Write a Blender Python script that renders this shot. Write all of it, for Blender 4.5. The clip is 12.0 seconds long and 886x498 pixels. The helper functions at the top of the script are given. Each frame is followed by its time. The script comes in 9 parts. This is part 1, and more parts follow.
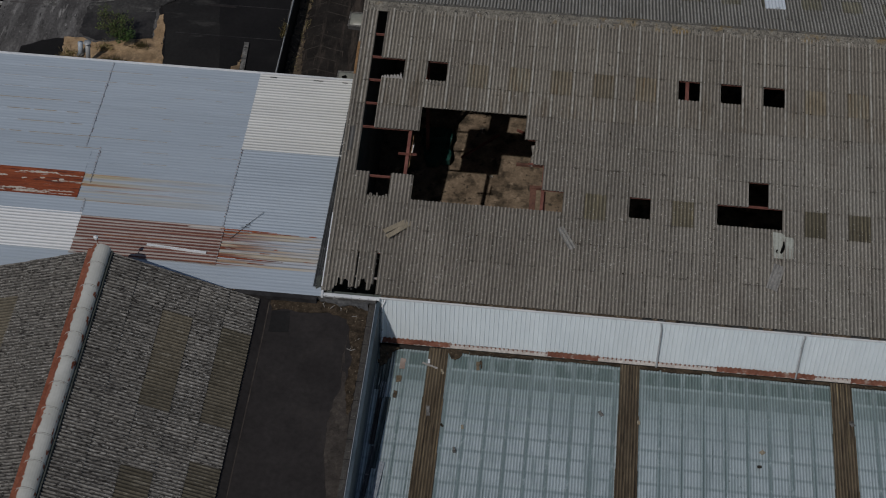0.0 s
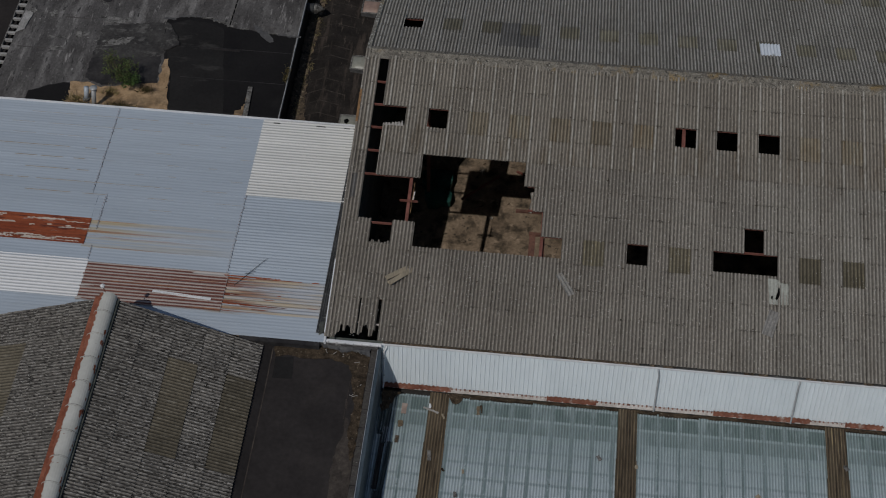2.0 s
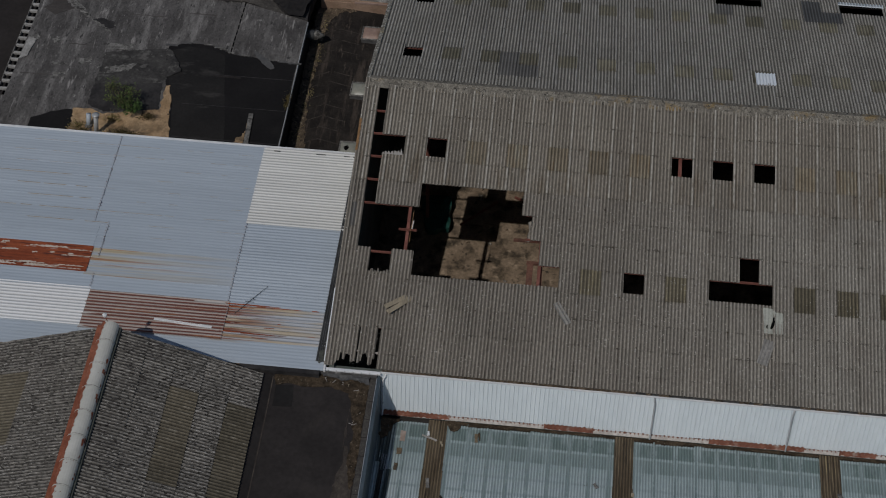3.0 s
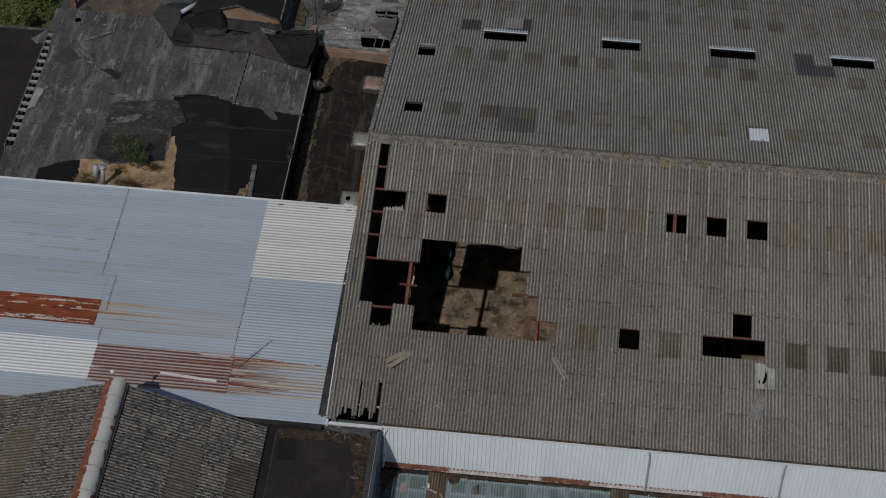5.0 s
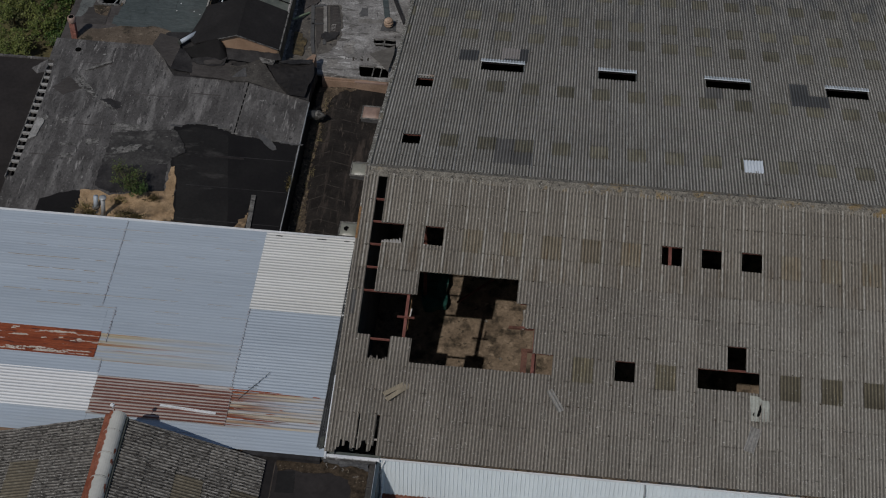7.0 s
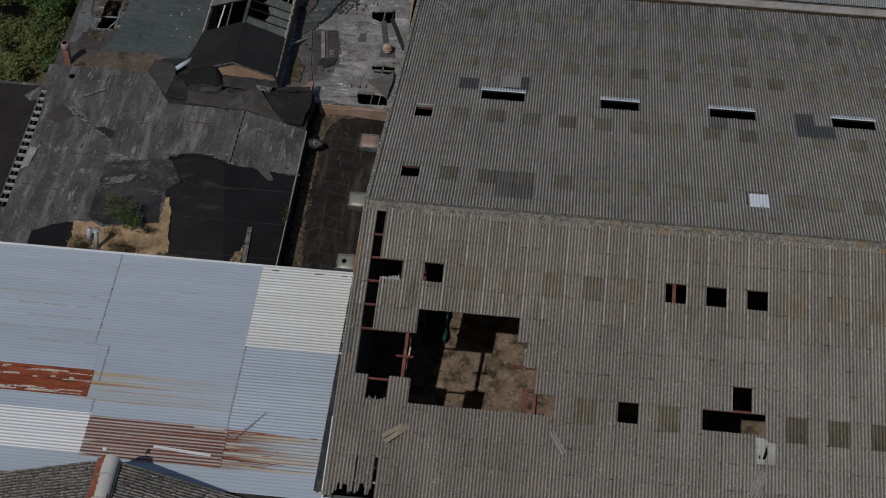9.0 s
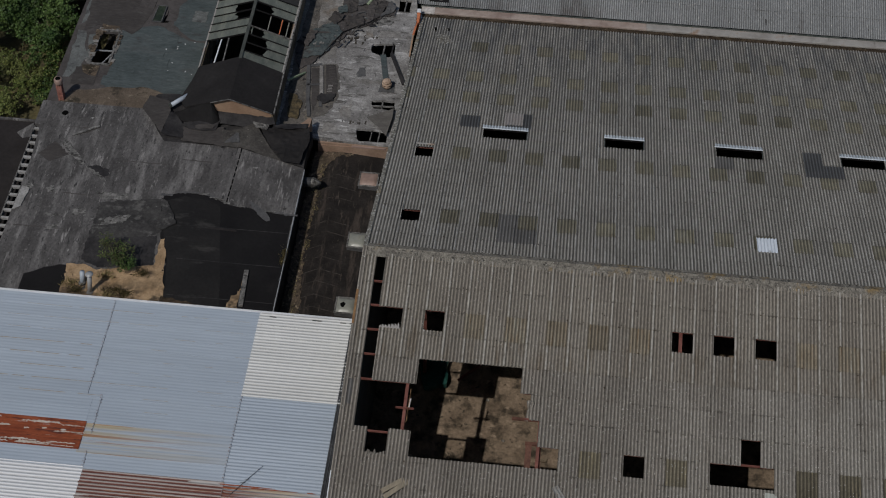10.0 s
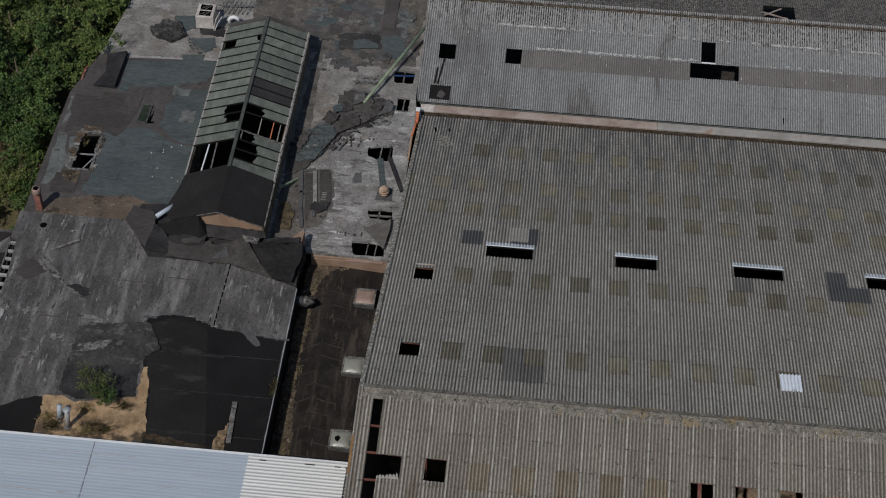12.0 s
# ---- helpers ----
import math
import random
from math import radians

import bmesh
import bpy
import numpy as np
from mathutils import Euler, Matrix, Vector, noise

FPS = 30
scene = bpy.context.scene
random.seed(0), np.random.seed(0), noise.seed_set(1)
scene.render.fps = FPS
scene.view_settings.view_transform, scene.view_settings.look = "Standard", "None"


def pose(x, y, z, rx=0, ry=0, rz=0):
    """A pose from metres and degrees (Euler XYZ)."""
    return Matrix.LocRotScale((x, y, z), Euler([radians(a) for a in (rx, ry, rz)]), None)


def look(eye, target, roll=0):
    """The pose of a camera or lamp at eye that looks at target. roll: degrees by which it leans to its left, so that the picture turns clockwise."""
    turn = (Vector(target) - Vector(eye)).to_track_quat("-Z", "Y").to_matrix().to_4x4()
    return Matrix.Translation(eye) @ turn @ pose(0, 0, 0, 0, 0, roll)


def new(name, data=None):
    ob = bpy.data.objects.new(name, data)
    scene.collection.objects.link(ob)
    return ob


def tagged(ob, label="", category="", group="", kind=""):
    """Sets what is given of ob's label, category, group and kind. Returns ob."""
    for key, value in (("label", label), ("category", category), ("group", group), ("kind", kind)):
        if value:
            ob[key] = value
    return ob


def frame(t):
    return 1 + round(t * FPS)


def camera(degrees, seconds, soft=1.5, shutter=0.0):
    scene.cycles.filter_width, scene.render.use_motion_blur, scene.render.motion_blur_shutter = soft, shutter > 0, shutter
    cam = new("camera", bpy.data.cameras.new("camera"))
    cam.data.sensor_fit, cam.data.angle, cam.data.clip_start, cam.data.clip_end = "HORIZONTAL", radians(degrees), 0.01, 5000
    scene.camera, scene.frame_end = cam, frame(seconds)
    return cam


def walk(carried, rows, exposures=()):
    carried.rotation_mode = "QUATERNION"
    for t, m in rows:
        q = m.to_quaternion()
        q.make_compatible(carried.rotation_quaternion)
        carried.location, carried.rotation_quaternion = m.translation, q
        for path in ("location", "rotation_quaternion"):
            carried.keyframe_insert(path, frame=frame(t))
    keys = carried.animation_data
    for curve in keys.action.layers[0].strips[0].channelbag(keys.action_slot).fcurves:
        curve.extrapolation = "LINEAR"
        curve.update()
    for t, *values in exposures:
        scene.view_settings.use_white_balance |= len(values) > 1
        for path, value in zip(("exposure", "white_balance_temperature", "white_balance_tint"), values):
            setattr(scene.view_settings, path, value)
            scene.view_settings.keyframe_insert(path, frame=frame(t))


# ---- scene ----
cam = camera(29.6, 12.0, soft=1.1)
PATH = [
    (0, (9.543, -65.299, 69.218), (9.427, -63.999, 67.703), 1.0),
    (0.5, (9.528, -65.244, 69.64), (9.411, -63.94, 68.128), 1.0),
    (1, (9.514, -65.165, 70.142), (9.397, -63.858, 68.633), 1.0),
    (1.5, (9.497, -65.039, 70.717), (9.379, -63.731, 69.209), 1.0),
    (2, (9.48, -64.861, 71.382), (9.362, -63.552, 69.875), 0.9),
    (2.5, (9.482, -64.69, 72.104), (9.364, -63.38, 70.598), 1.0),
    (3, (9.48, -64.559, 72.804), (9.362, -63.245, 71.301), 1.0),
    (3.5, (9.454, -64.468, 73.44), (9.336, -63.151, 71.939), 1.0),
    (5.5, (9.351, -63.787, 76.699), (9.233, -62.468, 75.2), 1.1),
    (6, (9.375, -63.756, 77.168), (9.257, -62.431, 75.675), 1.1),
    (6.5, (9.405, -63.608, 77.362), (9.286, -62.283, 75.869), 1.1),
    (7, (9.402, -63.349, 77.434), (9.284, -62.025, 75.939), 1.1),
    (9, (9.07, -60.758, 77.484), (8.954, -59.435, 75.988), 1.2),
    (9.5, (8.908, -59.439, 77.501), (8.792, -58.115, 76.007), 1.2),
    (10, (8.7, -57.665, 77.511), (8.584, -56.341, 76.017), 1.2),
    (10.5, (8.463, -55.732, 77.52), (8.348, -54.407, 76.026), 1.2),
    (11, (8.208, -53.595, 77.527), (8.093, -52.267, 76.036), 1.2),
    (11.5, (7.953, -51.468, 77.518), (7.838, -50.138, 76.028), 1.2),
    (12, (7.637, -49.146, 77.471), (7.523, -47.813, 75.985), 1.2),
]
EXPOSURES = [(0.0, -0.85), (2.5, -0.82), (5.5, -0.74), (7.0, -0.68), (9.5, -0.60), (10.5, -0.53), (11.25, -0.45), (12.0, -0.31)]
walk(cam, [(t, look(eye, target, roll)) for t, eye, target, roll in PATH], EXPOSURES)

# ---- world and sun ----
SUN_FROM = Vector((-0.355, -0.70, 1.0)).normalized()
world = bpy.data.worlds.new("sky")
scene.world = world
world.use_nodes = True
wn = world.node_tree
sky = wn.nodes.new("ShaderNodeTexSky")
sky.sky_type = "NISHITA"
sky.sun_disc = False
sky.sun_elevation = math.asin(SUN_FROM.z)
sky.sun_rotation = math.atan2(SUN_FROM.x, SUN_FROM.y)
wn.links.new(sky.outputs[0], wn.nodes["Background"].inputs[0])
wn.nodes["Background"].inputs[1].default_value = 0.07
sun = new("sun", bpy.data.lights.new("sun", "SUN"))
sun.data.energy, sun.data.angle, sun.data.color = 3.0, radians(0.5), (1.0, 0.955, 0.90)
sun.matrix_world = look(SUN_FROM * 120, (0, 0, 0))

# ---- materials ----
def mat(name, dark, light, rough=0.85, metal=0.0, s1=0.35, s2=6.0, stretch=(1, 1, 1), bump=0.25, rand=0.0,
        spot=None, spot_scale=9.0, spot_cut=0.66, stain=None, stain_scale=0.5, stain_cut=0.55, stain_stretch=(1, 1, 1),
        island=False, grain=0.35, soft=0.12, spec=0.3, groove=None, stripe=None, layers=(), lapline=None):
    """A rough surface: two colours by a broad noise, a fine grain, optional spots and stains."""
    m = bpy.data.materials.new(name)
    m.use_nodes = True
    t = m.node_tree
    b = t.nodes["Principled BSDF"]
    geo = t.nodes.new("ShaderNodeNewGeometry")

    def mapped(scale):
        mp = t.nodes.new("ShaderNodeMapping")
        mp.inputs["Scale"].default_value = scale
        t.links.new(geo.outputs["Position"], mp.inputs["Vector"])
        return mp.outputs[0]

    def noised(vec, scale, detail=4.0, roughness=0.6):
        n = t.nodes.new("ShaderNodeTexNoise")
        n.inputs["Scale"].default_value, n.inputs["Detail"].default_value = scale, detail
        n.inputs["Roughness"].default_value = roughness
        t.links.new(vec, n.inputs["Vector"])
        return n.outputs["Fac"]

    def ranged(fac, a, z, lo=0.0, hi=1.0):
        r = t.nodes.new("ShaderNodeMapRange")
        r.inputs["From Min"].default_value, r.inputs["From Max"].default_value = a, z
        r.inputs["To Min"].default_value, r.inputs["To Max"].default_value = lo, hi
        t.links.new(fac, r.inputs["Value"])
        return r.outputs[0]

    def mixed(fac, a, z, blend="MIX"):
        x = t.nodes.new("ShaderNodeMix")
        x.data_type, x.blend_type = "RGBA", blend
        if isinstance(fac, float):
            x.inputs["Factor"].default_value = fac
        else:
            t.links.new(fac, x.inputs["Factor"])
        for socket, c in ((x.inputs["A"], a), (x.inputs["B"], z)):
            if isinstance(c, tuple):
                socket.default_value = (*c, 1)
            else:
                t.links.new(c, socket)
        return x.outputs["Result"]

    v = mapped(stretch)
    col = mixed(ranged(noised(v, s1), 0.36, 0.64), dark, light)
    if stain:
        col = mixed(ranged(noised(mapped(stain_stretch), stain_scale, 5.0), stain_cut, stain_cut + soft), col, stain)

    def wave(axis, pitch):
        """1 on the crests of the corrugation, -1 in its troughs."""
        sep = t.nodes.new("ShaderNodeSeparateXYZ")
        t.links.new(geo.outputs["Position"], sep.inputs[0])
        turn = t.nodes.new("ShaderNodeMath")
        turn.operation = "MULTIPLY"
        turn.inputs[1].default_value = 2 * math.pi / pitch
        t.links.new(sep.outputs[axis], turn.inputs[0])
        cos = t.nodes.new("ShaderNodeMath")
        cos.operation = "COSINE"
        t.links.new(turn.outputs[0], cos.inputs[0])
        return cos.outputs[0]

    if stripe:  # rust or paint that follows the ribs, worn away unevenly
        axis, pitch, colour, bias, weight = stripe
        both = t.nodes.new("ShaderNodeMath")
        both.operation = "MULTIPLY_ADD"
        both.inputs[1].default_value = weight
        t.links.new(wave(axis, pitch), both.inputs[0])
        t.links.new(noised(mapped(stain_stretch), 1.3, 5.0), both.inputs[2])
        col = mixed(ranged(both.outputs[0], bias, bias + 0.1), col, colour)
    for colour, scale, cut, blur, stretched, fade in layers:  # flaking, runs, streaks, and tints that fade along an axis
        fac = ranged(noised(mapped(stretched), scale, 4.0, 0.65), cut, cut + blur)
        if fade:
            axis, a, z = fade
            sep = t.nodes.new("ShaderNodeSeparateXYZ")
            t.links.new(geo.outputs["Position"], sep.inputs[0])
            mul = t.nodes.new("ShaderNodeMath")
            mul.operation = "MULTIPLY"
            t.links.new(fac, mul.inputs[0])
            t.links.new(ranged(sep.outputs[axis], a, z), mul.inputs[1])
            fac = mul.outputs[0]
        col = mixed(fac, col, colour)
    for axis, origin, rows, width, colour, patchy in lapline or ():  # evenly spaced bands of another colour, broken up by noise
        sep = t.nodes.new("ShaderNodeSeparateXYZ")
        t.links.new(geo.outputs["Position"], sep.inputs[0])
        off = t.nodes.new("ShaderNodeMath")
        off.operation = "SUBTRACT"
        off.inputs[1].default_value = origin
        t.links.new(sep.outputs[axis], off.inputs[0])
        saw = t.nodes.new("ShaderNodeMath")
        saw.operation = "PINGPONG"
        saw.inputs[1].default_value = rows / 2
        t.links.new(off.outputs[0], saw.inputs[0])
        mul = t.nodes.new("ShaderNodeMath")
        mul.operation = "MULTIPLY"
        t.links.new(ranged(saw.outputs[0], width * 0.35, width, 1.0, 0.0), mul.inputs[0])
        t.links.new(ranged(noised(mapped((1.4, 0.9, 0.5)), 2.0, 4.0, 0.7), patchy, patchy + 0.16), mul.inputs[1])
        col = mixed(mul.outputs[0], col, colour)
    fine = noised(v, s2, 5.0, 0.7)
    g = ranged(fine, 0.25, 0.75, 1 - grain, 1 + grain)
    val = g
    if groove:  # troughs darker, crests lighter: silt plus painted shade of the ribs
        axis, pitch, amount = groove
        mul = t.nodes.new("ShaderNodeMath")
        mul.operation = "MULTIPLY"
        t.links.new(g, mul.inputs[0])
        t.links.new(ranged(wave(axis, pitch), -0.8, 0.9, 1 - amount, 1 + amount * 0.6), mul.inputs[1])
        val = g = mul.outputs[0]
    if rand:
        info = t.nodes.new("ShaderNodeObjectInfo")
        source = geo.outputs["Random Per Island"] if island else info.outputs["Random"]
        mul = t.nodes.new("ShaderNodeMath")
        mul.operation = "MULTIPLY"
        t.links.new(g, mul.inputs[0])
        t.links.new(ranged(source, 0, 1, 1 - rand, 1 + rand), mul.inputs[1])
        val = mul.outputs[0]
    comb = t.nodes.new("ShaderNodeCombineColor")
    for k in range(3):
        t.links.new(val, comb.inputs[k])
    col = mixed(1.0, col, comb.outputs[0], "MULTIPLY")
    if spot:
        col = mixed(ranged(noised(mapped((1, 1, 1)), spot_scale, 2.0, 0.5), spot_cut, spot_cut + 0.05), col, spot)
    t.links.new(col, b.inputs["Base Color"])
    b.inputs["Roughness"].default_value, b.inputs["Metallic"].default_value = rough, metal
    b.inputs["Specular IOR Level"].default_value = spec
    if bump:
        bp = t.nodes.new("ShaderNodeBump")
        bp.inputs["Strength"].default_value, bp.inputs["Distance"].default_value = bump, 0.02
        t.links.new(fine, bp.inputs["Height"])
        t.links.new(bp.outputs[0], b.inputs["Normal"])
    return m


M = {}
SPECK = ((0.045, 0.043, 0.038), 11.0, 0.655, 0.03, (1, 0.7, 1), None)
PALE_RUN = ((0.235, 0.22, 0.192), 1.3, 0.60, 0.12, (3.5, 0.3, 1), None)
# paler towards the east end of the near slope
NEAR_PALE_EAST = ((0.235, 0.221, 0.194), 0.5, 0.30, 0.25, (1.5, 0.6, 1), (0, 9.0, 25.0))
TOP_LAP = ((0, 0.0, 1.05, 0.085, (0.285, 0.27, 0.238), 0.36), (1, -1.98, 1.345, 0.045, (0.08, 0.072, 0.06), 0.50))
NEAR_LAP = ((0, 0.0, 1.05, 0.06, (0.225, 0.213, 0.187), 0.53), (0, -0.13, 1.05, 0.05, (0.088, 0.079, 0.067), 0.45), (1, -1.98, 1.345, 0.045, (0.075, 0.068, 0.057), 0.50))
FAR_LAP = ((0, 0.0, 1.05, 0.095, (0.33, 0.32, 0.295), 0.44), (1, 1.46, 1.36, 0.045, (0.085, 0.078, 0.07), 0.46))
M["cement"] = mat("weathered_fibre_cement", (0.162, 0.146, 0.124), (0.206, 0.187, 0.160), s1=0.5, s2=14, rand=0.06, grain=0.42, layers=(NEAR_PALE_EAST, PALE_RUN, SPECK), lapline=NEAR_LAP,
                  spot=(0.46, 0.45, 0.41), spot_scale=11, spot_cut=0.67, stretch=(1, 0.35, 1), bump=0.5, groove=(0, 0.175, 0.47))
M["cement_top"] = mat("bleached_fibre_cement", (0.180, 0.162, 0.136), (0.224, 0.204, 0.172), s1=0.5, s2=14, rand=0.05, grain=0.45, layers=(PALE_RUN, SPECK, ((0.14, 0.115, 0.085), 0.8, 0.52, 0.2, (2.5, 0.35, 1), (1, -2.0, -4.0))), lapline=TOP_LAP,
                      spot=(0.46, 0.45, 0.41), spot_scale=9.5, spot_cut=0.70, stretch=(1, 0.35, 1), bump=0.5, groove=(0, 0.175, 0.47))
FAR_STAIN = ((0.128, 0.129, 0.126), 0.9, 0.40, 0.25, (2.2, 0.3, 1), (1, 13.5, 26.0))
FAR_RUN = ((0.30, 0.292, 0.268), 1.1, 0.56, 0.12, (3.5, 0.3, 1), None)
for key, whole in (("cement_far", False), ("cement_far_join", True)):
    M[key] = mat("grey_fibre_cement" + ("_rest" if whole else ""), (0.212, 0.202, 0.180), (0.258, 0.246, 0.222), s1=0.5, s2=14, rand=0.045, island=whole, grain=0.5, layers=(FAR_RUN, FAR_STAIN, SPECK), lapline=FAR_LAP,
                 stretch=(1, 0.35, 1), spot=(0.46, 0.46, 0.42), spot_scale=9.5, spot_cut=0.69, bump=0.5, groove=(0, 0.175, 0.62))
M["cement_third"] = mat("silver_grey_fibre_cement", (0.188, 0.193, 0.192), (0.240, 0.246, 0.245), s1=0.3, s2=12, rand=0.06, island=True,
                        stretch=(1, 0.3, 1), stain=(0.125, 0.12, 0.115), stain_scale=0.4, stain_cut=0.57, stain_stretch=(2.0, 0.3, 1), grain=0.45, layers=(((0.25, 0.25, 0.25), 1.0, 0.62, 0.1, (5, 0.4, 1), None), ((0.12, 0.118, 0.116), 0.7, 0.38, 0.3, (2, 0.4, 1), (0, 11, 1)), ((0.27, 0.266, 0.258), 1.5, 0.40, 0.2, (2, 0.8, 1), (1, 33.6, 35.4)), ((0.06, 0.057, 0.052), 5.0, 0.585, 0.06, (1.6, 0.6, 1), (1, 33.2, 35.6))), bump=0.4, groove=(0, 0.146, 0.4))
M["cement_band"] = mat("brown_grey_fibre_cement", (0.138, 0.13, 0.124), (0.175, 0.165, 0.157), s1=0.6, s2=12, bump=0.4, groove=(0, 0.146, 0.2))
LIGHT_RUN = ((0.21, 0.195, 0.155), 1.2, 0.53, 0.12, (4.0, 0.4, 1), None)
LIGHT_LAP = ((1, 1.46, 1.36, 0.075, (0.062, 0.056, 0.044), 0.36), (1, 1.66, 1.36, 0.16, (0.11, 0.088, 0.055), 0.52))
RUST_RUN = ((0.150, 0.108, 0.064), 1.6, 0.55, 0.12, (5.0, 0.3, 1), None)
for key, whole, lo, hi, runs in (("rooflight", False, (0.150, 0.137, 0.098), (0.205, 0.188, 0.138), (LIGHT_RUN, SPECK)), ("rooflight_join", True, (0.150, 0.137, 0.098), (0.205, 0.188, 0.138), (LIGHT_RUN, SPECK)),
                                 ("rooflight_top", False, (0.158, 0.134, 0.096), (0.200, 0.172, 0.128), (LIGHT_RUN, RUST_RUN, SPECK)), ("rooflight_near", False, (0.099, 0.087, 0.060), (0.137, 0.121, 0.085), (((0.18, 0.155, 0.10), 1.2, 0.56, 0.1, (4.0, 0.3, 1), None), SPECK))):
    M[key] = mat("yellowed_grp_" + key, lo, hi, s1=0.9, s2=12, rough=0.6, rand=0.24, island=whole, grain=0.4, layers=runs, groove=(0, 0.175, 0.5), lapline=LIGHT_LAP if "near" not in key and "top" not in key else None)
M["slate_sheet"] = mat("dark_replacement_sheet", (0.110, 0.107, 0.102), (0.146, 0.142, 0.135), s2=10, grain=0.3, rand=0.1, groove=(0, 0.175, 0.45))
M["slate_dark"] = mat("blue_grey_replacement_sheet", (0.066, 0.068, 0.070), (0.092, 0.094, 0.096), s2=10, grain=0.3, groove=(0, 0.175, 0.45))
M["white_sheet"] = mat("white_metal_sheet", (0.66, 0.71, 0.77), (0.72, 0.77, 0.82), rough=0.4, s2=4, grain=0.08, bump=0.1)
M["cap"] = mat("mossy_cement_ridge", (0.11, 0.10, 0.085), (0.205, 0.19, 0.16), s1=3.0, s2=12, grain=0.6, stain=(0.22, 0.15, 0.06),
               stain_scale=0.8, stain_cut=0.55, spot=(0.42, 0.41, 0.37), spot_scale=9, spot_cut=0.68, layers=(((0.05, 0.047, 0.04), 5.0, 0.58, 0.05, (1, 1, 1), None),), bump=0.8)
M["verge"] = mat("lichened_verge", (0.13, 0.12, 0.10), (0.27, 0.26, 0.23), s1=4, s2=12, grain=0.65, stain=(0.22, 0.16, 0.07), stain_scale=0.6,
                 stain_cut=0.6, spot=(0.52, 0.51, 0.47), spot_scale=8, spot_cut=0.60, layers=(((0.045, 0.04, 0.035), 6.0, 0.58, 0.05, (1, 1, 1), None),), bump=0.8)
M["blue"] = mat("faded_blue_sheet_metal", (0.364, 0.418, 0.478), (0.414, 0.470, 0.530), rough=0.45, s1=0.3, s2=3, stretch=(0.12, 1, 1), grain=0.06,
                rand=0.04, bump=0.05, stain=(0.33, 0.29, 0.24), stain_scale=0.9, stain_cut=0.68, stain_stretch=(0.1, 1.6, 1), soft=0.1, spec=0.5)
M["blue_stained"] = mat("blue_sheet_with_rust_runs", (0.350, 0.402, 0.460), (0.398, 0.449, 0.503), rough=0.5, s1=0.3, s2=3, stretch=(0.12, 1, 1), grain=0.08,
                        bump=0.05, layers=(((0.42, 0.36, 0.25), 1.0, 0.42, 0.16, (0.05, 2.4, 1), (0, -5.0, -12.0)), ((0.34, 0.17, 0.07), 1.4, 0.56, 0.08, (0.07, 3.2, 1), (0, -6.5, -13.4))))
M["blue_white"] = mat("chalky_white_sheet_metal", (0.62, 0.63, 0.64), (0.70, 0.715, 0.725), rough=0.5, s1=0.4, s2=4, stretch=(0.12, 1, 1),
                      grain=0.06, rand=0.03, bump=0.05, groove=(1, 0.2, 0.26))
M["old_white"] = mat("greyed_white_sheet_metal", (0.55, 0.555, 0.54), (0.65, 0.655, 0.64), rough=0.5, s1=0.4, s2=4, stretch=(0.12, 1, 1),
                      grain=0.06, rand=0.03, bump=0.05, groove=(1, 0.2, 0.26))
M["rust"] = mat("rusted_sheet_metal", (0.20, 0.047, 0.02), (0.30, 0.08, 0.033), rough=0.9, s1=0.9, s2=8, stretch=(0.3, 1, 1), grain=0.3,
                layers=(((0.47, 0.41, 0.38), 1.5, 0.64, 0.02, (0.4, 5.0, 1), None), ((0.10, 0.03, 0.02), 2.0, 0.58, 0.06, (0.3, 3.0, 1), None)))
M["rust_red"] = mat("red_striped_rusted_sheet", (0.12, 0.046, 0.036), (0.175, 0.073, 0.055), rough=0.8, s1=0.6, s2=6, stretch=(0.1, 2.2, 1), grain=0.2,
                    stain_stretch=(0.10, 2.0, 1), stripe=(1, 0.2, (0.37, 0.32, 0.295), 0.50, 0.30), layers=(((0.30, 0.13, 0.06), 1.4, 0.60, 0.1, (0.15, 3.0, 1), None), ((0.40, 0.385, 0.37), 1.0, 0.66, 0.03, (0.3, 2.2, 1), None)))
M["rust_pale"] = mat("pale_blue_sheet_with_rust", (0.34, 0.37, 0.41), (0.39, 0.41, 0.44), rough=0.7, s1=0.6, s2=6, stretch=(0.1, 2.2, 1), grain=0.12,
                     layers=(((0.39, 0.335, 0.255), 1.1, 0.42, 0.12, (0.12, 2.6, 1), (0, 0.8, -2.6)), ((0.27, 0.15, 0.085), 1.3, 0.53, 0.07, (0.14, 4.5, 1), (0, -1.5, -5.4)),
                             ((0.17, 0.06, 0.035), 1.4, 0.47, 0.08, (0.14, 4.2, 1), (0, -2.8, -5.6))))
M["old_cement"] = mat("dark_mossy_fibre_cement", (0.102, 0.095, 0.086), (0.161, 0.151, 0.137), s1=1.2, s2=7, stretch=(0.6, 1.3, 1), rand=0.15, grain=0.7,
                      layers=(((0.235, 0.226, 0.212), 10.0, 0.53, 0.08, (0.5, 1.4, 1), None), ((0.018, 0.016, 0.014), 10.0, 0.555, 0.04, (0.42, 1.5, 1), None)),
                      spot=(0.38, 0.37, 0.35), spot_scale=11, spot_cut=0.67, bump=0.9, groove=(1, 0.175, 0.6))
M["old_rooflight"] = mat("brown_grp_rooflight", (0.075, 0.066, 0.048), (0.115, 0.10, 0.074), s2=6, rand=0.15, grain=0.45, layers=(((0.16, 0.145, 0.115), 2.5, 0.57, 0.08, (0.6, 3.0, 1), None),), groove=(1, 0.175, 0.45))
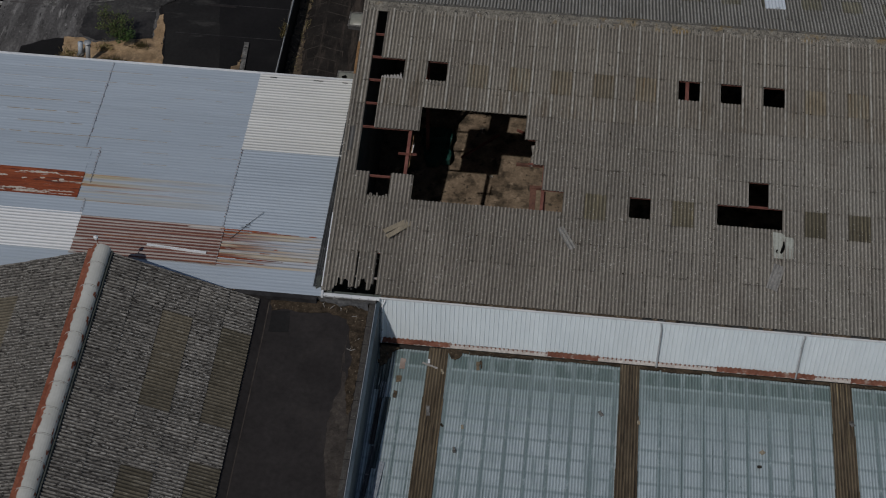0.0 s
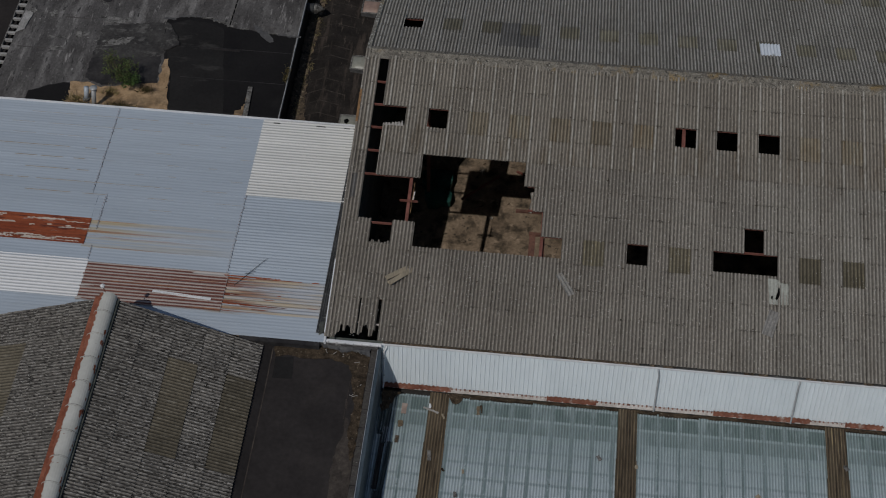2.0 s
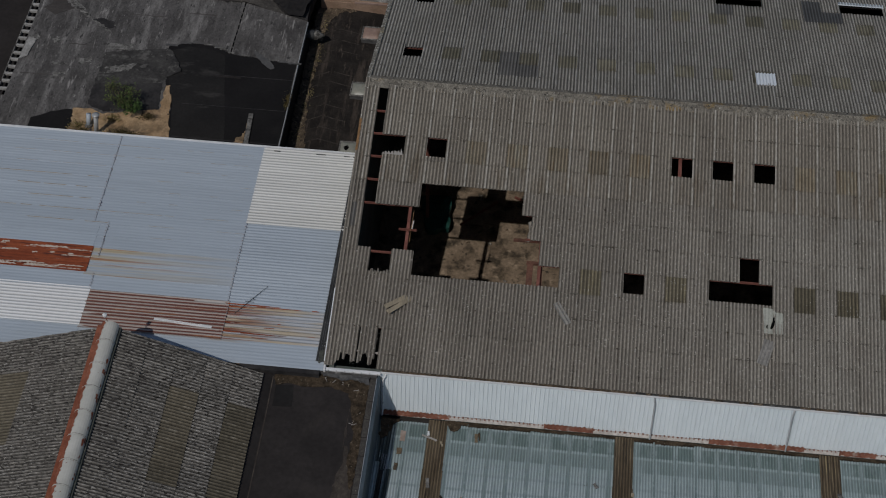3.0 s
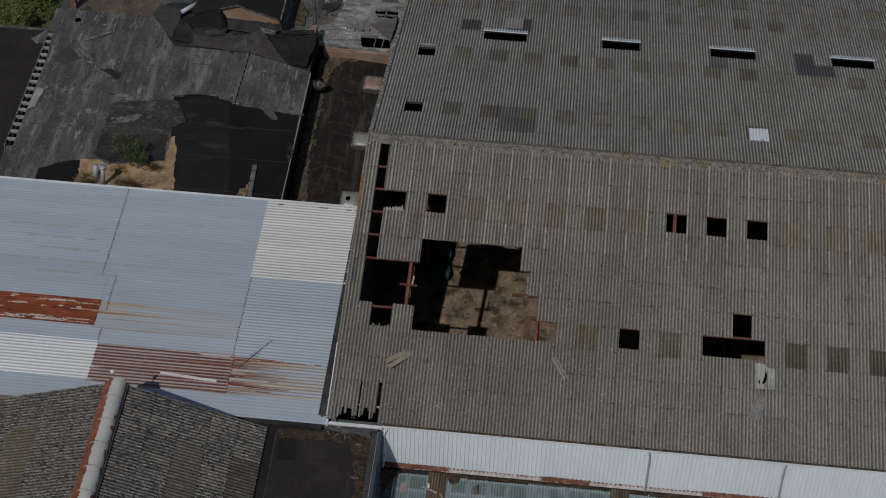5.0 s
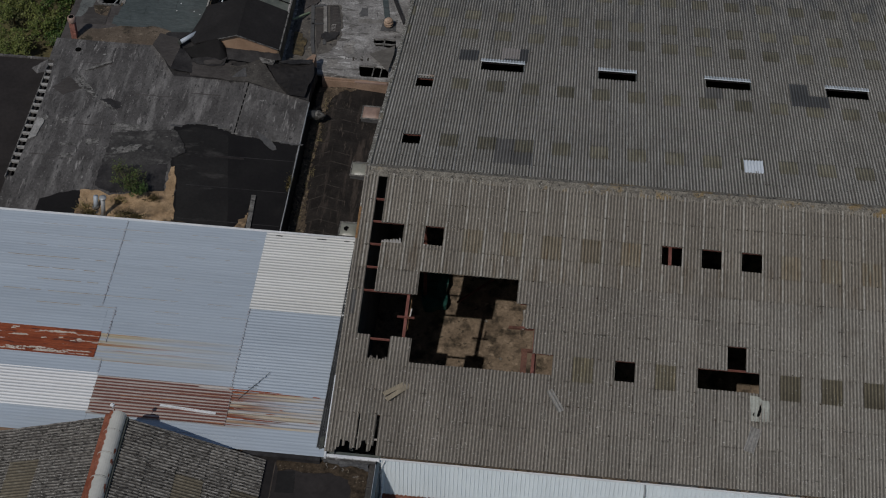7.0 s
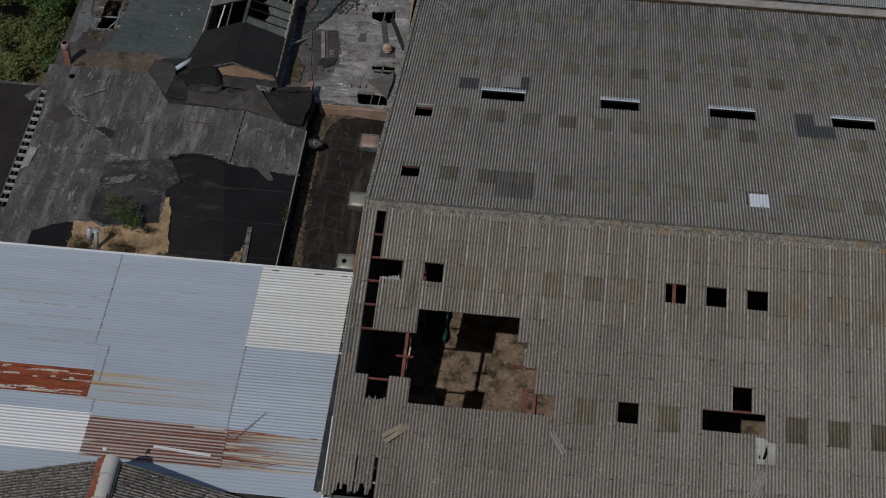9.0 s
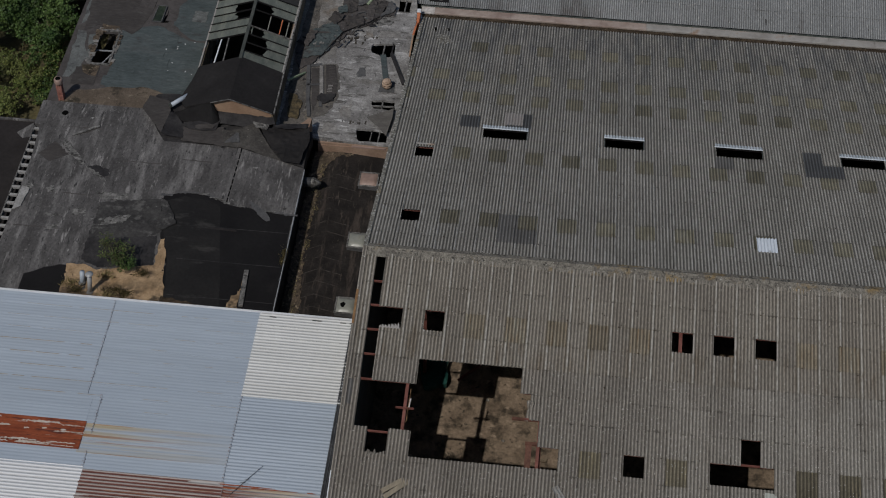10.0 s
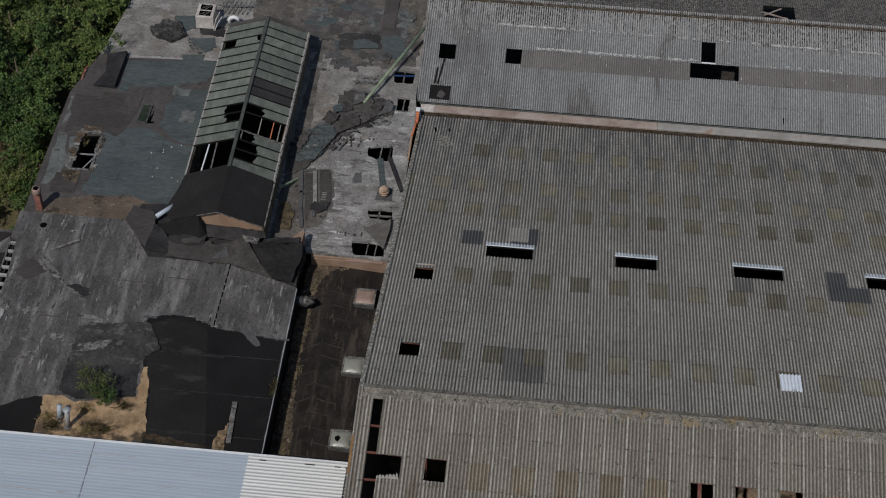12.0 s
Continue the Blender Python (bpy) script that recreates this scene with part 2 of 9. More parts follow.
M["cap_white"] = mat("peeling_white_painted_metal", (0.44, 0.44, 0.405), (0.52, 0.52, 0.485), rough=0.55, s1=0.8, s2=6, grain=0.07,
                     stain=(0.17, 0.06, 0.035), stain_scale=2.6, stain_cut=0.68, soft=0.02, bump=0.1)
M["cap_rust"] = mat("rust_red_metal", (0.18, 0.055, 0.03), (0.27, 0.10, 0.06), s1=1.5, s2=8)
M["cap_rust_pale"] = mat("orange_brown_rust", (0.17, 0.095, 0.045), (0.26, 0.15, 0.07), s1=2.5, s2=9, grain=0.5)
M["bitumen"] = mat("black_roofing_felt", (0.0095, 0.0091, 0.0095), (0.0145, 0.0138, 0.014), s1=0.4, s2=5, grain=0.2, rough=0.75,
                   stain=(0.021, 0.020, 0.019), stain_scale=0.35, stain_cut=0.6, soft=0.2, bump=0.15, spec=0.12)
M["bitumen_flat"] = mat("dark_brown_roofing_felt", (0.0245, 0.0218, 0.0212), (0.032, 0.0285, 0.0277), s1=0.5, s2=4, grain=0.2, rough=0.7,
                        stain=(0.041, 0.036, 0.034), stain_scale=0.4, stain_cut=0.58, soft=0.2, bump=0.15, spec=0.12)
M["felt_cover"] = mat("umber_black_felt", (0.0185, 0.0172, 0.0172), (0.026, 0.0242, 0.024), s1=0.5, s2=5, grain=0.22, rough=0.75, stain=(0.036, 0.034, 0.033), stain_scale=0.5, stain_cut=0.58, soft=0.2, bump=0.2, spec=0.12)
M["dirt"] = mat("brown_roof_dirt", (0.024, 0.018, 0.012), (0.072, 0.053, 0.035), s1=3.5, s2=12, grain=0.65, spot=(0.28, 0.25, 0.2), spot_scale=12, spot_cut=0.70, bump=0.9, spec=0.15)
M["sand"] = mat("pale_sand", (0.27, 0.18, 0.10), (0.44, 0.31, 0.185), s1=1.3, s2=12, grain=0.35, stain=(0.10, 0.07, 0.045), stain_scale=0.7, stain_cut=0.54, bump=0.6,
                layers=(((0.07, 0.052, 0.034), 1.5, 0.44, 0.14, (1, 1, 1), (1, 2.2, 0.6)),))
M["felt_grey"] = mat("streaked_grey_felt", (0.059, 0.056, 0.055), (0.102, 0.098, 0.096), s1=0.55, s2=7, stretch=(1.1, 0.8, 1), grain=0.38,
                     stain=(0.15, 0.146, 0.142), stain_scale=0.7, stain_cut=0.52, stain_stretch=(2.2, 0.3, 1), soft=0.2, bump=0.4, spec=0.15,
                     layers=(((0.19, 0.183, 0.178), 0.6, 0.53, 0.18, (2.0, 0.45, 1), None), ((0.26, 0.25, 0.242), 1.3, 0.60, 0.10, (2.2, 0.38, 1), None), ((0.25, 0.245, 0.235), 1.3, 0.68, 0.03, (0.8, 1.2, 1), None), ((0.042, 0.041, 0.041), 2.8, 0.585, 0.08, (1.9, 0.6, 1), None), ((0.19, 0.185, 0.178), 5.0, 0.64, 0.04, (1.5, 0.7, 1), None)))
M["felt_pale"] = mat("pale_worn_felt", (0.09, 0.088, 0.084), (0.20, 0.195, 0.185), s1=3.0, s2=9, grain=0.55, bump=0.5, spec=0.15,
                     layers=(((0.05, 0.048, 0.046), 2.6, 0.54, 0.05, (1, 1.8, 1), None),))
M["felt_torn"] = mat("torn_layered_felt", (0.032, 0.031, 0.031), (0.062, 0.06, 0.058), s1=0.9, s2=6, grain=0.45, layers=(((0.098, 0.095, 0.091), 0.9, 0.56, 0.08, (1, 1.3, 1), None), ((0.17, 0.165, 0.158), 2.2, 0.65, 0.04, (0.8, 1.6, 1), None)), bump=0.6, spec=0.12)
M["felt_dark"] = mat("crumpled_dark_felt", (0.022, 0.021, 0.022), (0.045, 0.043, 0.043), s1=1.0, s2=5, grain=0.35, rough=0.7, bump=0.3, spec=0.12)
M["felt_teal"] = mat("mineral_teal_felt", (0.062, 0.076, 0.077), (0.086, 0.102, 0.103), s1=0.6, s2=5, stretch=(0.5, 1.6, 1), grain=0.35,
                     layers=(((0.056, 0.058, 0.059), 0.9, 0.60, 0.10, (0.5, 1.6, 1), None), ((0.050, 0.052, 0.052), 2.2, 0.64, 0.06, (1.2, 0.8, 1), None), ((0.12, 0.13, 0.13), 1.2, 0.64, 0.06, (0.4, 2.2, 1), None)),
                     stain=(0.062, 0.062, 0.061), stain_scale=0.6, stain_cut=0.58, stain_stretch=(0.5, 1.6, 1), soft=0.16, bump=0.3, spec=0.12)
M["felt_brown"] = mat("brown_grey_felt", (0.062, 0.056, 0.054), (0.085, 0.078, 0.075), s1=0.6, s2=5, grain=0.3, bump=0.3, spec=0.12)
M["concrete"] = mat("weathered_concrete_deck", (0.150, 0.142, 0.132), (0.245, 0.235, 0.220), s1=0.8, s2=7, stretch=(1.0, 1.2, 1), grain=0.45,
                    stain=(0.085, 0.081, 0.077), stain_scale=0.55, stain_cut=0.57, soft=0.14, bump=0.6,
                    layers=(((0.29, 0.28, 0.265), 0.9, 0.55, 0.10, (0.6, 1.5, 1), None), ((0.34, 0.332, 0.318), 1.2, 0.66, 0.06, (0.7, 1.9, 1), None), ((0.075, 0.071, 0.066), 1.6, 0.63, 0.08, (0.8, 1.5, 1), None), ((0.17, 0.14, 0.11), 0.5, 0.56, 0.15, (1, 1, 1), None)))
M["deck_grime"] = mat("grimy_screed", (0.075, 0.069, 0.062), (0.125, 0.115, 0.103), s1=1.2, s2=8, grain=0.45, bump=0.6, layers=(((0.165, 0.145, 0.118), 1.0, 0.57, 0.12, (1, 1, 1), None), ((0.05, 0.048, 0.046), 1.7, 0.58, 0.10, (1, 1, 1), None), ((0.22, 0.215, 0.205), 2.6, 0.66, 0.05, (1, 1, 1), None)))
M["concrete_light"] = mat("bleached_concrete_deck", (0.155, 0.149, 0.143), (0.25, 0.243, 0.234), s1=0.7, s2=7, stretch=(1.2, 1.0, 1), grain=0.45,
                    stain=(0.09, 0.087, 0.083), stain_scale=0.6, stain_cut=0.56, soft=0.12, bump=0.6,
                    layers=(((0.35, 0.343, 0.333), 0.9, 0.55, 0.12, (0.7, 1.5, 1), None), ((0.47, 0.465, 0.455), 1.5, 0.61, 0.05, (0.5, 2.6, 1), None), ((0.10, 0.095, 0.088), 1.3, 0.58, 0.06, (0.45, 2.2, 1), None), ((0.085, 0.082, 0.08), 2.0, 0.62, 0.06, (1.8, 0.8, 1), None)))
M["earth"] = mat("dry_grass_and_earth", (0.06, 0.055, 0.03), (0.13, 0.11, 0.05), s1=0.3, s2=4, grain=0.5, stain=(0.045, 0.06, 0.02), stain_scale=0.2, stain_cut=0.5)
M["floor"] = mat("dusty_concrete_floor", (0.145, 0.108, 0.075), (0.235, 0.178, 0.126), s1=0.7, s2=5, grain=0.5, stain=(0.05, 0.039, 0.027), stain_scale=0.8, stain_cut=0.50, layers=(((0.30, 0.23, 0.165), 1.4, 0.60, 0.08, (1, 1, 1), None), ((0.045, 0.037, 0.027), 2.2, 0.62, 0.05, (1, 1, 1), None)))
M["inner"] = mat("dim_inner_wall", (0.07, 0.085, 0.08), (0.12, 0.13, 0.12), s1=0.5, s2=5)
M["red_steel"] = mat("red_oxide_steel", (0.13, 0.048, 0.036), (0.20, 0.08, 0.062), s1=2, s2=10, rough=0.7)
M["brown_steel"] = mat("brown_rusted_steel", (0.085, 0.040, 0.028), (0.145, 0.068, 0.046), s1=2, s2=10, rough=0.8)
M["white_wall"] = mat("white_profiled_cladding", (0.635, 0.695, 0.73), (0.695, 0.75, 0.78), rough=0.45, s1=0.4, s2=3, stretch=(1, 1, 0.25), grain=0.05, bump=0.03, spec=0.5)
M["white"] = mat("white_painted_metal", (0.62, 0.64, 0.66), (0.72, 0.73, 0.74), rough=0.5, s1=0.8, s2=6, grain=0.1, bump=0.05)
M["grey_metal"] = mat("dull_zinc", (0.30, 0.32, 0.33), (0.40, 0.41, 0.42), rough=0.5, metal=0.2, s1=0.9, s2=6, grain=0.15)
M["flap"] = mat("chalky_blue_grey_zinc", (0.30, 0.34, 0.37), (0.46, 0.50, 0.54), rough=0.5, s1=2.2, s2=8, grain=0.25, groove=(0, 0.175, 0.35))
M["blue_wall"] = mat("blue_grey_cladding", (0.045, 0.064, 0.08), (0.07, 0.095, 0.115), rough=0.5, s1=0.6, s2=5, grain=0.2)
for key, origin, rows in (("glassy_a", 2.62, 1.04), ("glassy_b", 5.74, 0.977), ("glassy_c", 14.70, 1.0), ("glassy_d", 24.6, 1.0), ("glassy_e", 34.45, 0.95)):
    # first three layers paint weaker light through the sheets near the hall; then grime
    grime_and_shade = [((0.27, 0.335, 0.345), 0.9, -0.3, 0.2, (2, 0.4, 1), (1, -21.6, -19.0)), ((0.175, 0.228, 0.228), 0.9, -0.2, 0.6, (2, 0.4, 1), (1, -18.98, -18.9)), ((0.112, 0.158, 0.155), 1.2, -0.15, 0.6, (2.5, 0.5, 1), (1, -18.1, -18.0)),
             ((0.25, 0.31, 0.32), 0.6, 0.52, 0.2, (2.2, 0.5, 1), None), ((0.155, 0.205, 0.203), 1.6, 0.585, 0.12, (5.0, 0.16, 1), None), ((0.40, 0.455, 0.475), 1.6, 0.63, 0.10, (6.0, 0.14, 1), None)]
    # row bands also paint the shade of purlins under the sheets
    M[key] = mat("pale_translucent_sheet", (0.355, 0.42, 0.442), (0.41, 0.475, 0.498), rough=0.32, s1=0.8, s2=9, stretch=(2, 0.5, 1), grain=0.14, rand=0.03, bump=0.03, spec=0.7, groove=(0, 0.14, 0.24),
                 layers=grime_and_shade, lapline=((1, -18.05, 0.9, 0.11, (0.262, 0.322, 0.333), 0.12), (0, origin, rows, 0.15, (0.245, 0.307, 0.316), 0.36), (0, origin, rows, 0.05, (0.165, 0.217, 0.22), 0.30)),
                 spot=(0.12, 0.14, 0.13), spot_scale=5, spot_cut=0.735)
M["slid_teal"] = mat("dirty_dark_teal_sheet", (0.030, 0.042, 0.042), (0.072, 0.090, 0.088), s1=1.2, s2=7, stretch=(3, 0.4, 1), grain=0.35, rough=0.55)
M["strip_brown"] = mat("brown_fibre_strip", (0.080, 0.060, 0.038), (0.135, 0.105, 0.068), s1=0.8, s2=6, stretch=(2, 0.4, 1), grain=0.3, rough=0.6, groove=(0, 0.14, 0.4), layers=(((0.045, 0.033, 0.021), 1.4, 0.54, 0.10, (4.0, 0.25, 1), None), ((0.21, 0.165, 0.095), 1.6, 0.60, 0.08, (6.0, 0.2, 1), None)))
M["moss_wood"] = mat("rotten_mossy_timber", (0.09, 0.065, 0.04), (0.2, 0.16, 0.11), s1=1.5, s2=10, grain=0.4)
M["timber"] = mat("weathered_timber", (0.22, 0.19, 0.14), (0.34, 0.29, 0.21), s1=1.2, s2=12, stretch=(2, 0.4, 1))
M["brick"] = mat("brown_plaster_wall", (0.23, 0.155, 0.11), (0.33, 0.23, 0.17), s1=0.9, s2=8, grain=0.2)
M["brick_red"] = mat("red_brick", (0.21, 0.085, 0.065), (0.30, 0.14, 0.11), s1=3, s2=12, rand=0.2)
M["orange"] = mat("orange_tile", (0.45, 0.14, 0.06), (0.55, 0.19, 0.09), s1=2, s2=10)
M["gable"] = mat("orange_brown_board", (0.27, 0.175, 0.115), (0.35, 0.235, 0.158), s1=0.9, s2=7, grain=0.12)
M["pane"] = mat("grimy_green_wired_glass", (0.105, 0.117, 0.10), (0.165, 0.175, 0.148), rough=0.4, s1=1.3, s2=6, stretch=(2.2, 0.8, 1), grain=0.25, rand=0.18,
                stain=(0.21, 0.215, 0.17), stain_scale=1.0, stain_cut=0.58, stain_stretch=(2.5, 0.2, 1), soft=0.15, spec=0.4, bump=0.08)
M["lead"] = mat("dark_lead_bar", (0.045, 0.05, 0.045), (0.08, 0.085, 0.075), s1=1.5, s2=8, rough=0.6)
M["opal"] = mat("cloudy_opal_dome", (0.21, 0.215, 0.185), (0.30, 0.30, 0.26), rough=0.35, s1=1.2, s2=6, grain=0.1, stain=(0.17, 0.14, 0.1), stain_scale=1.2, stain_cut=0.55, spec=0.5)
M["opal_pink"] = mat("dusty_pink_dome", (0.25, 0.175, 0.145), (0.33, 0.24, 0.20), rough=0.45, s1=1.2, s2=6, grain=0.15)
M["green_pipe"] = mat("pale_green_painted_pipe", (0.17, 0.225, 0.145), (0.25, 0.30, 0.20), rough=0.5, s1=1, s2=8)
M["terracotta"] = mat("dusty_terracotta", (0.30, 0.21, 0.15), (0.42, 0.31, 0.23), s1=2, s2=8)
M["bark"] = mat("bark", (0.07, 0.055, 0.04), (0.14, 0.11, 0.08), s1=3, s2=12, bump=0.8)
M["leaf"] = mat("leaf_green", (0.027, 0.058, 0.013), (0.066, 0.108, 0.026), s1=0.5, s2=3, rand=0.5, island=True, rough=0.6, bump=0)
# brighter copy of the leaf green, sunlight put into the colour
M["leaf_bright"] = mat("sunlit_leaf_green", (0.040, 0.074, 0.016), (0.092, 0.132, 0.032), s1=0.5, s2=3, rand=0.5, island=True, rough=0.6, bump=0)
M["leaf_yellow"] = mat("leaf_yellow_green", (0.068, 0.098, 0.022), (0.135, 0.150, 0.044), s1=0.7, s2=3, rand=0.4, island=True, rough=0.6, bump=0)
M["loose_grey"] = mat("loose_grey_cement", (0.18, 0.175, 0.165), (0.25, 0.243, 0.23), s1=1.5, s2=9, grain=0.4)
M["patch_white"] = mat("chalky_green_white_sheet", (0.30, 0.31, 0.275), (0.38, 0.39, 0.35), s1=1.5, s2=9, grain=0.2, groove=(0, 0.175, 0.12))
# near-black tone, mostly for painting shade into narrow gaps
M["dark_wall"] = mat("shade_dark_tone", (0.02, 0.019, 0.018), (0.045, 0.041, 0.038), s1=0.9, s2=6, grain=0.4)
M["lichen"] = mat("pale_lichen_crust", (0.34, 0.335, 0.32), (0.48, 0.475, 0.46), s1=3, s2=9, grain=0.3)
# unlit interior put into the floor colour
M["dark_floor"] = mat("shade_black_floor", (0.02, 0.018, 0.016), (0.05, 0.045, 0.04), s1=1.0, s2=5, grain=0.4)
M["felt_lap"] = mat("scuffed_felt_edge", (0.024, 0.021, 0.019), (0.052, 0.046, 0.041), s1=2.0, s2=8, grain=0.5, spec=0.12)
M["leaf_olive"] = mat("dusty_olive_leaves", (0.045, 0.052, 0.018), (0.085, 0.088, 0.035), s1=0.9, s2=3, rand=0.4, island=True, rough=0.7, bump=0)
M["seam_grey"] = mat("dull_blue_grey_lap", (0.22, 0.245, 0.275), (0.31, 0.34, 0.375), s1=4, s2=9, grain=0.3)
M["edge_rust"] = mat("dark_rust_and_peeling_paint", (0.14, 0.052, 0.034), (0.23, 0.098, 0.065), s1=2, s2=8, grain=0.3, stain=(0.38, 0.34, 0.30), stain_scale=1.6, stain_cut=0.57)
M["pale_sheet"] = mat("pinkish_pale_sheet", (0.27, 0.25, 0.235), (0.33, 0.31, 0.29), s2=8, groove=(0, 0.175, 0.2))
M["concrete_pale"] = mat("bleached_concrete", (0.24, 0.235, 0.225), (0.34, 0.335, 0.325), s1=1.4, s2=8, grain=0.35, bump=0.5)
# near-black paints the shade inside holes, tears and pipe mouths
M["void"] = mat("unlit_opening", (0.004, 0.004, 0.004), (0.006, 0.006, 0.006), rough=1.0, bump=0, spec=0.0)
M["felt_lean"] = mat("brown_black_felt", (0.016, 0.0142, 0.0132), (0.029, 0.0252, 0.0228), s1=0.9, s2=8, grain=0.35, layers=(((0.058, 0.047, 0.040), 0.9, 0.54, 0.12, (2.6, 0.35, 1), None), ((0.085, 0.070, 0.058), 1.8, 0.62, 0.08, (2.8, 0.5, 1), None)), stain=(0.038, 0.033, 0.03), stain_scale=0.6, stain_cut=0.57, soft=0.2, bump=0.25, spec=0.12)
M["lead_grey"] = mat("grey_lead_capping", (0.036, 0.038, 0.04), (0.066, 0.068, 0.07), rough=0.6, s1=2.0, s2=9, grain=0.5, spot=(0.25, 0.25, 0.24), spot_scale=9, spot_cut=0.68)
M["board_grey"] = mat("weathered_grey_board", (0.088, 0.082, 0.075), (0.13, 0.122, 0.112), s1=1.2, s2=8, stretch=(0.6, 1.4, 1), grain=0.3)
M["valley"] = mat("beige_metal_gutter", (0.255, 0.24, 0.22), (0.37, 0.355, 0.335), rough=0.6, s1=0.7, s2=6, grain=0.12, stain=(0.25, 0.16, 0.10), stain_scale=0.7, stain_cut=0.58)
M["felt_slab"] = mat("flat_grey_felt", (0.07, 0.07, 0.072), (0.10, 0.10, 0.10), s1=1.2, s2=6, grain=0.3, stain=(0.15, 0.15, 0.145), stain_scale=1.4, stain_cut=0.6, spec=0.12)
M["silt"] = mat("crumbled_brown_silt", (0.05, 0.038, 0.028), (0.12, 0.09, 0.062), s1=1.8, s2=10, grain=0.7, layers=(((0.20, 0.16, 0.115), 4.0, 0.58, 0.06, (1, 0.8, 1), None), ((0.022, 0.018, 0.014), 3.0, 0.56, 0.06, (1, 1, 1), None)), stain=(0.035, 0.028, 0.018), stain_scale=0.9, stain_cut=0.55, bump=0.8)
M["drift"] = mat("tan_blown_dirt", (0.085, 0.066, 0.049), (0.135, 0.107, 0.08), s1=0.9, s2=10, grain=0.4, layers=(((0.040, 0.034, 0.024), 0.75, 0.55, 0.07, (1, 1.3, 1), None), ((0.19, 0.155, 0.118), 2.2, 0.60, 0.08, (0.8, 1.2, 1), None), ((0.030, 0.028, 0.018), 3.2, 0.62, 0.05, (1, 1, 1), None)), bump=0.6)
M["pane_dark"] = mat("dark_green_glass", (0.02, 0.028, 0.018), (0.04, 0.05, 0.032), rough=0.35, s1=1.5, s2=6, grain=0.3)
M["pane_black"] = mat("black_felted_pane", (0.03, 0.03, 0.03), (0.045, 0.043, 0.042), s2=5)
M["straw_rust"] = mat("thin_brown_rust", (0.26, 0.21, 0.155), (0.34, 0.28, 0.21), s1=3, s2=9, grain=0.3)
M["straw_paint"] = mat("flaking_cream_paint", (0.44, 0.38, 0.32), (0.54, 0.49, 0.43), s1=3, s2=9, grain=0.2)
M["dry_brush"] = mat("brown_dry_brush", (0.05, 0.045, 0.02), (0.11, 0.09, 0.04), s2=5, rand=0.3, island=True)
M["straw"] = mat("dry_straw", (0.22, 0.18, 0.08), (0.34, 0.28, 0.14), s2=5)
M["blue_paint"] = mat("bright_blue_paint", (0.015, 0.04, 0.12), (0.025, 0.06, 0.16), s2=5, rough=0.5)
M["white_dirty"] = mat("rust_spotted_white_metal", (0.42, 0.38, 0.35), (0.55, 0.52, 0.49), s1=1.5, s2=8, stain=(0.28, 0.17, 0.11), stain_scale=1.8, stain_cut=0.6)
M["yellow_moss"] = mat("yellow_brown_moss", (0.035, 0.03, 0.02), (0.15, 0.112, 0.058), s1=1.5, s2=9, grain=0.5, bump=0.8)
M["bitumen_worn"] = mat("greyed_black_felt", (0.0155, 0.015, 0.015), (0.0215, 0.0207, 0.0203), s1=0.5, s2=5, grain=0.22, rough=0.8, bump=0.2, spec=0.12,
                        layers=(((0.045, 0.043, 0.041), 0.8, 0.58, 0.15, (0.5, 1.6, 1), None),))
M["gutter_pink"] = mat("pinkish_silted_gutter", (0.27, 0.205, 0.175), (0.38, 0.315, 0.275), rough=0.6, s1=0.7, s2=6, grain=0.15, stain=(0.25, 0.18, 0.14), stain_scale=0.8, stain_cut=0.62)
M["moss_dark"] = mat("black_brown_drip_moss", (0.028, 0.024, 0.019), (0.06, 0.052, 0.042), s1=3, s2=10, grain=0.5)
M["parapet_felt"] = mat("grey_brown_felted_coping", (0.046, 0.043, 0.040), (0.075, 0.070, 0.064), s1=1.5, s2=8, grain=0.45, rough=0.8, spec=0.12, spot=(0.22, 0.21, 0.19), spot_scale=9, spot_cut=0.70)
M["dust"] = mat("thin_grey_brown_dust", (0.040, 0.034, 0.030), (0.062, 0.053, 0.046), s1=1.4, s2=7, grain=0.4, spec=0.12, layers=(((0.085, 0.072, 0.06), 1.2, 0.58, 0.12, (1, 0.6, 1), None),))
M["felt_umber"] = mat("dark_umber_felt", (0.050, 0.046, 0.044), (0.070, 0.064, 0.061), s1=0.5, s2=5, stretch=(0.6, 1.3, 1), grain=0.3, bump=0.3, spec=0.12, layers=(((0.085, 0.083, 0.08), 1.0, 0.60, 0.1, (0.5, 1.7, 1), None),))
M["felt_light"] = mat("pale_teal_grey_felt", (0.10, 0.108, 0.106), (0.145, 0.152, 0.148), s1=1.0, s2=6, grain=0.35, spec=0.12, layers=(((0.065, 0.066, 0.065), 1.6, 0.55, 0.08, (1, 1.2, 1), None),))
M["tarp_teal"] = mat("dark_teal_tarpaulin", (0.012, 0.052, 0.043), (0.022, 0.082, 0.068), rough=0.5, s1=1.0, s2=5, grain=0.25)
M["cable"] = mat("dark_cable", (0.03, 0.03, 0.03), (0.05, 0.05, 0.05))


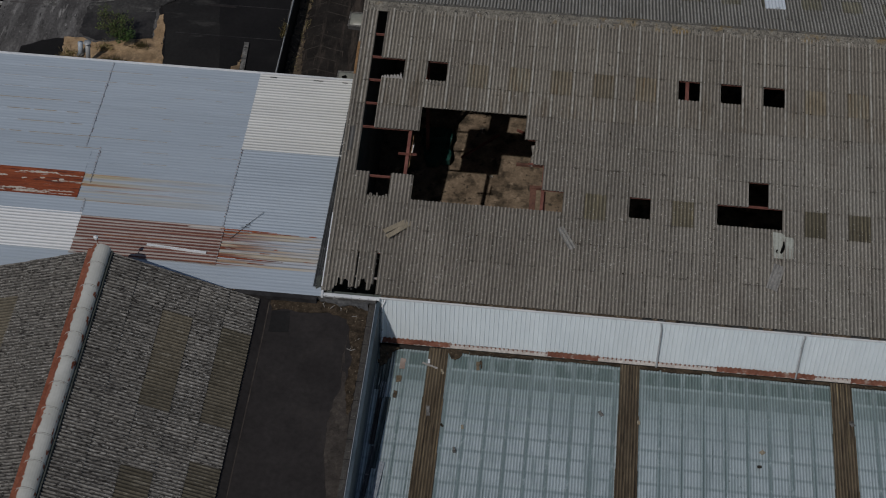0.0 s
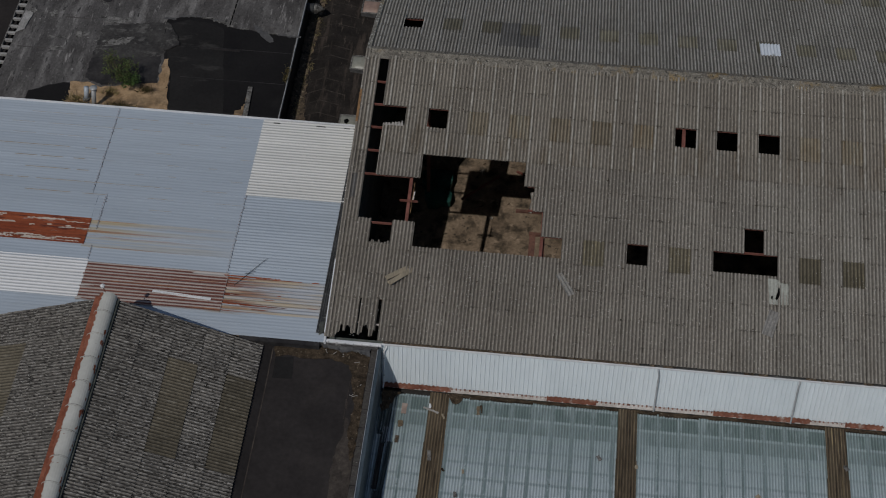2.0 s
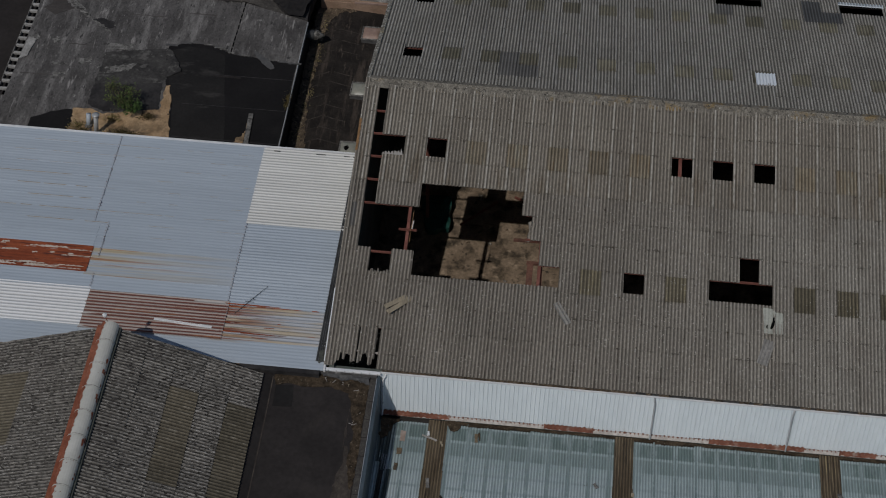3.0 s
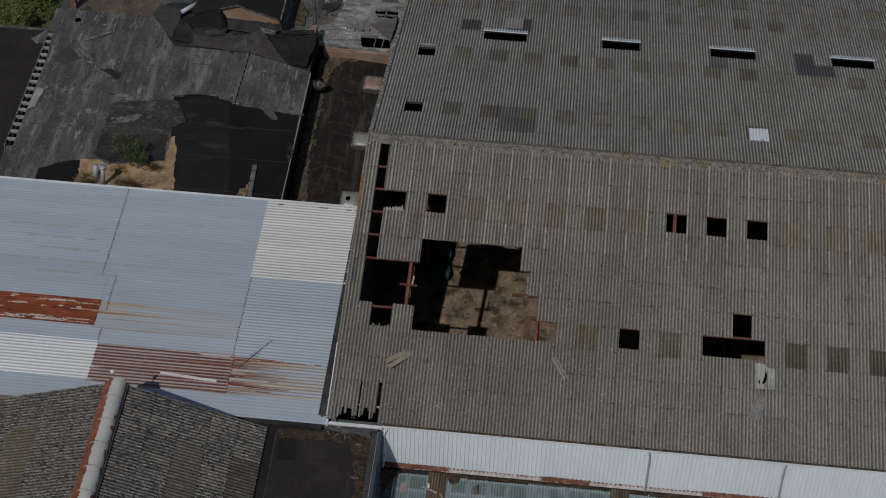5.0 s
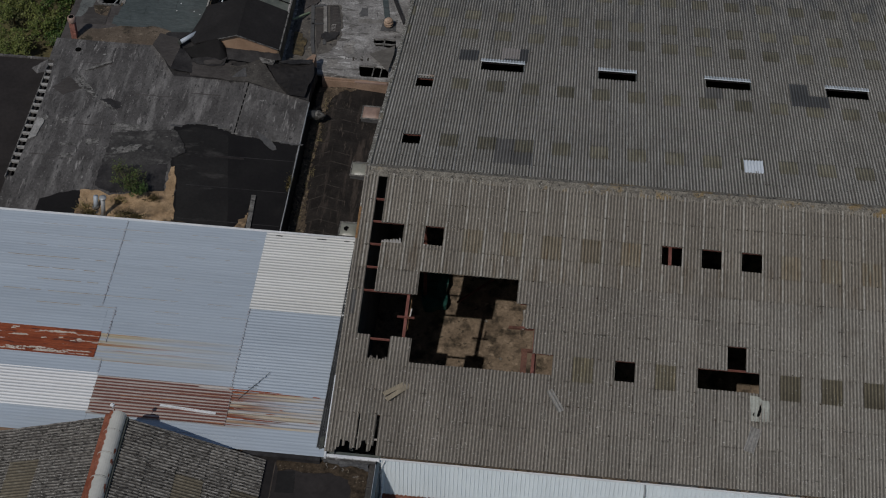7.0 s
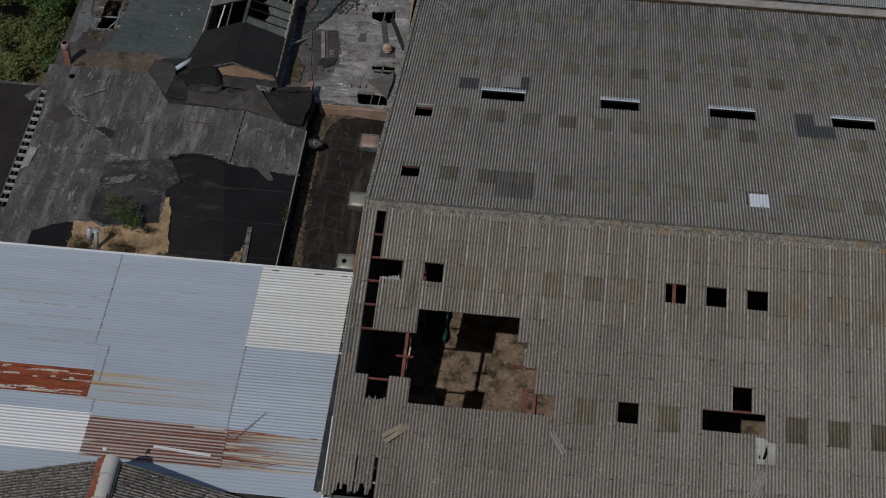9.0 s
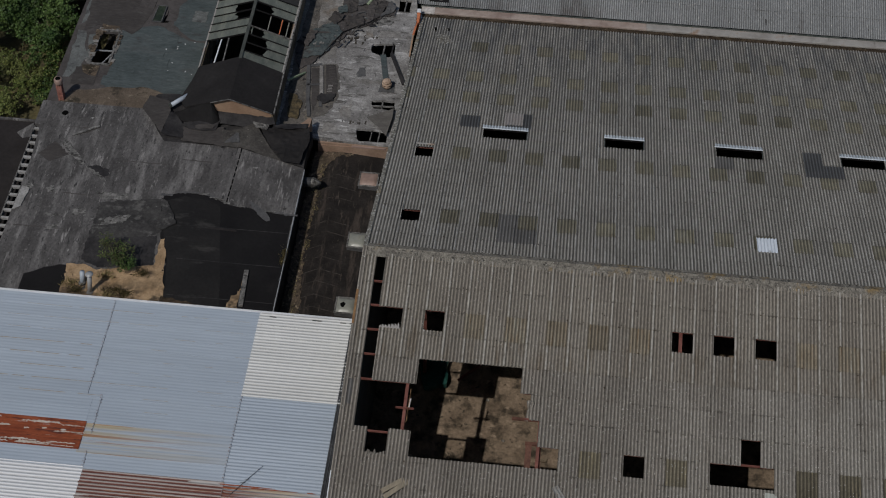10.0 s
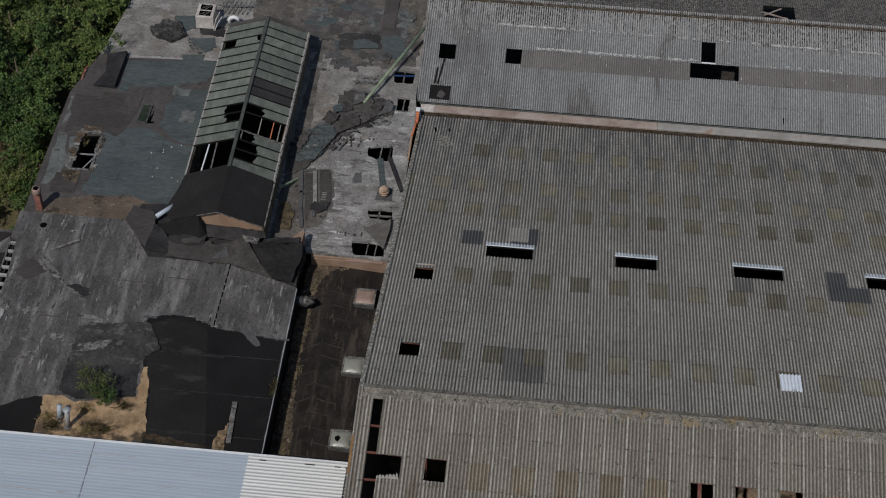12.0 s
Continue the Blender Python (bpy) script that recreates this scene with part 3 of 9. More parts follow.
# ---- building blocks ----
class Shape:
    """Collects vertices and faces for one mesh."""

    def __init__(self):
        self.v, self.f = [], []

    def add(self, verts, faces):
        n = len(self.v)
        self.v += [tuple(p) for p in verts]
        self.f += [tuple(i + n for i in face) for face in faces]
        return self

    def box(self, x0, x1, y0, y1, z0, z1, m=None, bevel=0.0):
        b = bevel
        if b:
            pts, rings = [], ((z0, b), (z0 + b, 0), (z1 - b, 0), (z1, b))
            for z, i in rings:
                pts += [(x0 + i, y0 + i, z), (x1 - i, y0 + i, z), (x1 - i, y1 - i, z), (x0 + i, y1 - i, z)]
            faces = [(3, 2, 1, 0), (12, 13, 14, 15)]
            for r in range(3):
                for k in range(4):
                    faces.append((r * 4 + k, r * 4 + (k + 1) % 4, r * 4 + 4 + (k + 1) % 4, r * 4 + 4 + k))
        else:
            pts = [(x, y, z) for z in (z0, z1) for x, y in ((x0, y0), (x1, y0), (x1, y1), (x0, y1))]
            faces = [(3, 2, 1, 0), (4, 5, 6, 7), (0, 1, 5, 4), (1, 2, 6, 5), (2, 3, 7, 6), (3, 0, 4, 7)]
        if m:
            pts = [m @ Vector(p) for p in pts]
        return self.add(pts, faces)

    def beam(self, a, b, w, h):
        """A box section from a to b, w wide and h high."""
        a, b = Vector(a), Vector(b)
        d = (b - a).normalized()
        side = d.cross(Vector((0, 0, 1)))
        side = side.normalized() if side.length > 1e-4 else Vector((1, 0, 0))
        up = side.cross(d)
        pts = [p + side * (sx * w / 2) + up * (sz * h / 2) for p in (a, b) for sx, sz in ((-1, -1), (1, -1), (1, 1), (-1, 1))]
        return self.add(pts, [(0, 1, 2, 3), (7, 6, 5, 4), (0, 4, 5, 1), (1, 5, 6, 2), (2, 6, 7, 3), (3, 7, 4, 0)])

    def tube(self, points, radii, n=12, caps=True):
        """A round bar along points."""
        pts, faces = [], []
        P = [Vector(p) for p in points]
        for i, p in enumerate(P):
            d = (P[min(i + 1, len(P) - 1)] - P[max(i - 1, 0)]).normalized()
            s = d.cross(Vector((0, 0, 1)))
            s = s.normalized() if s.length > 1e-3 else Vector((1, 0, 0))
            u = s.cross(d)
            for k in range(n):
                a = 2 * math.pi * k / n
                pts.append(p + (s * math.cos(a) + u * math.sin(a)) * radii[i])
        for i in range(len(P) - 1):
            for k in range(n):
                faces.append((i * n + k, i * n + n + k, i * n + n + (k + 1) % n, i * n + (k + 1) % n))
        if caps:
            faces += [tuple(range(n)), tuple(reversed(range((len(P) - 1) * n, len(P) * n)))]
        return self.add(pts, faces)

    def prism(self, outline, z0, z1):
        """A flat slab with any outline; z1 may be a function of x, y."""
        n = len(outline)
        top = z1 if callable(z1) else (lambda x, y: z1)
        low = z0 if callable(z0) else (lambda x, y: z0)
        pts = [(x, y, low(x, y)) for x, y in outline] + [(x, y, top(x, y)) for x, y in outline]
        area = sum(outline[i][0] * outline[(i + 1) % n][1] - outline[(i + 1) % n][0] * outline[i][1] for i in range(n))
        ring = range(n) if area > 0 else range(n - 1, -1, -1)
        ring = list(ring)
        faces = [tuple(reversed(ring)), tuple(i + n for i in ring)]
        for q in range(n):
            i, j = ring[q], ring[(q + 1) % n]
            faces.append((i, j, j + n, i + n))
        return self.add(pts, faces)

    def mesh(self, name, material, smooth=False):
        me = bpy.data.meshes.new(name)
        me.from_pydata(self.v, [], self.f)
        me.materials.append(material)
        if smooth:
            me.polygons.foreach_set("use_smooth", [True] * len(me.polygons))
        me.update()
        return me

    def make(self, name, material, parent=None, label="", smooth=False):
        ob = new(name, self.mesh(name, material, smooth))
        if parent:
            ob.parent = parent
        if label:
            ob["label"] = label
        return ob


def thing(name, label, category, at=(0, 0, 0), kind="", group=""):
    ob = new(name)
    ob.location = at
    ob.empty_display_size = 0.2
    return tagged(ob, label, category, group, kind)


def ragged(outline, step=0.5, amp=0.08, seed=0):
    """The outline with its edges broken into small uneven steps."""
    rng = random.Random(seed)
    out = []
    for i, (x, y) in enumerate(outline):
        u, v = outline[(i + 1) % len(outline)]
        n = max(1, int(math.hypot(u - x, v - y) / step))
        for k in range(n):
            a = k / n
            j = amp if k else amp * 0.3
            out.append((x + (u - x) * a + rng.uniform(-j, j), y + (v - y) * a + rng.uniform(-j, j)))
    return out


def inside(outline, x, y):
    hit = False
    for i in range(len(outline)):
        (a, b), (c, d) = outline[i], outline[i - 1]
        if (b > y) != (d > y) and x < (c - a) * (y - b) / (d - b) + a:
            hit = not hit
    return hit


def draped(outline, height, step=0.25, skirt=0.06):
    """A cloth-like sheet over an outline, height(x, y) giving its top, with a turned-down edge."""
    xs = [p[0] for p in outline]
    ys = [p[1] for p in outline]
    s = Shape()
    index = {}
    nx, ny = int((max(xs) - min(xs)) / step) + 1, int((max(ys) - min(ys)) / step) + 1

    def at(i, j):
        if (i, j) not in index:
            x, y = min(xs) + i * step, min(ys) + j * step
            index[i, j] = len(s.v)
            s.v.append((x, y, height(x, y)))
        return index[i, j]

    def snapped(x, y):
        best = (1e9, x, y)
        for q in range(len(outline)):
            (a, b), (c, d) = outline[q], outline[(q + 1) % len(outline)]
            l = (c - a) ** 2 + (d - b) ** 2
            u = max(0.0, min(1.0, ((x - a) * (c - a) + (y - b) * (d - b)) / l)) if l else 0.0
            px, py = a + u * (c - a), b + u * (d - b)
            best = min(best, ((px - x) ** 2 + (py - y) ** 2, px, py))
        return best[1:] if best[0] < (1.2 * step) ** 2 else (x, y)

    cells = {(i, j) for i in range(nx) for j in range(ny) if inside(outline, min(xs) + (i + 0.5) * step, min(ys) + (j + 0.5) * step)}
    sides = lambda i, j: ((-1, 0, (i, j + 1), (i, j)), (1, 0, (i + 1, j), (i + 1, j + 1)), (0, -1, (i, j), (i + 1, j)), (0, 1, (i + 1, j + 1), (i, j + 1)))
    for i, j in sorted(cells):
        s.f.append((at(i, j), at(i + 1, j), at(i + 1, j + 1), at(i, j + 1)))
    rim = {at(*c) for i, j in cells for di, dj, a, b in sides(i, j) if (i + di, j + dj) not in cells for c in (a, b)}
    for p in rim:
        x, y = snapped(*s.v[p][:2])
        s.v[p] = (x, y, height(x, y))
    for i, j in sorted(cells):
        for di, dj, a, b in sides(i, j):
            if (i + di, j + dj) not in cells:
                p, q = at(*a), at(*b)
                n = len(s.v)
                s.v += [(*s.v[p][:2], s.v[p][2] - skirt), (*s.v[q][:2], s.v[q][2] - skirt)]
                s.f.append((p, n, n + 1, q))
    return s


def crumple(x, y, size=1.0, amp=0.2):
    """Sharp folds for torn felt."""
    p = Vector((x / size, y / size, 3.7))
    return amp * (1 - 2 * abs(noise.noise(p))) + amp * 0.5 * (1 - 2 * abs(noise.noise(p * 2.3 + Vector((5, 1, 0)))))


SHEETS = {}


def wave_verts(width, phase, pitch, amp, length, lift, per=6, drop=0.012, ragged_ends=None, roll=0.0):
    """A corrugated sheet: across local x, from the lower end y = 0 up to y = length, with a lip at the lower end."""
    n = max(2, int(round(width / pitch * per)))
    v, f = [], []
    lap = 0.024 if width > 0.4 else 0.0
    for i in range(n + 1):
        x = width * i / n - (lap * 2) * (1 - i / n)
        z = amp * math.cos(2 * math.pi * (x + phase) / pitch) + lap * (1 - i / n)
        cut = ragged_ends(i / n) if ragged_ends else 0.0
        v += [(x, cut, z + lift - drop), (x, cut, z + lift), (x, cut, z + lift), (x, length, z)]
    for i in range(n):
        a, b = 4 * i, 4 * i + 4
        f += [(a, b, b + 1, a + 1), (a + 2, b + 2, b + 3, a + 3)]
    if lap:  # the edge that lies over the neighbouring sheet
        k = len(v)
        (x, y, z), (x2, y2, z2) = v[1], v[3]
        v += [(x, y, z), (x2, y2, z2), (x2, y2, z2 - lap), (x, y, z - lap)]
        f.append((k, k + 1, k + 2, k + 3))
    if roll:  # the covering edge is pressed flat and broad over the crest below
        c = math.ceil(phase / pitch - 0.2) * pitch - phase
        k = len(v)
        for dx, dz in ((-roll, -0.045), (-roll * 0.85, 0.008), (0.0, 0.016), (roll * 0.85, 0.008), (roll, -0.045)):
            v += [(c + dx, 0.0, amp + lift + dz), (c + dx, length, amp + dz)]
        f += [(k + 2 * i, k + 2 * i + 2, k + 2 * i + 3, k + 2 * i + 1) for i in range(4)]
    return v, f


def sheet_mesh(width, phase, pitch, amp, length, material, lift=0.035, roll=0.0):
    key = (round(width, 2), round(phase % pitch, 3), pitch, amp, round(length, 2), material.name, roll)
    if key not in SHEETS:
        s = Shape().add(*wave_verts(key[0], phase % pitch, pitch, amp, length, lift, roll=roll))
        SHEETS[key] = s.mesh("corrugated_sheet", material, smooth=True)
    return SHEETS[key]


def cells_left(a, b, holes):
    """What is left of the stretch a..b once the holes are cut out."""
    left = [(a, b)]
    for c, d in holes:
        nxt = []
        for p, q in left:
            if d <= p or c >= q:
                nxt.append((p, q))
            else:
                if c > p + 0.06:
                    nxt.append((p, c))
                if d < q - 0.06:
                    nxt.append((d, q))
        left = nxt
    return left


# ---- ground ----
g = Shape().add([(-2500, -2500, -0.05), (2500, -2500, -0.05), (2500, 2500, -0.05), (-2500, 2500, -0.05)], [(0, 1, 2, 3)])
tagged(g.make("ground", M["earth"]), "dry grass and bare earth round the works", "ground", kind="structure")

# ---- main hall: floor, walls, frame ----
RIDGE, NEAR, FAR = 12.1, 0.235, 0.285
EAVE_Y, VALLEY_Y, HALL_X0, HALL_X1 = -16.2, 27.7, -0.35, 44.0
PITCH, AMP = 0.175, 0.033


def near_z(y):
    return RIDGE + NEAR * y


def far_z(y):
    return RIDGE - FAR * y


tagged(Shape().box(HALL_X0, HALL_X1, EAVE_Y, VALLEY_Y, -0.04, 0.0).make("floor", M["floor"]), "dusty bare concrete hall floor", "floor", kind="structure")


def gable_wall(name, x0, x1):
    prof = [(EAVE_Y, 0.0), (VALLEY_Y, 0.0), (VALLEY_Y, far_z(VALLEY_Y) - 0.15), (0.0, RIDGE - 0.15), (EAVE_Y, near_z(EAVE_Y) - 0.15)]
    pts = [(x, y, z) for x in (x0, x1) for y, z in prof]
    n = len(prof)
    faces = [tuple(range(n)), tuple(range(2 * n - 1, n - 1, -1))] + [(i, i + n, (i + 1) % n + n, (i + 1) % n) for i in range(n)]
    return tagged(Shape().add(pts, faces).make(name, M["inner"]), "plain masonry gable wall of the hall", "wall", kind="structure")


gable_wall("wall_west", -0.30, -0.05)
gable_wall("wall_east", HALL_X1 - 0.25, HALL_X1)
tagged(Shape().box(-0.05, HALL_X1 - 0.25, EAVE_Y + 0.02, EAVE_Y + 0.25, 0, 8.0).make("wall_south", M["inner"]), "plain masonry eaves wall of the hall", "wall", kind="structure")
tagged(Shape().box(-0.05, HALL_X1 - 0.25, VALLEY_Y - 0.25, VALLEY_Y - 0.02, 0, 3.9).make("wall_north", M["inner"]), "plain masonry valley wall of the hall", "wall", kind="structure")

frame_t = thing("roof_frame", "red-oxide steel rafters and purlins under the hall roof", "roof frame", (2.65, EAVE_Y, 8.0))
FRAME_O = Vector(frame_t.location)


def local(s, o):
    s.v = [tuple(Vector(p) - o) for p in s.v]
    return s


for rx in (2.65, 9.4, 16.15, 22.9, 29.65, 36.4):
    for a, b, z in ((EAVE_Y + 0.3, 0.0, near_z), (0.0, VALLEY_Y - 0.3, far_z)):
        s = Shape().beam((rx, a, z(a) - 0.36), (rx, b, z(b) - 0.36), 0.16, 0.05)
        s.beam((rx, a, z(a) - 0.24), (rx, b, z(b) - 0.24), 0.05, 0.2).beam((rx, a, z(a) - 0.14), (rx, b, z(b) - 0.14), 0.16, 0.04)
        local(s, FRAME_O).make("rafter", M["red_steel"], frame_t)
    s = Shape().box(rx - 0.1, rx + 0.1, EAVE_Y + 0.3, EAVE_Y + 0.5, 0, 8.0).box(rx - 0.1, rx + 0.1, 0.9, 1.1, 0, 11.4)
    local(s, FRAME_O).make("column", M["red_steel"], frame_t)

NEAR_LOW = [-1.96 - 1.345 * j for j in range(10)] + [EAVE_Y]
FAR_LOW = [1.44 + 1.36 * j for j in range(19)] + [VALLEY_Y]
for j, y in enumerate(NEAR_LOW[:-1]):
    y += 0.12
    runs = [(0.0, HALL_X1 - 0.3)] if j < 3 or j > 6 else ([(0.0, 2.75), (9.4 if j > 4 else 8.5, HALL_X1 - 0.3)] if j != 5 else [(2.2, 3.1), (8.6, HALL_X1 - 0.3)])
    if j == 7:
        runs = [(0.0, 2.7), (10.3, HALL_X1 - 0.3)]
    for a, b in runs:
        local(Shape().beam((a, y, near_z(y) - 0.09), (b, y, near_z(y) - 0.09), 0.06, 0.12), FRAME_O).make("purlin", M["red_steel"], frame_t)
for y in FAR_LOW[:-1]:
    local(Shape().beam((0, y - 0.12, far_z(y) - 0.06), (HALL_X1 - 0.3, y - 0.12, far_z(y) - 0.06), 0.06, 0.12), FRAME_O).make("purlin", M["red_steel"], frame_t)

# ---- main hall: near roof slope ----
COL0, COLW = -0.05, 1.05
NEAR_HOLES = [(0, 1, 0.25, 0.72), (2, 2, 0.25, 1.95), (3, 4, 0.25, 0.85), (2, 2, 3.10, 4.15), (4, 7, 3.10, 8.35), (5, 6, 0.27, 3.10), (6, 6, 8.35, 9.40),
              (7, 7, 8.35, 10.45), (5, 5, 8.35, 8.88), (7, 7, 0.95, 1.98), (2, 2, 15.75, 16.80), (2, 2, 17.85, 18.88), (2, 2, 19.95, 21.0),
              (7, 7, 13.62, 14.66), (7, 7, 17.85, 20.95), (6, 6, 19.28, 20.27)]
def roll_of(j, k):
    """Half width of the covering edge of a sheet: uneven from column to column."""
    if j < 4:
        return (0.07, 0.06, 0.075)[(k * 5 + j) % 3]
    return (0.05, 0.0, 0.07, 0.0, 0.05)[(k * 7 + (j // 2) * 3 + k // 4) % 5]


near_roof = tagged(new("roof_near"), "weathered corrugated fibre-cement roof slope with broken holes", "roof", kind="structure")
tilt = math.atan(NEAR)
rest = {key: Shape() for key in ("cement_top", "cement", "rooflight_top", "rooflight_near")}
rng = random.Random(4)
for j, low in enumerate(NEAR_LOW):
    top = NEAR_LOW[j - 1] if j else -0.30
    length = (top - low) / math.cos(tilt) + (0.27 if j else 0.0)
    holes = [(a, b) for p, q, a, b in NEAR_HOLES if p <= j <= q]
    for k in range(-1, 42):
        x0, x1 = (HALL_X0 - 0.02, COL0) if k < 0 else (COL0 + COLW * k, COL0 + COLW * (k + 1))
        light = j in (2, 7) and k % 2 == 1 and k > 3
        for a, b in cells_left(x0, x1, holes):
            if j == 10 and k in (0, 1):
                continue
            what = ("rooflight_top" if j == 2 else "rooflight_near") if light else ("cement_top" if j < 4 else "cement")
            m = pose(a, low, near_z(low) + 0.02, math.degrees(tilt)) @ pose(0, 0, 0, 0, 0, rng.uniform(-0.25, 0.25))
            if k < 26:
                ob = new("rooflight_sheet" if light else "cement_sheet", sheet_mesh(b - a, a, PITCH, AMP, length, M["slate_sheet" if k < 0 and j == 5 else what], 0.035, roll_of(j, k) if b - a > 1 else 0.0))
                ob.matrix_world = m
                ob.parent = near_roof
            else:
                v, f = wave_verts(b - a, a % PITCH, PITCH, AMP, length, 0.035, roll=roll_of(j, k))
                rest[what].add([m @ Vector(p) for p in v], f)
for key, shape in rest.items():
    tagged(shape.make("rooflight_sheets_beyond" if "light" in key else "cement_sheets_beyond", M[key], near_roof, smooth=True), kind="stuff")

# two eaves sheets with broken lower ends and slits between them
for a, b, teeth in ((-0.05, 0.94, (0.12, 0.28, 0.70, 0.36, 0.66, 0.62, 0.26, 0.30)), (1.06, 1.84, (0.22, 0.34, 0.72, 0.76, 0.60, 0.18, 0.22, 0.52))):
    length = (NEAR_LOW[9] - EAVE_Y) / math.cos(tilt) + 0.27
    v, f = wave_verts(b - a, a, PITCH, AMP, length, 0.035, per=8, ragged_ends=lambda q: teeth[min(7, int(q * 7.99))])
    ob = Shape().add(v, f).make("broken_cement_sheet", M["cement"], near_roof, "fibre-cement sheet with broken lower end", smooth=True)
    ob.matrix_world = pose(a, EAVE_Y, near_z(EAVE_Y) + 0.02, math.degrees(tilt))

tagged(Shape().beam((0.9, -15.26, near_z(-15.26) - 0.10), (2.1, -15.30, near_z(-15.30) - 0.10), 0.07, 0.07).make("eaves_rail", M["white_dirty"]), "pale rail showing under the broken eaves sheets", "rail")

# ---- main hall: far roof slope ----
FAR_HOLES = [(2, 2, 1.02, 2.05), (7, 7, 1.02, 2.05), (9, 9, 4.69, 7.36), (9, 9, 11.85, 14.19), (9, 9, 18.32, 21.1), (9, 9, 25.56, 28.2)]
far_roof = tagged(new("roof_far"), "grey corrugated fibre-cement roof slope with small rooflights", "roof", kind="structure")
ftilt = math.atan(FAR)
rest, rest_light = Shape(), Shape()
for j, low in enumerate(FAR_LOW):
    top = FAR_LOW[j - 1] if j else 0.30
    length = (low - top) / math.cos(ftilt) + (0.27 if j else 0.0)
    holes = [(a, b) for p, q, a, b in FAR_HOLES if p <= j <= q]
    for k in range(-1, 42):
        x0, x1 = (HALL_X0 - 0.02, COL0) if k < 0 else (COL0 + COLW * k, COL0 + COLW * (k + 1))
        light = k % 2 == 1 and ((j in (2, 7) and k > 2) or j in (12, 14) or (j == 17 and k > 2))
        odd = (j in (1, 2) and k == 6) or (j == 1 and k == 7)
        for a, b in cells_left(x0, x1, holes):
            m = pose(b, low, far_z(low) + 0.02, math.degrees(ftilt), 0, 180) @ pose(0, 0, 0, 0, 0, rng.uniform(-0.25, 0.25))
            if (j < 11 and k < 26) or odd:
                what = "slate_sheet" if odd else ("rooflight" if light else "cement_far")
                name = "replacement_sheet" if odd else ("rooflight_sheet" if light else "cement_sheet")
                ob = new(name, sheet_mesh(b - a, -b, PITCH, AMP, length, M[what], 0.035, roll_of(j, k) if b - a > 1 else 0.0))
                ob.matrix_world = m
                ob.parent = far_roof
            else:
                v, f = wave_verts(b - a, -b % PITCH, PITCH, AMP, length, 0.035, roll=roll_of(j, k))
                (rest_light if light else rest).add([m @ Vector(p) for p in v], f)
tagged(rest.make("cement_sheets_beyond", M["cement_far_join"], far_roof, smooth=True), kind="stuff")
tagged(rest_light.make("rooflight_sheets_beyond", M["rooflight_join"], far_roof, smooth=True), kind="stuff")

# replacement sheets laid over the slope
for x0, x1, y0, y1, what, name in ((5.88, 6.95, 14.0, 15.46, "pale_sheet", "replacement_sheet"), (6.98, 7.45, 13.75, 15.4, "slate_dark", "replacement_sheet"), (6.05, 6.98, 13.72, 13.98, "slate_dark", "replacement_sheet"),
                                   (3.3, 4.35, 13.4, 14.75, "slate_dark", "replacement_sheet"), (18.25, 19.25, 10.96, 12.2, "slate_sheet", "replacement_sheet"),
                                   (23.4, 24.43, 10.8, 13.56, "slate_dark", "replacement_sheet"), (24.47, 25.6, 10.86, 12.2, "slate_dark", "replacement_sheet"), (20.12, 21.14, 2.64, 3.96, "white_sheet", "white_metal_sheet")):
    ob = new(name, sheet_mesh(x1 - x0, -x1, PITCH, AMP, (y1 - y0) / math.cos(ftilt), M[what], 0.02))
    ob.matrix_world = pose(x1, y1, far_z(y1) + 0.07, math.degrees(ftilt), 0, 180)
    ob.parent = far_roof


def lap_moss(lows, z, slope, seed, x1, name, parent):
    """Fixings and small moss cushions along the laps, and a few strewn between."""
    r = random.Random(seed)
    s = Shape()

    def cushion(x, y, w):
        n = len(s.v)
        c = 2 * math.pi * x / PITCH
        h = z(y) + 0.055 + AMP * math.cos(c)
        for a in range(5):
            q = a * 1.2566 + r.uniform(-0.4, 0.4)
            dy = w * r.uniform(0.6, 1.2) * math.sin(q)
            s.v.append((x + w * r.uniform(0.6, 1.2) * math.cos(q), y + dy, h + slope * dy - 0.012))
        s.v.append((x, y, h + w * 0.5))
        s.f.extend((n + a, n + (a + 1) % 5, n + 5) for a in range(5))

    for low in lows:
        k = 0
        while k * PITCH < x1:
            if r.random() < 0.4:
                x, y = k * PITCH + r.uniform(-0.03, 0.03), low + r.uniform(-0.02, 0.09)
                if free(x, y):
                    cushion(x, y, r.choice((0.024, 0.028, 0.034, 0.05)))
            k += 1
        for _ in range(26):
            x, y = r.uniform(0, x1), low + r.uniform(0, 1.3)
            if free(x, y) and free(x + 0.1, y) and free(x, y + 0.1):
                cushion(x, y, r.choice((0.02, 0.03, 0.05)))
    tagged(s.make(name, M["dirt"], parent, "dark fixings and moss cushions on the laps"), kind="stuff")


def free(x, y):
    for lows, holes in ((NEAR_LOW, NEAR_HOLES), (FAR_LOW, FAR_HOLES)):
        if (y < 0) != (lows is NEAR_LOW):
            continue
        for p, q, a, b in holes:
            ends = [0.0, *lows]
            lo, hi = sorted((ends[p], ends[q + 1]))
            if a - 0.1 < x < b + 0.1 and lo - 0.1 < y < hi + 0.1:
                return False
    return True


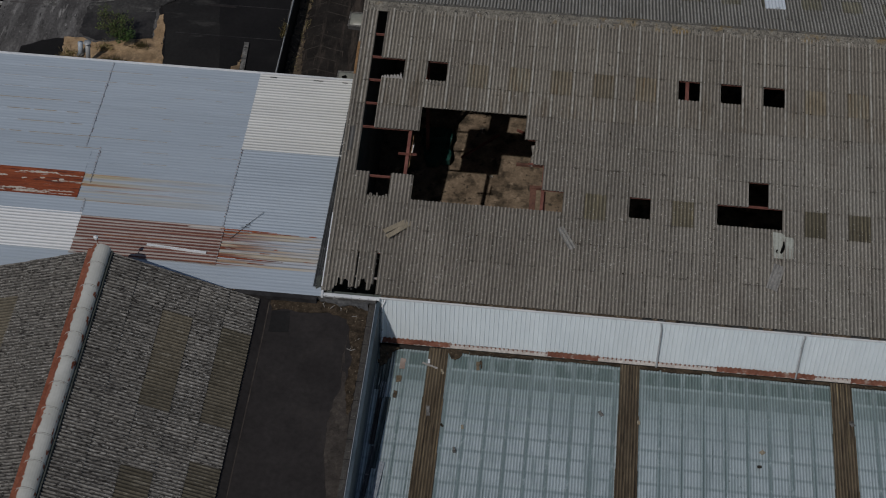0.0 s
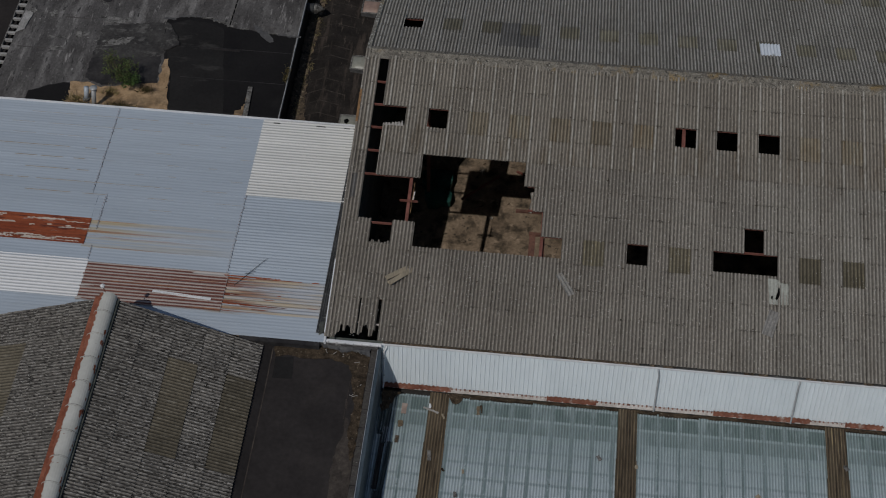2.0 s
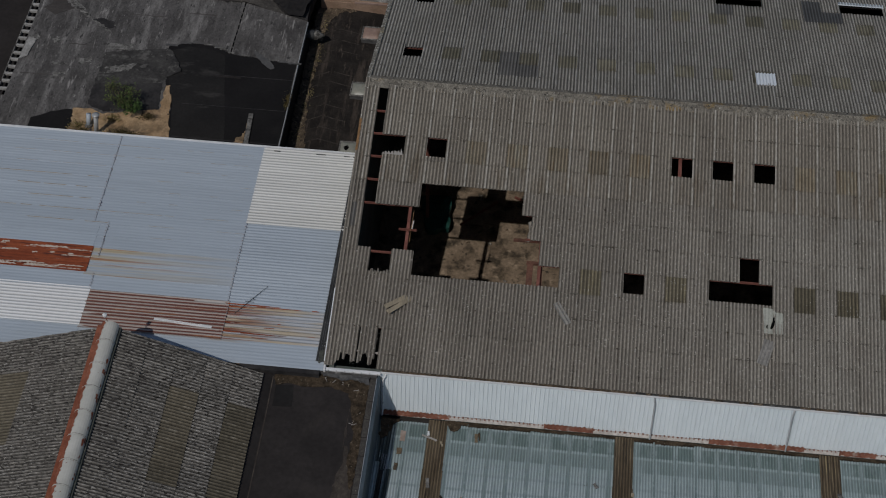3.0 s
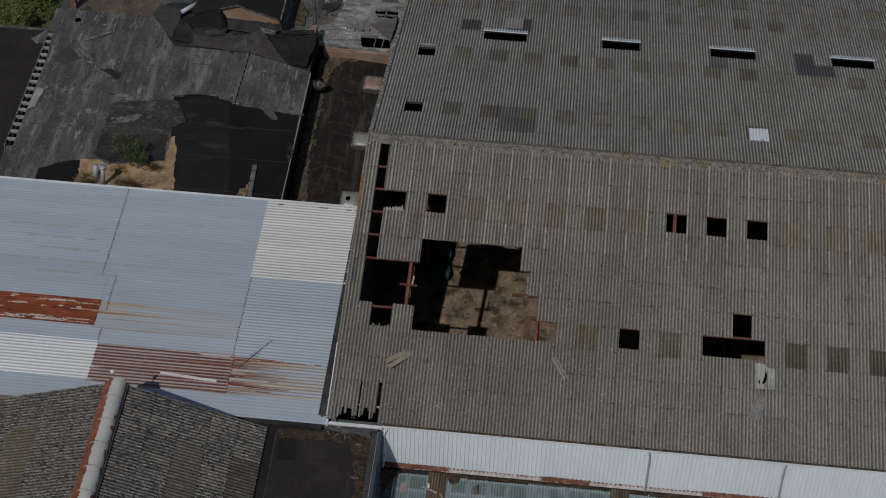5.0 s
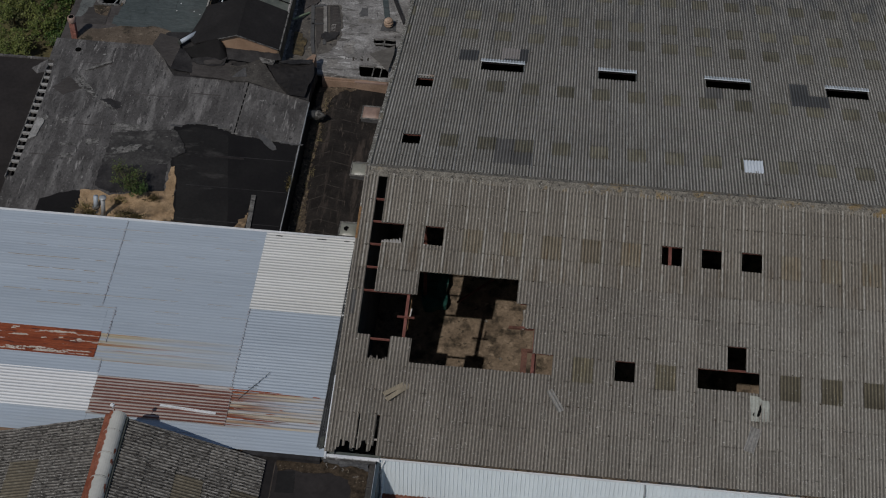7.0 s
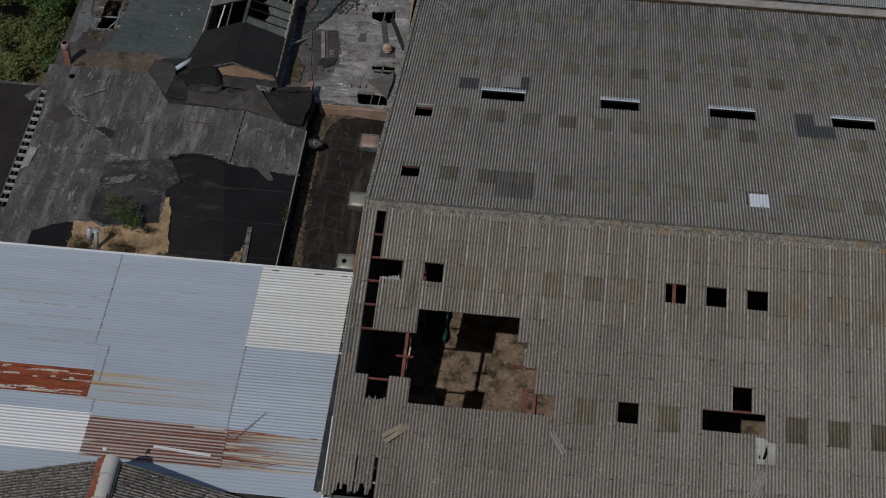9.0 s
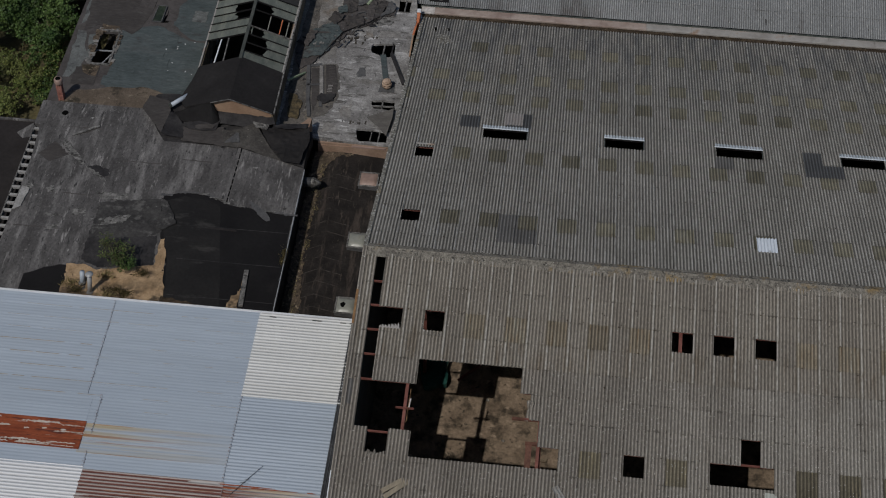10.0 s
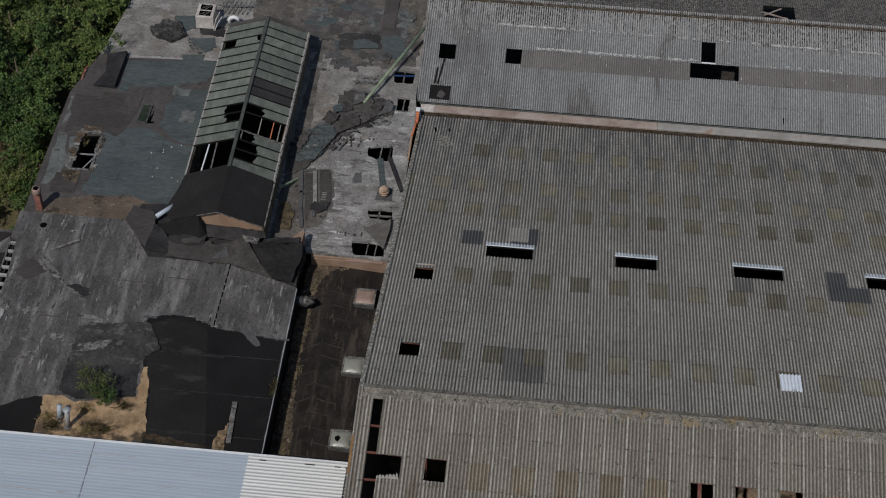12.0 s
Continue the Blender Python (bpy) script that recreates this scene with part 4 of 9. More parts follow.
def lichen_flecks(z, y0, y1, clusters, loose, seed, name, parent):
    """Small white lichen flecks on the crests: gathered in long drifts down the slope, and strewn thinly between."""
    r = random.Random(seed)
    s = Shape()

    def fleck(x, y):
        x = round(x / PITCH) * PITCH + r.gauss(0, 0.022)
        if not (y0 < y < y1 and 0.1 < x < 40 and free(x, y)):
            return
        w, l = r.uniform(0.009, 0.022), r.uniform(0.010, 0.028)
        h = z(y) + 0.066 + AMP * math.cos(2 * math.pi * x / PITCH)
        g = z(y + 1) - z(y)
        s.add([(x - w, y - l * 0.6, h - g * l * 0.6), (x + w * 0.5, y - l, h - g * l), (x + w, y + l * 0.3, h + g * l * 0.3), (x + w * 0.2, y + l, h + g * l), (x - w * 0.8, y + l * 0.6, h + g * l * 0.6)], [(0, 1, 2, 3, 4)])

    for _ in range(clusters):
        cx, cy, n = r.uniform(0.3, 27), r.uniform(y0, y1), r.randint(5, 26)
        for _ in range(n):
            fleck(cx + r.gauss(0, 0.45), cy + r.gauss(0, 0.9))
    for _ in range(loose):
        fleck(r.uniform(0.2, 40), r.uniform(y0, y1))
    tagged(s.make(name, M["lichen"], parent, "white lichen flecks on the crests"), kind="stuff")


lichen_flecks(near_z, -16.1, -5.5, 100, 900, 81, "lichen_flecks", near_roof)
lichen_flecks(near_z, -5.5, -0.6, 8, 160, 82, "lichen_flecks", near_roof)
lichen_flecks(far_z, 0.6, 26.5, 60, 900, 83, "lichen_flecks", far_roof)
lap_moss(NEAR_LOW[:-1], near_z, NEAR, 71, 40, "moss_cushions", near_roof)
lap_moss(FAR_LOW[:-1], far_z, -FAR, 72, 40, "moss_cushions", far_roof)

# small breaks, as near-black patches, and lichen at the valley corner of the slope
for pts in ([(0.47, 26.2), (0.6, 26.25), (0.72, 25.75), (0.66, 25.6)], [(1.36, 26.2), (1.46, 26.25), (1.5, 25.9), (1.4, 25.85)]):
    Shape().prism(ragged(pts, 0.12, 0.03, 5), lambda x, y: far_z(y) + 0.05, lambda x, y: far_z(y) + 0.095).make("break", M["void"], far_roof, "black patch painted as an unlit break")
tagged(draped(ragged([(0.66, 25.3), (1.5, 25.2), (1.85, 24.2), (1.2, 24.0), (0.8, 24.5)], 0.15, 0.12, 6), lambda x, y: far_z(y) + 0.075 + 0.6 * AMP * math.cos(2 * math.pi * x / PITCH), 0.06, 0.02).make("lichen_patch", M["verge"], far_roof, "pale yellowish lichen patch"), kind="stuff")

# ridge capping, in lengths
ridge = new("ridge_cap")
ridge.location, ridge.parent = (0, 0, RIDGE), near_roof
ridge["label"] = "mossy angled fibre-cement ridge capping"
rng = random.Random(8)
x = HALL_X0
while x < HALL_X1:
    w = 1.52
    dz = rng.uniform(-0.012, 0.012)
    prof = [(-0.52, near_z(-0.52) + 0.045), (-0.10, near_z(-0.1) + 0.075), (0.0, RIDGE + 0.10), (0.10, far_z(0.1) + 0.075), (0.34, far_z(0.34) + 0.045)]
    pts = [(xx, y, z + dz - RIDGE + o) for xx in (x, x + w) for o in (0, -0.03) for y, z in prof]
    f = []
    for q in range(4):
        f += [(q, 10 + q, 11 + q, q + 1), (5 + q, 6 + q, 16 + q, 15 + q)]
    f += [(0, 5, 15, 10), (4, 14, 19, 9)] + [(q, q + 1, q + 6, q + 5) for q in range(4)] + [(10 + q, 15 + q, 16 + q, 11 + q) for q in range(4)]
    Shape().add(pts, f).make("ridge_length", M["cap"], ridge)
    x += w - 0.01

# verge boards along the west edge
for a, b, z, what in ((EAVE_Y, 0.0, near_z, "cement"), (0.0, VALLEY_Y, far_z, "verge")):
    vg = Shape().beam((HALL_X0 - 0.08, a, z(a) + 0.04), (HALL_X0 - 0.08, b, z(b) + 0.04), 0.22, 0.10)
    tagged(vg.make("verge_trim", M[what]), "lichened cement verge along the roof edge", "trim", kind="structure")

# raised roof vents on the far slope: a bent-up flap with a corrugated back edge and a bright lip
for a, b in ((4.69, 7.36), (11.85, 14.19), (18.32, 21.1), (25.56, 28.2)):
    vent = thing("roof_vent", "open roof vent with a light metal upstand", "roof vent", ((a + b) / 2, 13.45, far_z(13.45)), group="roof vents")
    o = Vector(vent.location)
    local(Shape().beam((a, 13.40, far_z(13.4) + 0.03), (b, 13.40, far_z(13.4) + 0.03), 0.03, 0.16), o).make("upstand", M["bitumen"], vent)
    local(Shape().beam((a - 0.02, 13.375, far_z(13.375) + 0.125), (b + 0.02, 13.375, far_z(13.375) + 0.125), 0.05, 0.03), o).make("lip", M["white_wall"], vent, "bright folded lip")
    n = int((b - a) / PITCH * 6)
    rows = [(13.40, 0.135, 0.2), (13.53, 0.15, 0.7), (13.68, 0.16, 1.4)]
    pts = [(a + (b - a) * q / n, y, far_z(y) + up + k * 0.02 * math.cos(2 * math.pi * (a + (b - a) * q / n) / PITCH)) for y, up, k in rows for q in range(n + 1)]
    local(Shape().add(pts, [(q + k, q + 1 + k, n + 2 + q + k, n + 1 + q + k) for k in (0, n + 1) for q in range(n)]), o).make("flap", M["flap"], vent, "pale blue-grey corrugated flap", smooth=True)
    for xx in (a + 0.03, b - 0.03):
        local(Shape().beam((xx, 12.4, far_z(12.4) + 0.03), (xx, 13.5, far_z(13.5) + 0.05), 0.05, 0.08), o).make("side_rail", M["lead"], vent)
# bent pale lip over one small hole of the far slope
tagged(Shape().beam((1.0, 10.98, far_z(10.98) + 0.10), (2.07, 10.98, far_z(10.98) + 0.10), 0.10, 0.03).make("hole_lip", M["valley"]), "pale bent lip along a roof hole", "flashing")

# ---- hall front: white cladding, gutter, pipes ----
CLAD_TOP, CLAD_FOOT, LEAN_OUT = 8.23, 5.72, 0.44


def clad_y(z):
    """The cladding leans out a little towards its foot."""
    return EAVE_Y - 0.03 - LEAN_OUT * (CLAD_TOP - z) / (CLAD_TOP - CLAD_FOOT)


front = thing("wall_cladding", "white profiled metal cladding with a rusty lower edge", "cladding", (2.3, EAVE_Y, 5.5))
FO = Vector(front.location)
rng = random.Random(21)
x = 2.20
while x < 43.5:
    s = Shape()
    w = 0.84
    prof = []
    for k in range(4):
        q = x + k * 0.21
        prof += [(q, -0.02), (q + 0.172, -0.02), (q + 0.178, -0.055), (q + 0.202, -0.055)]
    prof.append((x + w, -0.02))
    foot = CLAD_FOOT + rng.uniform(-0.015, 0.015)
    pts = [(px, clad_y(z) + py, z) for z in (foot, CLAD_TOP) for px, py in prof]
    n = len(prof)
    local(s.add(pts, [(i, i + 1, n + i + 1, n + i) for i in range(n - 1)]), FO).make("cladding_sheet", M["white_wall"], front)
    x += w
local(Shape().box(2.2, 43.5, clad_y(8.2) - 0.10, clad_y(8.2) - 0.02, 8.19, 8.235), FO).make("head_trim", M["white"], front, "thin pale trim under the eaves")
# the foot: whole lengths rusted through, elsewhere a rust run below each rib, over a dusty pink flashing
x = 2.3
while x < 43:
    w = rng.uniform(0.6, 2.6)
    if x < 4.6 or 10.2 < x < 11.8 or 17.8 < x < 20.2 or rng.random() < 0.12:
        pts = []
        n = max(2, int(w / 0.105))
        for q in range(n + 1):
            top = CLAD_FOOT + (0.05 if q % 2 else 0.13) + rng.uniform(-0.02, 0.02)
            pts += [(x + w * q / n, clad_y(CLAD_FOOT) - 0.168 + rng.uniform(0, 0.02), CLAD_FOOT - 0.172), (x + w * q / n, clad_y(CLAD_FOOT) - 0.078, CLAD_FOOT - 0.012), (x + w * q / n, clad_y(top) - 0.062, top)]
        local(Shape().add(pts, [(3 * q + k, 3 * q + 3 + k, 3 * q + 4 + k, 3 * q + 1 + k) for k in (0, 1) for q in range(n)]), FO).make("rusted_edge", M["edge_rust"], front, "rust-eaten lower cladding edge")
    else:
        q = x
        while q < x + w:
            h = rng.uniform(0.04, 0.17)
            local(Shape().box(q, q + rng.uniform(0.045, 0.08), clad_y(CLAD_FOOT) - 0.085, clad_y(CLAD_FOOT) - 0.04, CLAD_FOOT - 0.05 - h * 0.5, CLAD_FOOT - 0.03 + h * 0.5), FO).make("rust_stain", M["edge_rust"], front)
            q += 0.21
    x += w
fy = clad_y(CLAD_FOOT)
local(Shape().add([(x, y, z) for x in (2.25, 43.5) for y, z in ((fy - 0.03, CLAD_FOOT - 0.01), (fy - 0.06, CLAD_FOOT - 0.02), (fy - 0.16, CLAD_FOOT - 0.18), (fy - 0.13, CLAD_FOOT - 0.2))],
                  [(0, 1, 5, 4), (1, 2, 6, 5), (2, 3, 7, 6), (3, 0, 4, 7), (0, 3, 2, 1), (4, 5, 6, 7)]), FO).make("flashing", M["white_dirty"], front, "pale dusty pink flashing strip")
gut = thing("eaves_gutter", "grimy metal eaves gutter full of moss", "gutter", (2.3, EAVE_Y + 0.09, 8.14))
s = Shape()
prof = [(-0.10, 0.05), (-0.09, -0.05), (-0.03, -0.08), (0.04, -0.05), (0.05, 0.04)]
pts = [(xx, y, z) for xx in (0.0, 41.2) for y, z in prof]
s.add(pts, [(i, i + 1, 6 + i, 5 + i) for i in range(4)])
channel = s.make("channel", M["lead_grey"], gut)
moss = Shape()
x = 0.0
while x < 41:
    w = rng.uniform(0.15, 0.6)
    if x < 12 or rng.random() < 0.35:
        moss.box(x, x + w, -0.15, 0.0, 0.03, 0.09 + rng.uniform(0, 0.08), bevel=0.02)
    x += w
tagged(moss.make("moss_fill", M["silt"], channel, "brown moss and silt"), kind="stuff")
for px, tilt_top in ((2.36, 0.14), (15.46, -0.06), (22.0, 0.03)):
    pipe = thing("downpipe", "white plastic downpipe on the cladding", "downpipe", (px, fy - 0.2, 5.5), group="downpipes")
    o = Vector(pipe.location)
    line = [(px + tilt_top, EAVE_Y - 0.10, 8.16), (px + tilt_top * 0.8, clad_y(8.0) - 0.10, 8.04), (px, clad_y(7.8) - 0.12, 7.8), (px, clad_y(5.75) - 0.12, 5.75), (px - 0.03, fy - 0.28, 5.62)]
    run = local(Shape().tube(line, [0.042] * 5, 10), o).make("pipe", M["white" if px < 5 else "grey_metal"], pipe, smooth=True)
    for zz in (6.3, 7.4):
        local(Shape().tube([(px, clad_y(zz) - 0.12, zz), (px, clad_y(zz + 0.06) - 0.12, zz + 0.06)], [0.052, 0.052], 10), o).make("bracket", M["grey_metal"], run)

# short white box gutter over the broken eaves corner
bg = thing("box_gutter", "white box gutter along the broken eaves corner", "gutter", (0.8, EAVE_Y - 0.16, 8.25))
channel = Shape().box(-1.25, 1.45, -0.09, 0.07, -0.10, 0.02, bevel=0.015).make("channel", M["white"], bg)
Shape().box(-1.32, -1.22, -0.16, 0.7, -0.12, 0.08, bevel=0.015).make("end_piece", M["white"], channel)
for q in range(7):
    Shape().box(-1.1 + q * 0.4, -1.06 + q * 0.4, -0.1, -0.095, -0.06, 0.025).make("clip", M["grey_metal"], channel)

# ---- translucent shed roof ----
GZ, SHED_Y = 5.5, -16.98
shed = tagged(new("shed_roof"), "teal translucent corrugated shed roof with brown strips", "roof", kind="structure")
strips = [(4.74, 5.58), (13.83, 14.66), (23.68, 24.58), (33.5, 34.35)]
rng = random.Random(31)


def shed_sheet(a, b, y0, y1, what, lift):
    length = y1 - y0
    ob = new("brown_strip_sheet" if what == "strip_brown" else "translucent_sheet", sheet_mesh(b - a, a, 0.14, 0.022, length, M[what], 0.02))
    ob.matrix_world = pose(a, y0, GZ + lift + rng.uniform(0, 0.004), 0, 0, 0)
    ob.parent = shed


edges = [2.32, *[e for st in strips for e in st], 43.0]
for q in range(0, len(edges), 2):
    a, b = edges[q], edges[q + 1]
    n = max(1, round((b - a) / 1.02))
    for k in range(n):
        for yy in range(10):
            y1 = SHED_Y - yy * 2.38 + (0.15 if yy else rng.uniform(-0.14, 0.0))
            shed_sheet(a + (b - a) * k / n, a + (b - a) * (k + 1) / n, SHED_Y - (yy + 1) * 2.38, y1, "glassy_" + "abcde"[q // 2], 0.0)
for a, b in strips:
    for yy in range(8):
        spread = 0.02 + 0.03 * min(yy, 3)
        shed_sheet(a - spread, b + spread, SHED_Y - (yy + 1) * 3.0, SHED_Y - yy * 3.0 + (0.15 if yy else 0.06), "strip_brown", 0.045)
shed_o = tagged(new("shed_walls"), "plain walls of the translucent-roofed shed", "wall", kind="structure")
Shape().box(2.3, 43.2, -41.2, -41.0, 0, GZ - 0.03).make("south_wall", M["blue_wall"], shed_o)
Shape().box(43.05, 43.25, -41.0, SHED_Y + 0.1, 0, GZ - 0.03).make("east_wall", M["blue_wall"], shed_o)
# dark strip added for the shade between cladding foot and shed roof
tagged(Shape().box(2.3, 43.2, SHED_Y - 0.05, SHED_Y + 0.30, GZ - 0.35, GZ - 0.22).make("back_gutter", M["dark_wall"]), "dark strip painting the shaded gap behind the shed roof", "gutter", kind="structure")
# rubbish on the shed roof
rng = random.Random(5)
for (a, y0, w, l, rot, what) in ((4.80, -18.0, 0.10, 0.80, 70, "valley"), (5.42, -18.3, 0.09, 0.3, 20, "timber"), (4.72, -17.75, 0.1, 0.25, 5, "white"), (12.95, -19.85, 0.16, 0.3, 35, "felt_pale"), (4.98, -20.6, 0.16, 0.55, 8, "felt_pale"),
                              (6.65, -21.3, 0.12, 0.22, 10, "timber"), (6.4, -22.6, 0.14, 0.3, 10, "felt_pale"), (5.7, -21.3, 0.1, 0.2, 40, "dirt"), (20.35, -21.2, 0.22, 0.2, 40, "timber"), (20.2, -22.0, 0.2, 0.14, 10, "silt"),
                              (7.05, -17.75, 0.16, 0.5, 5, "moss_wood"), (7.2, -17.65, 0.08, 0.45, 9, "dirt"), (3.5, -18.0, 0.26, 0.6, 0, "gutter_pink"), (3.42, -18.9, 0.24, 0.35, 0, "moss_wood"), (3.35, -19.8, 0.16, 0.4, 0, "silt"),
                              (2.78, -19.6, 0.3, 0.9, 3, "seam_grey"), (2.95, -22.4, 0.28, 0.95, 3, "glassy_b"), (3.05, -20.9, 0.12, 0.2, 8, "dirt"), (24.5, -19.2, 0.2, 0.3, 30, "felt_pale"), (14.7, -20.2, 0.12, 0.2, 3, "timber")):
    bit = Shape().prism(ragged([(-w / 2, -l / 2), (w / 2, -l / 2), (w / 2, l / 2), (-w / 2, l / 2)], 0.08, 0.02, int(a * 100 + l * 10)), 0, 0.03).make("roof_scrap", M[what])
    tagged(bit, "loose scrap of broken sheet lying on the shed roof", "debris", "scraps on the shed roof")
    on_strip = any(p - 0.1 < a < q + 0.1 for p, q in strips)
    bit.matrix_world = pose(a, y0, GZ + (0.085 if on_strip else 0.045), 0, 0, rot)
# long narrow sheets slid against the flat-roofed building's wall
for q, (x0, y0, l, what) in enumerate(((2.36, -17.3, 2.3, "slid_teal"), (2.5, -19.5, 3.2, "dark_wall"), (2.62, -17.2, 2.9, "slid_teal"), (2.74, -20.0, 4.0, "slid_teal"), (2.42, -22.8, 3.5, "lead_grey"), (2.9, -23.6, 3.0, "seam_grey"))):
    ob = new("slid_sheet", Shape().add(*wave_verts(0.24, 0, 0.12, 0.014, l, 0.01)).mesh("slid_sheet", M[what], smooth=True))
    ob.matrix_world = pose(x0, y0 - l, GZ + 0.05 + 0.012 * q, 0, 0, -1.0 - 0.6 * q)
    tagged(ob, "narrow dark metal sheet slid down on the shed roof", "metal sheet", "slid sheets on the shed roof")
tagged(draped(ragged([(2.34, -17.0), (3.3, -17.05), (2.95, -17.4), (2.75, -18.1), (2.36, -18.4)], 0.15, 0.09, 3), lambda x, y: GZ + 0.05 + crumple(x, y, 0.4, 0.05), 0.12).make("moss_heap", M["dirt"]), "wet leaves and dirt in the shed roof corner", "dirt", kind="stuff")
strip = Shape()
x = 5.6
while x < 43:
    w = rng.uniform(0.3, 1.4)
    d = rng.choice((0.02, 0.03, 0.05, 0.05, 0.12))
    strip.prism(ragged([(x, SHED_Y - 0.02 - d), (x + w, SHED_Y - 0.02 - d * rng.uniform(0.5, 1.2)), (x + w, SHED_Y + 0.1), (x, SHED_Y + 0.1)], 0.12, 0.03, int(x * 10)), GZ - 0.1, GZ + 0.05)
    x += w
tagged(strip.make("edge_dirt", M["dirt"]), "brown leaf dirt along the shed roof's upper edge", "dirt", kind="stuff")
tagged(draped(ragged([(5.45, SHED_Y + 0.1), (6.35, SHED_Y + 0.08), (6.15, -17.35), (5.95, -17.5), (5.75, -17.45)], 0.15, 0.05, 4), lambda x, y: GZ + 0.08 + 0.03 * noise.noise(Vector((4 * x, 4 * y, 0))), 0.08).make("moss_heap", M["dirt"]), "wet leaves and dirt by the brown strip", "dirt", kind="stuff")

# ---- blue metal roof ----
BZ = 8.2
blue = tagged(new("blue_roof"), "faded blue corrugated metal roof with rusted and white patches", "roof", kind="structure")
BLUE_AREAS = [  # x0, x1, y_far, y_near, material
    (-34, -13.75, -1.88, -8.12, "blue"), (-13.75, -5.88, -1.88, -9.95, "blue"), (-5.88, -0.5, -1.95, -7.42, "old_white"), (-5.88, -0.5, -7.42, -12.9, "blue"),
    (-34, -13.42, -8.12, -9.95, "blue"), (-13.42, -5.88, -9.95, -11.75, "blue_stained"), (-34, -13.38, -9.95, -11.6, "rust"), (-13.38, -5.88, -11.75, -12.75, "blue"),
    (-34, -12.9, -11.6, -12.65, "blue"), (-34, -12.88, -12.65, -15.0, "blue_white"), (-34, -12.88, -15.0, -16.45, "blue"),
    (-12.88, -5.8, -12.75, -15.15, "rust_red"), (-5.8, -0.5, -12.9, -15.05, "rust_pale"), (-12.88, -0.5, -15.05, -16.45, "blue")]
for a, b, yf, yn, what in BLUE_AREAS:
    n = max(1, round((yf - yn) / 0.8))
    w = (yf - yn) / n
    for k in range(n):
        y0 = yf - (k + 1) * w
        ob = new("metal_sheet", sheet_mesh(w + 0.03, y0, 0.2, 0.024 if what in ("blue_white", "old_white", "rust_red", "rust_pale") else (0.014 if a == -5.88 else 0.005), b - a + 0.06, M[what], 0.012))
        # local x runs along +y, the sheet's length along -x
        ob.matrix_world = pose(b + 0.03, y0, BZ + rng.uniform(0, 0.006) + (0.03 if what in ("rust", "blue_white", "old_white", "rust_red") else 0), 0, 0, 90)
        ob.parent = blue
# edge trim along the far side and a lip at the hall
tagged(Shape().box(-34, -0.75, -1.90, -1.80, BZ - 0.15, BZ + 0.06).make("eaves_trim", M["white"]), "pale metal edge trim of the blue roof", "trim", kind="structure")
# lapped end joints: a stepped lip with rusty bolts
lip, bolts = Shape(), Shape()
for xx, ya, yb in ((-13.72, -2.0, -8.1), (-12.95, -8.2, -10.4), (-12.9, -11.7, -12.6), (-5.86, -7.5, -12.9), (-5.8, -13.0, -15.0)):
    y = ya
    while y > yb:
        w = rng.uniform(0.004, 0.012)
        lip.box(xx - w, xx + 0.008, y - 0.2, y, BZ + 0.006, BZ + 0.05)
        bolts.tube([(xx - 0.05 + rng.uniform(-0.02, 0.02), y, BZ), (xx - 0.05, y, BZ + 0.055)], [0.022, 0.013], 6)
        if rng.random() < 0.4:
            bolts.tube([(xx + 0.05, y - 0.1, BZ), (xx + 0.05, y - 0.1, BZ + 0.05)], [0.016, 0.010], 6)
        y -= 0.2
lip.make("end_lap", M["seam_grey"], blue, "dull lapped sheet ends")
tagged(bolts.make("seam_bolts", M["edge_rust"], blue), kind="stuff")
# rust threads along the lapped side joints
seams = Shape()
for rows, xa, xb, gap in ((8, -19.8, -14.0, 0.9), (9, -12.8, -6.5, 5.0)):
    for q in range(rows):
        y = -2.65 - q * 0.8
        xx = xa + rng.uniform(0, 3)
        while xx < xb:
            l = rng.choice((0.6, 1.2, 2.4, 4.0)) if gap < 2 else rng.uniform(0.3, 1.6)
            w = rng.uniform(0.003, 0.006) if gap < 2 else rng.uniform(0.002, 0.004)
            seams.box(xx, xx + l, y - w, y + w, BZ + 0.012, BZ + 0.046)
            xx += l + rng.uniform(0.05, gap)
tagged(seams.make("rust_seams", M["straw_rust"], blue), kind="stuff")
for xx, l in ((-5.35, 0.35), (-3.05, 0.5), (-1.55, 0.3), (-1.05, 0.12)):
    Shape().box(xx, xx + l, -2.20, -2.13, BZ + 0.04, BZ + 0.075).make("slot", M["lead"], blue, "dark slot near the sheet end")
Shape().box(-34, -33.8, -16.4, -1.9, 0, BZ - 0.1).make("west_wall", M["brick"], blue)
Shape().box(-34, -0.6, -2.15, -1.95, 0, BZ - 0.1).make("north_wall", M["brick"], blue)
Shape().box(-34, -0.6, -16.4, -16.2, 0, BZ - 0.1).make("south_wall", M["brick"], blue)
# paint left in flakes on the rusted sheet, red streaks on the pale one
rng = random.Random(77)
for q in range(30):
    band = rng.choice((-10.62, -10.66, -11.38, -11.42, -11.55, -10.2))
    x, y = -13.42 - abs(rng.gauss(0, 2.2)) - 0.3, band + rng.gauss(0, 0.05)
    w, l = rng.uniform(0.12, 0.75), rng.uniform(0.015, 0.05)
    Shape().prism(ragged([(x - w, y - l), (x + w, y - l * 0.7), (x + w * 0.8, y + l), (x - w * 0.9, y + l * 0.8)], 0.07, 0.035, 700 + q), BZ + 0.045, BZ + 0.064 + 0.0003 * q).make("paint_flake", M["straw_paint"], blue, "cream flake of old paint")
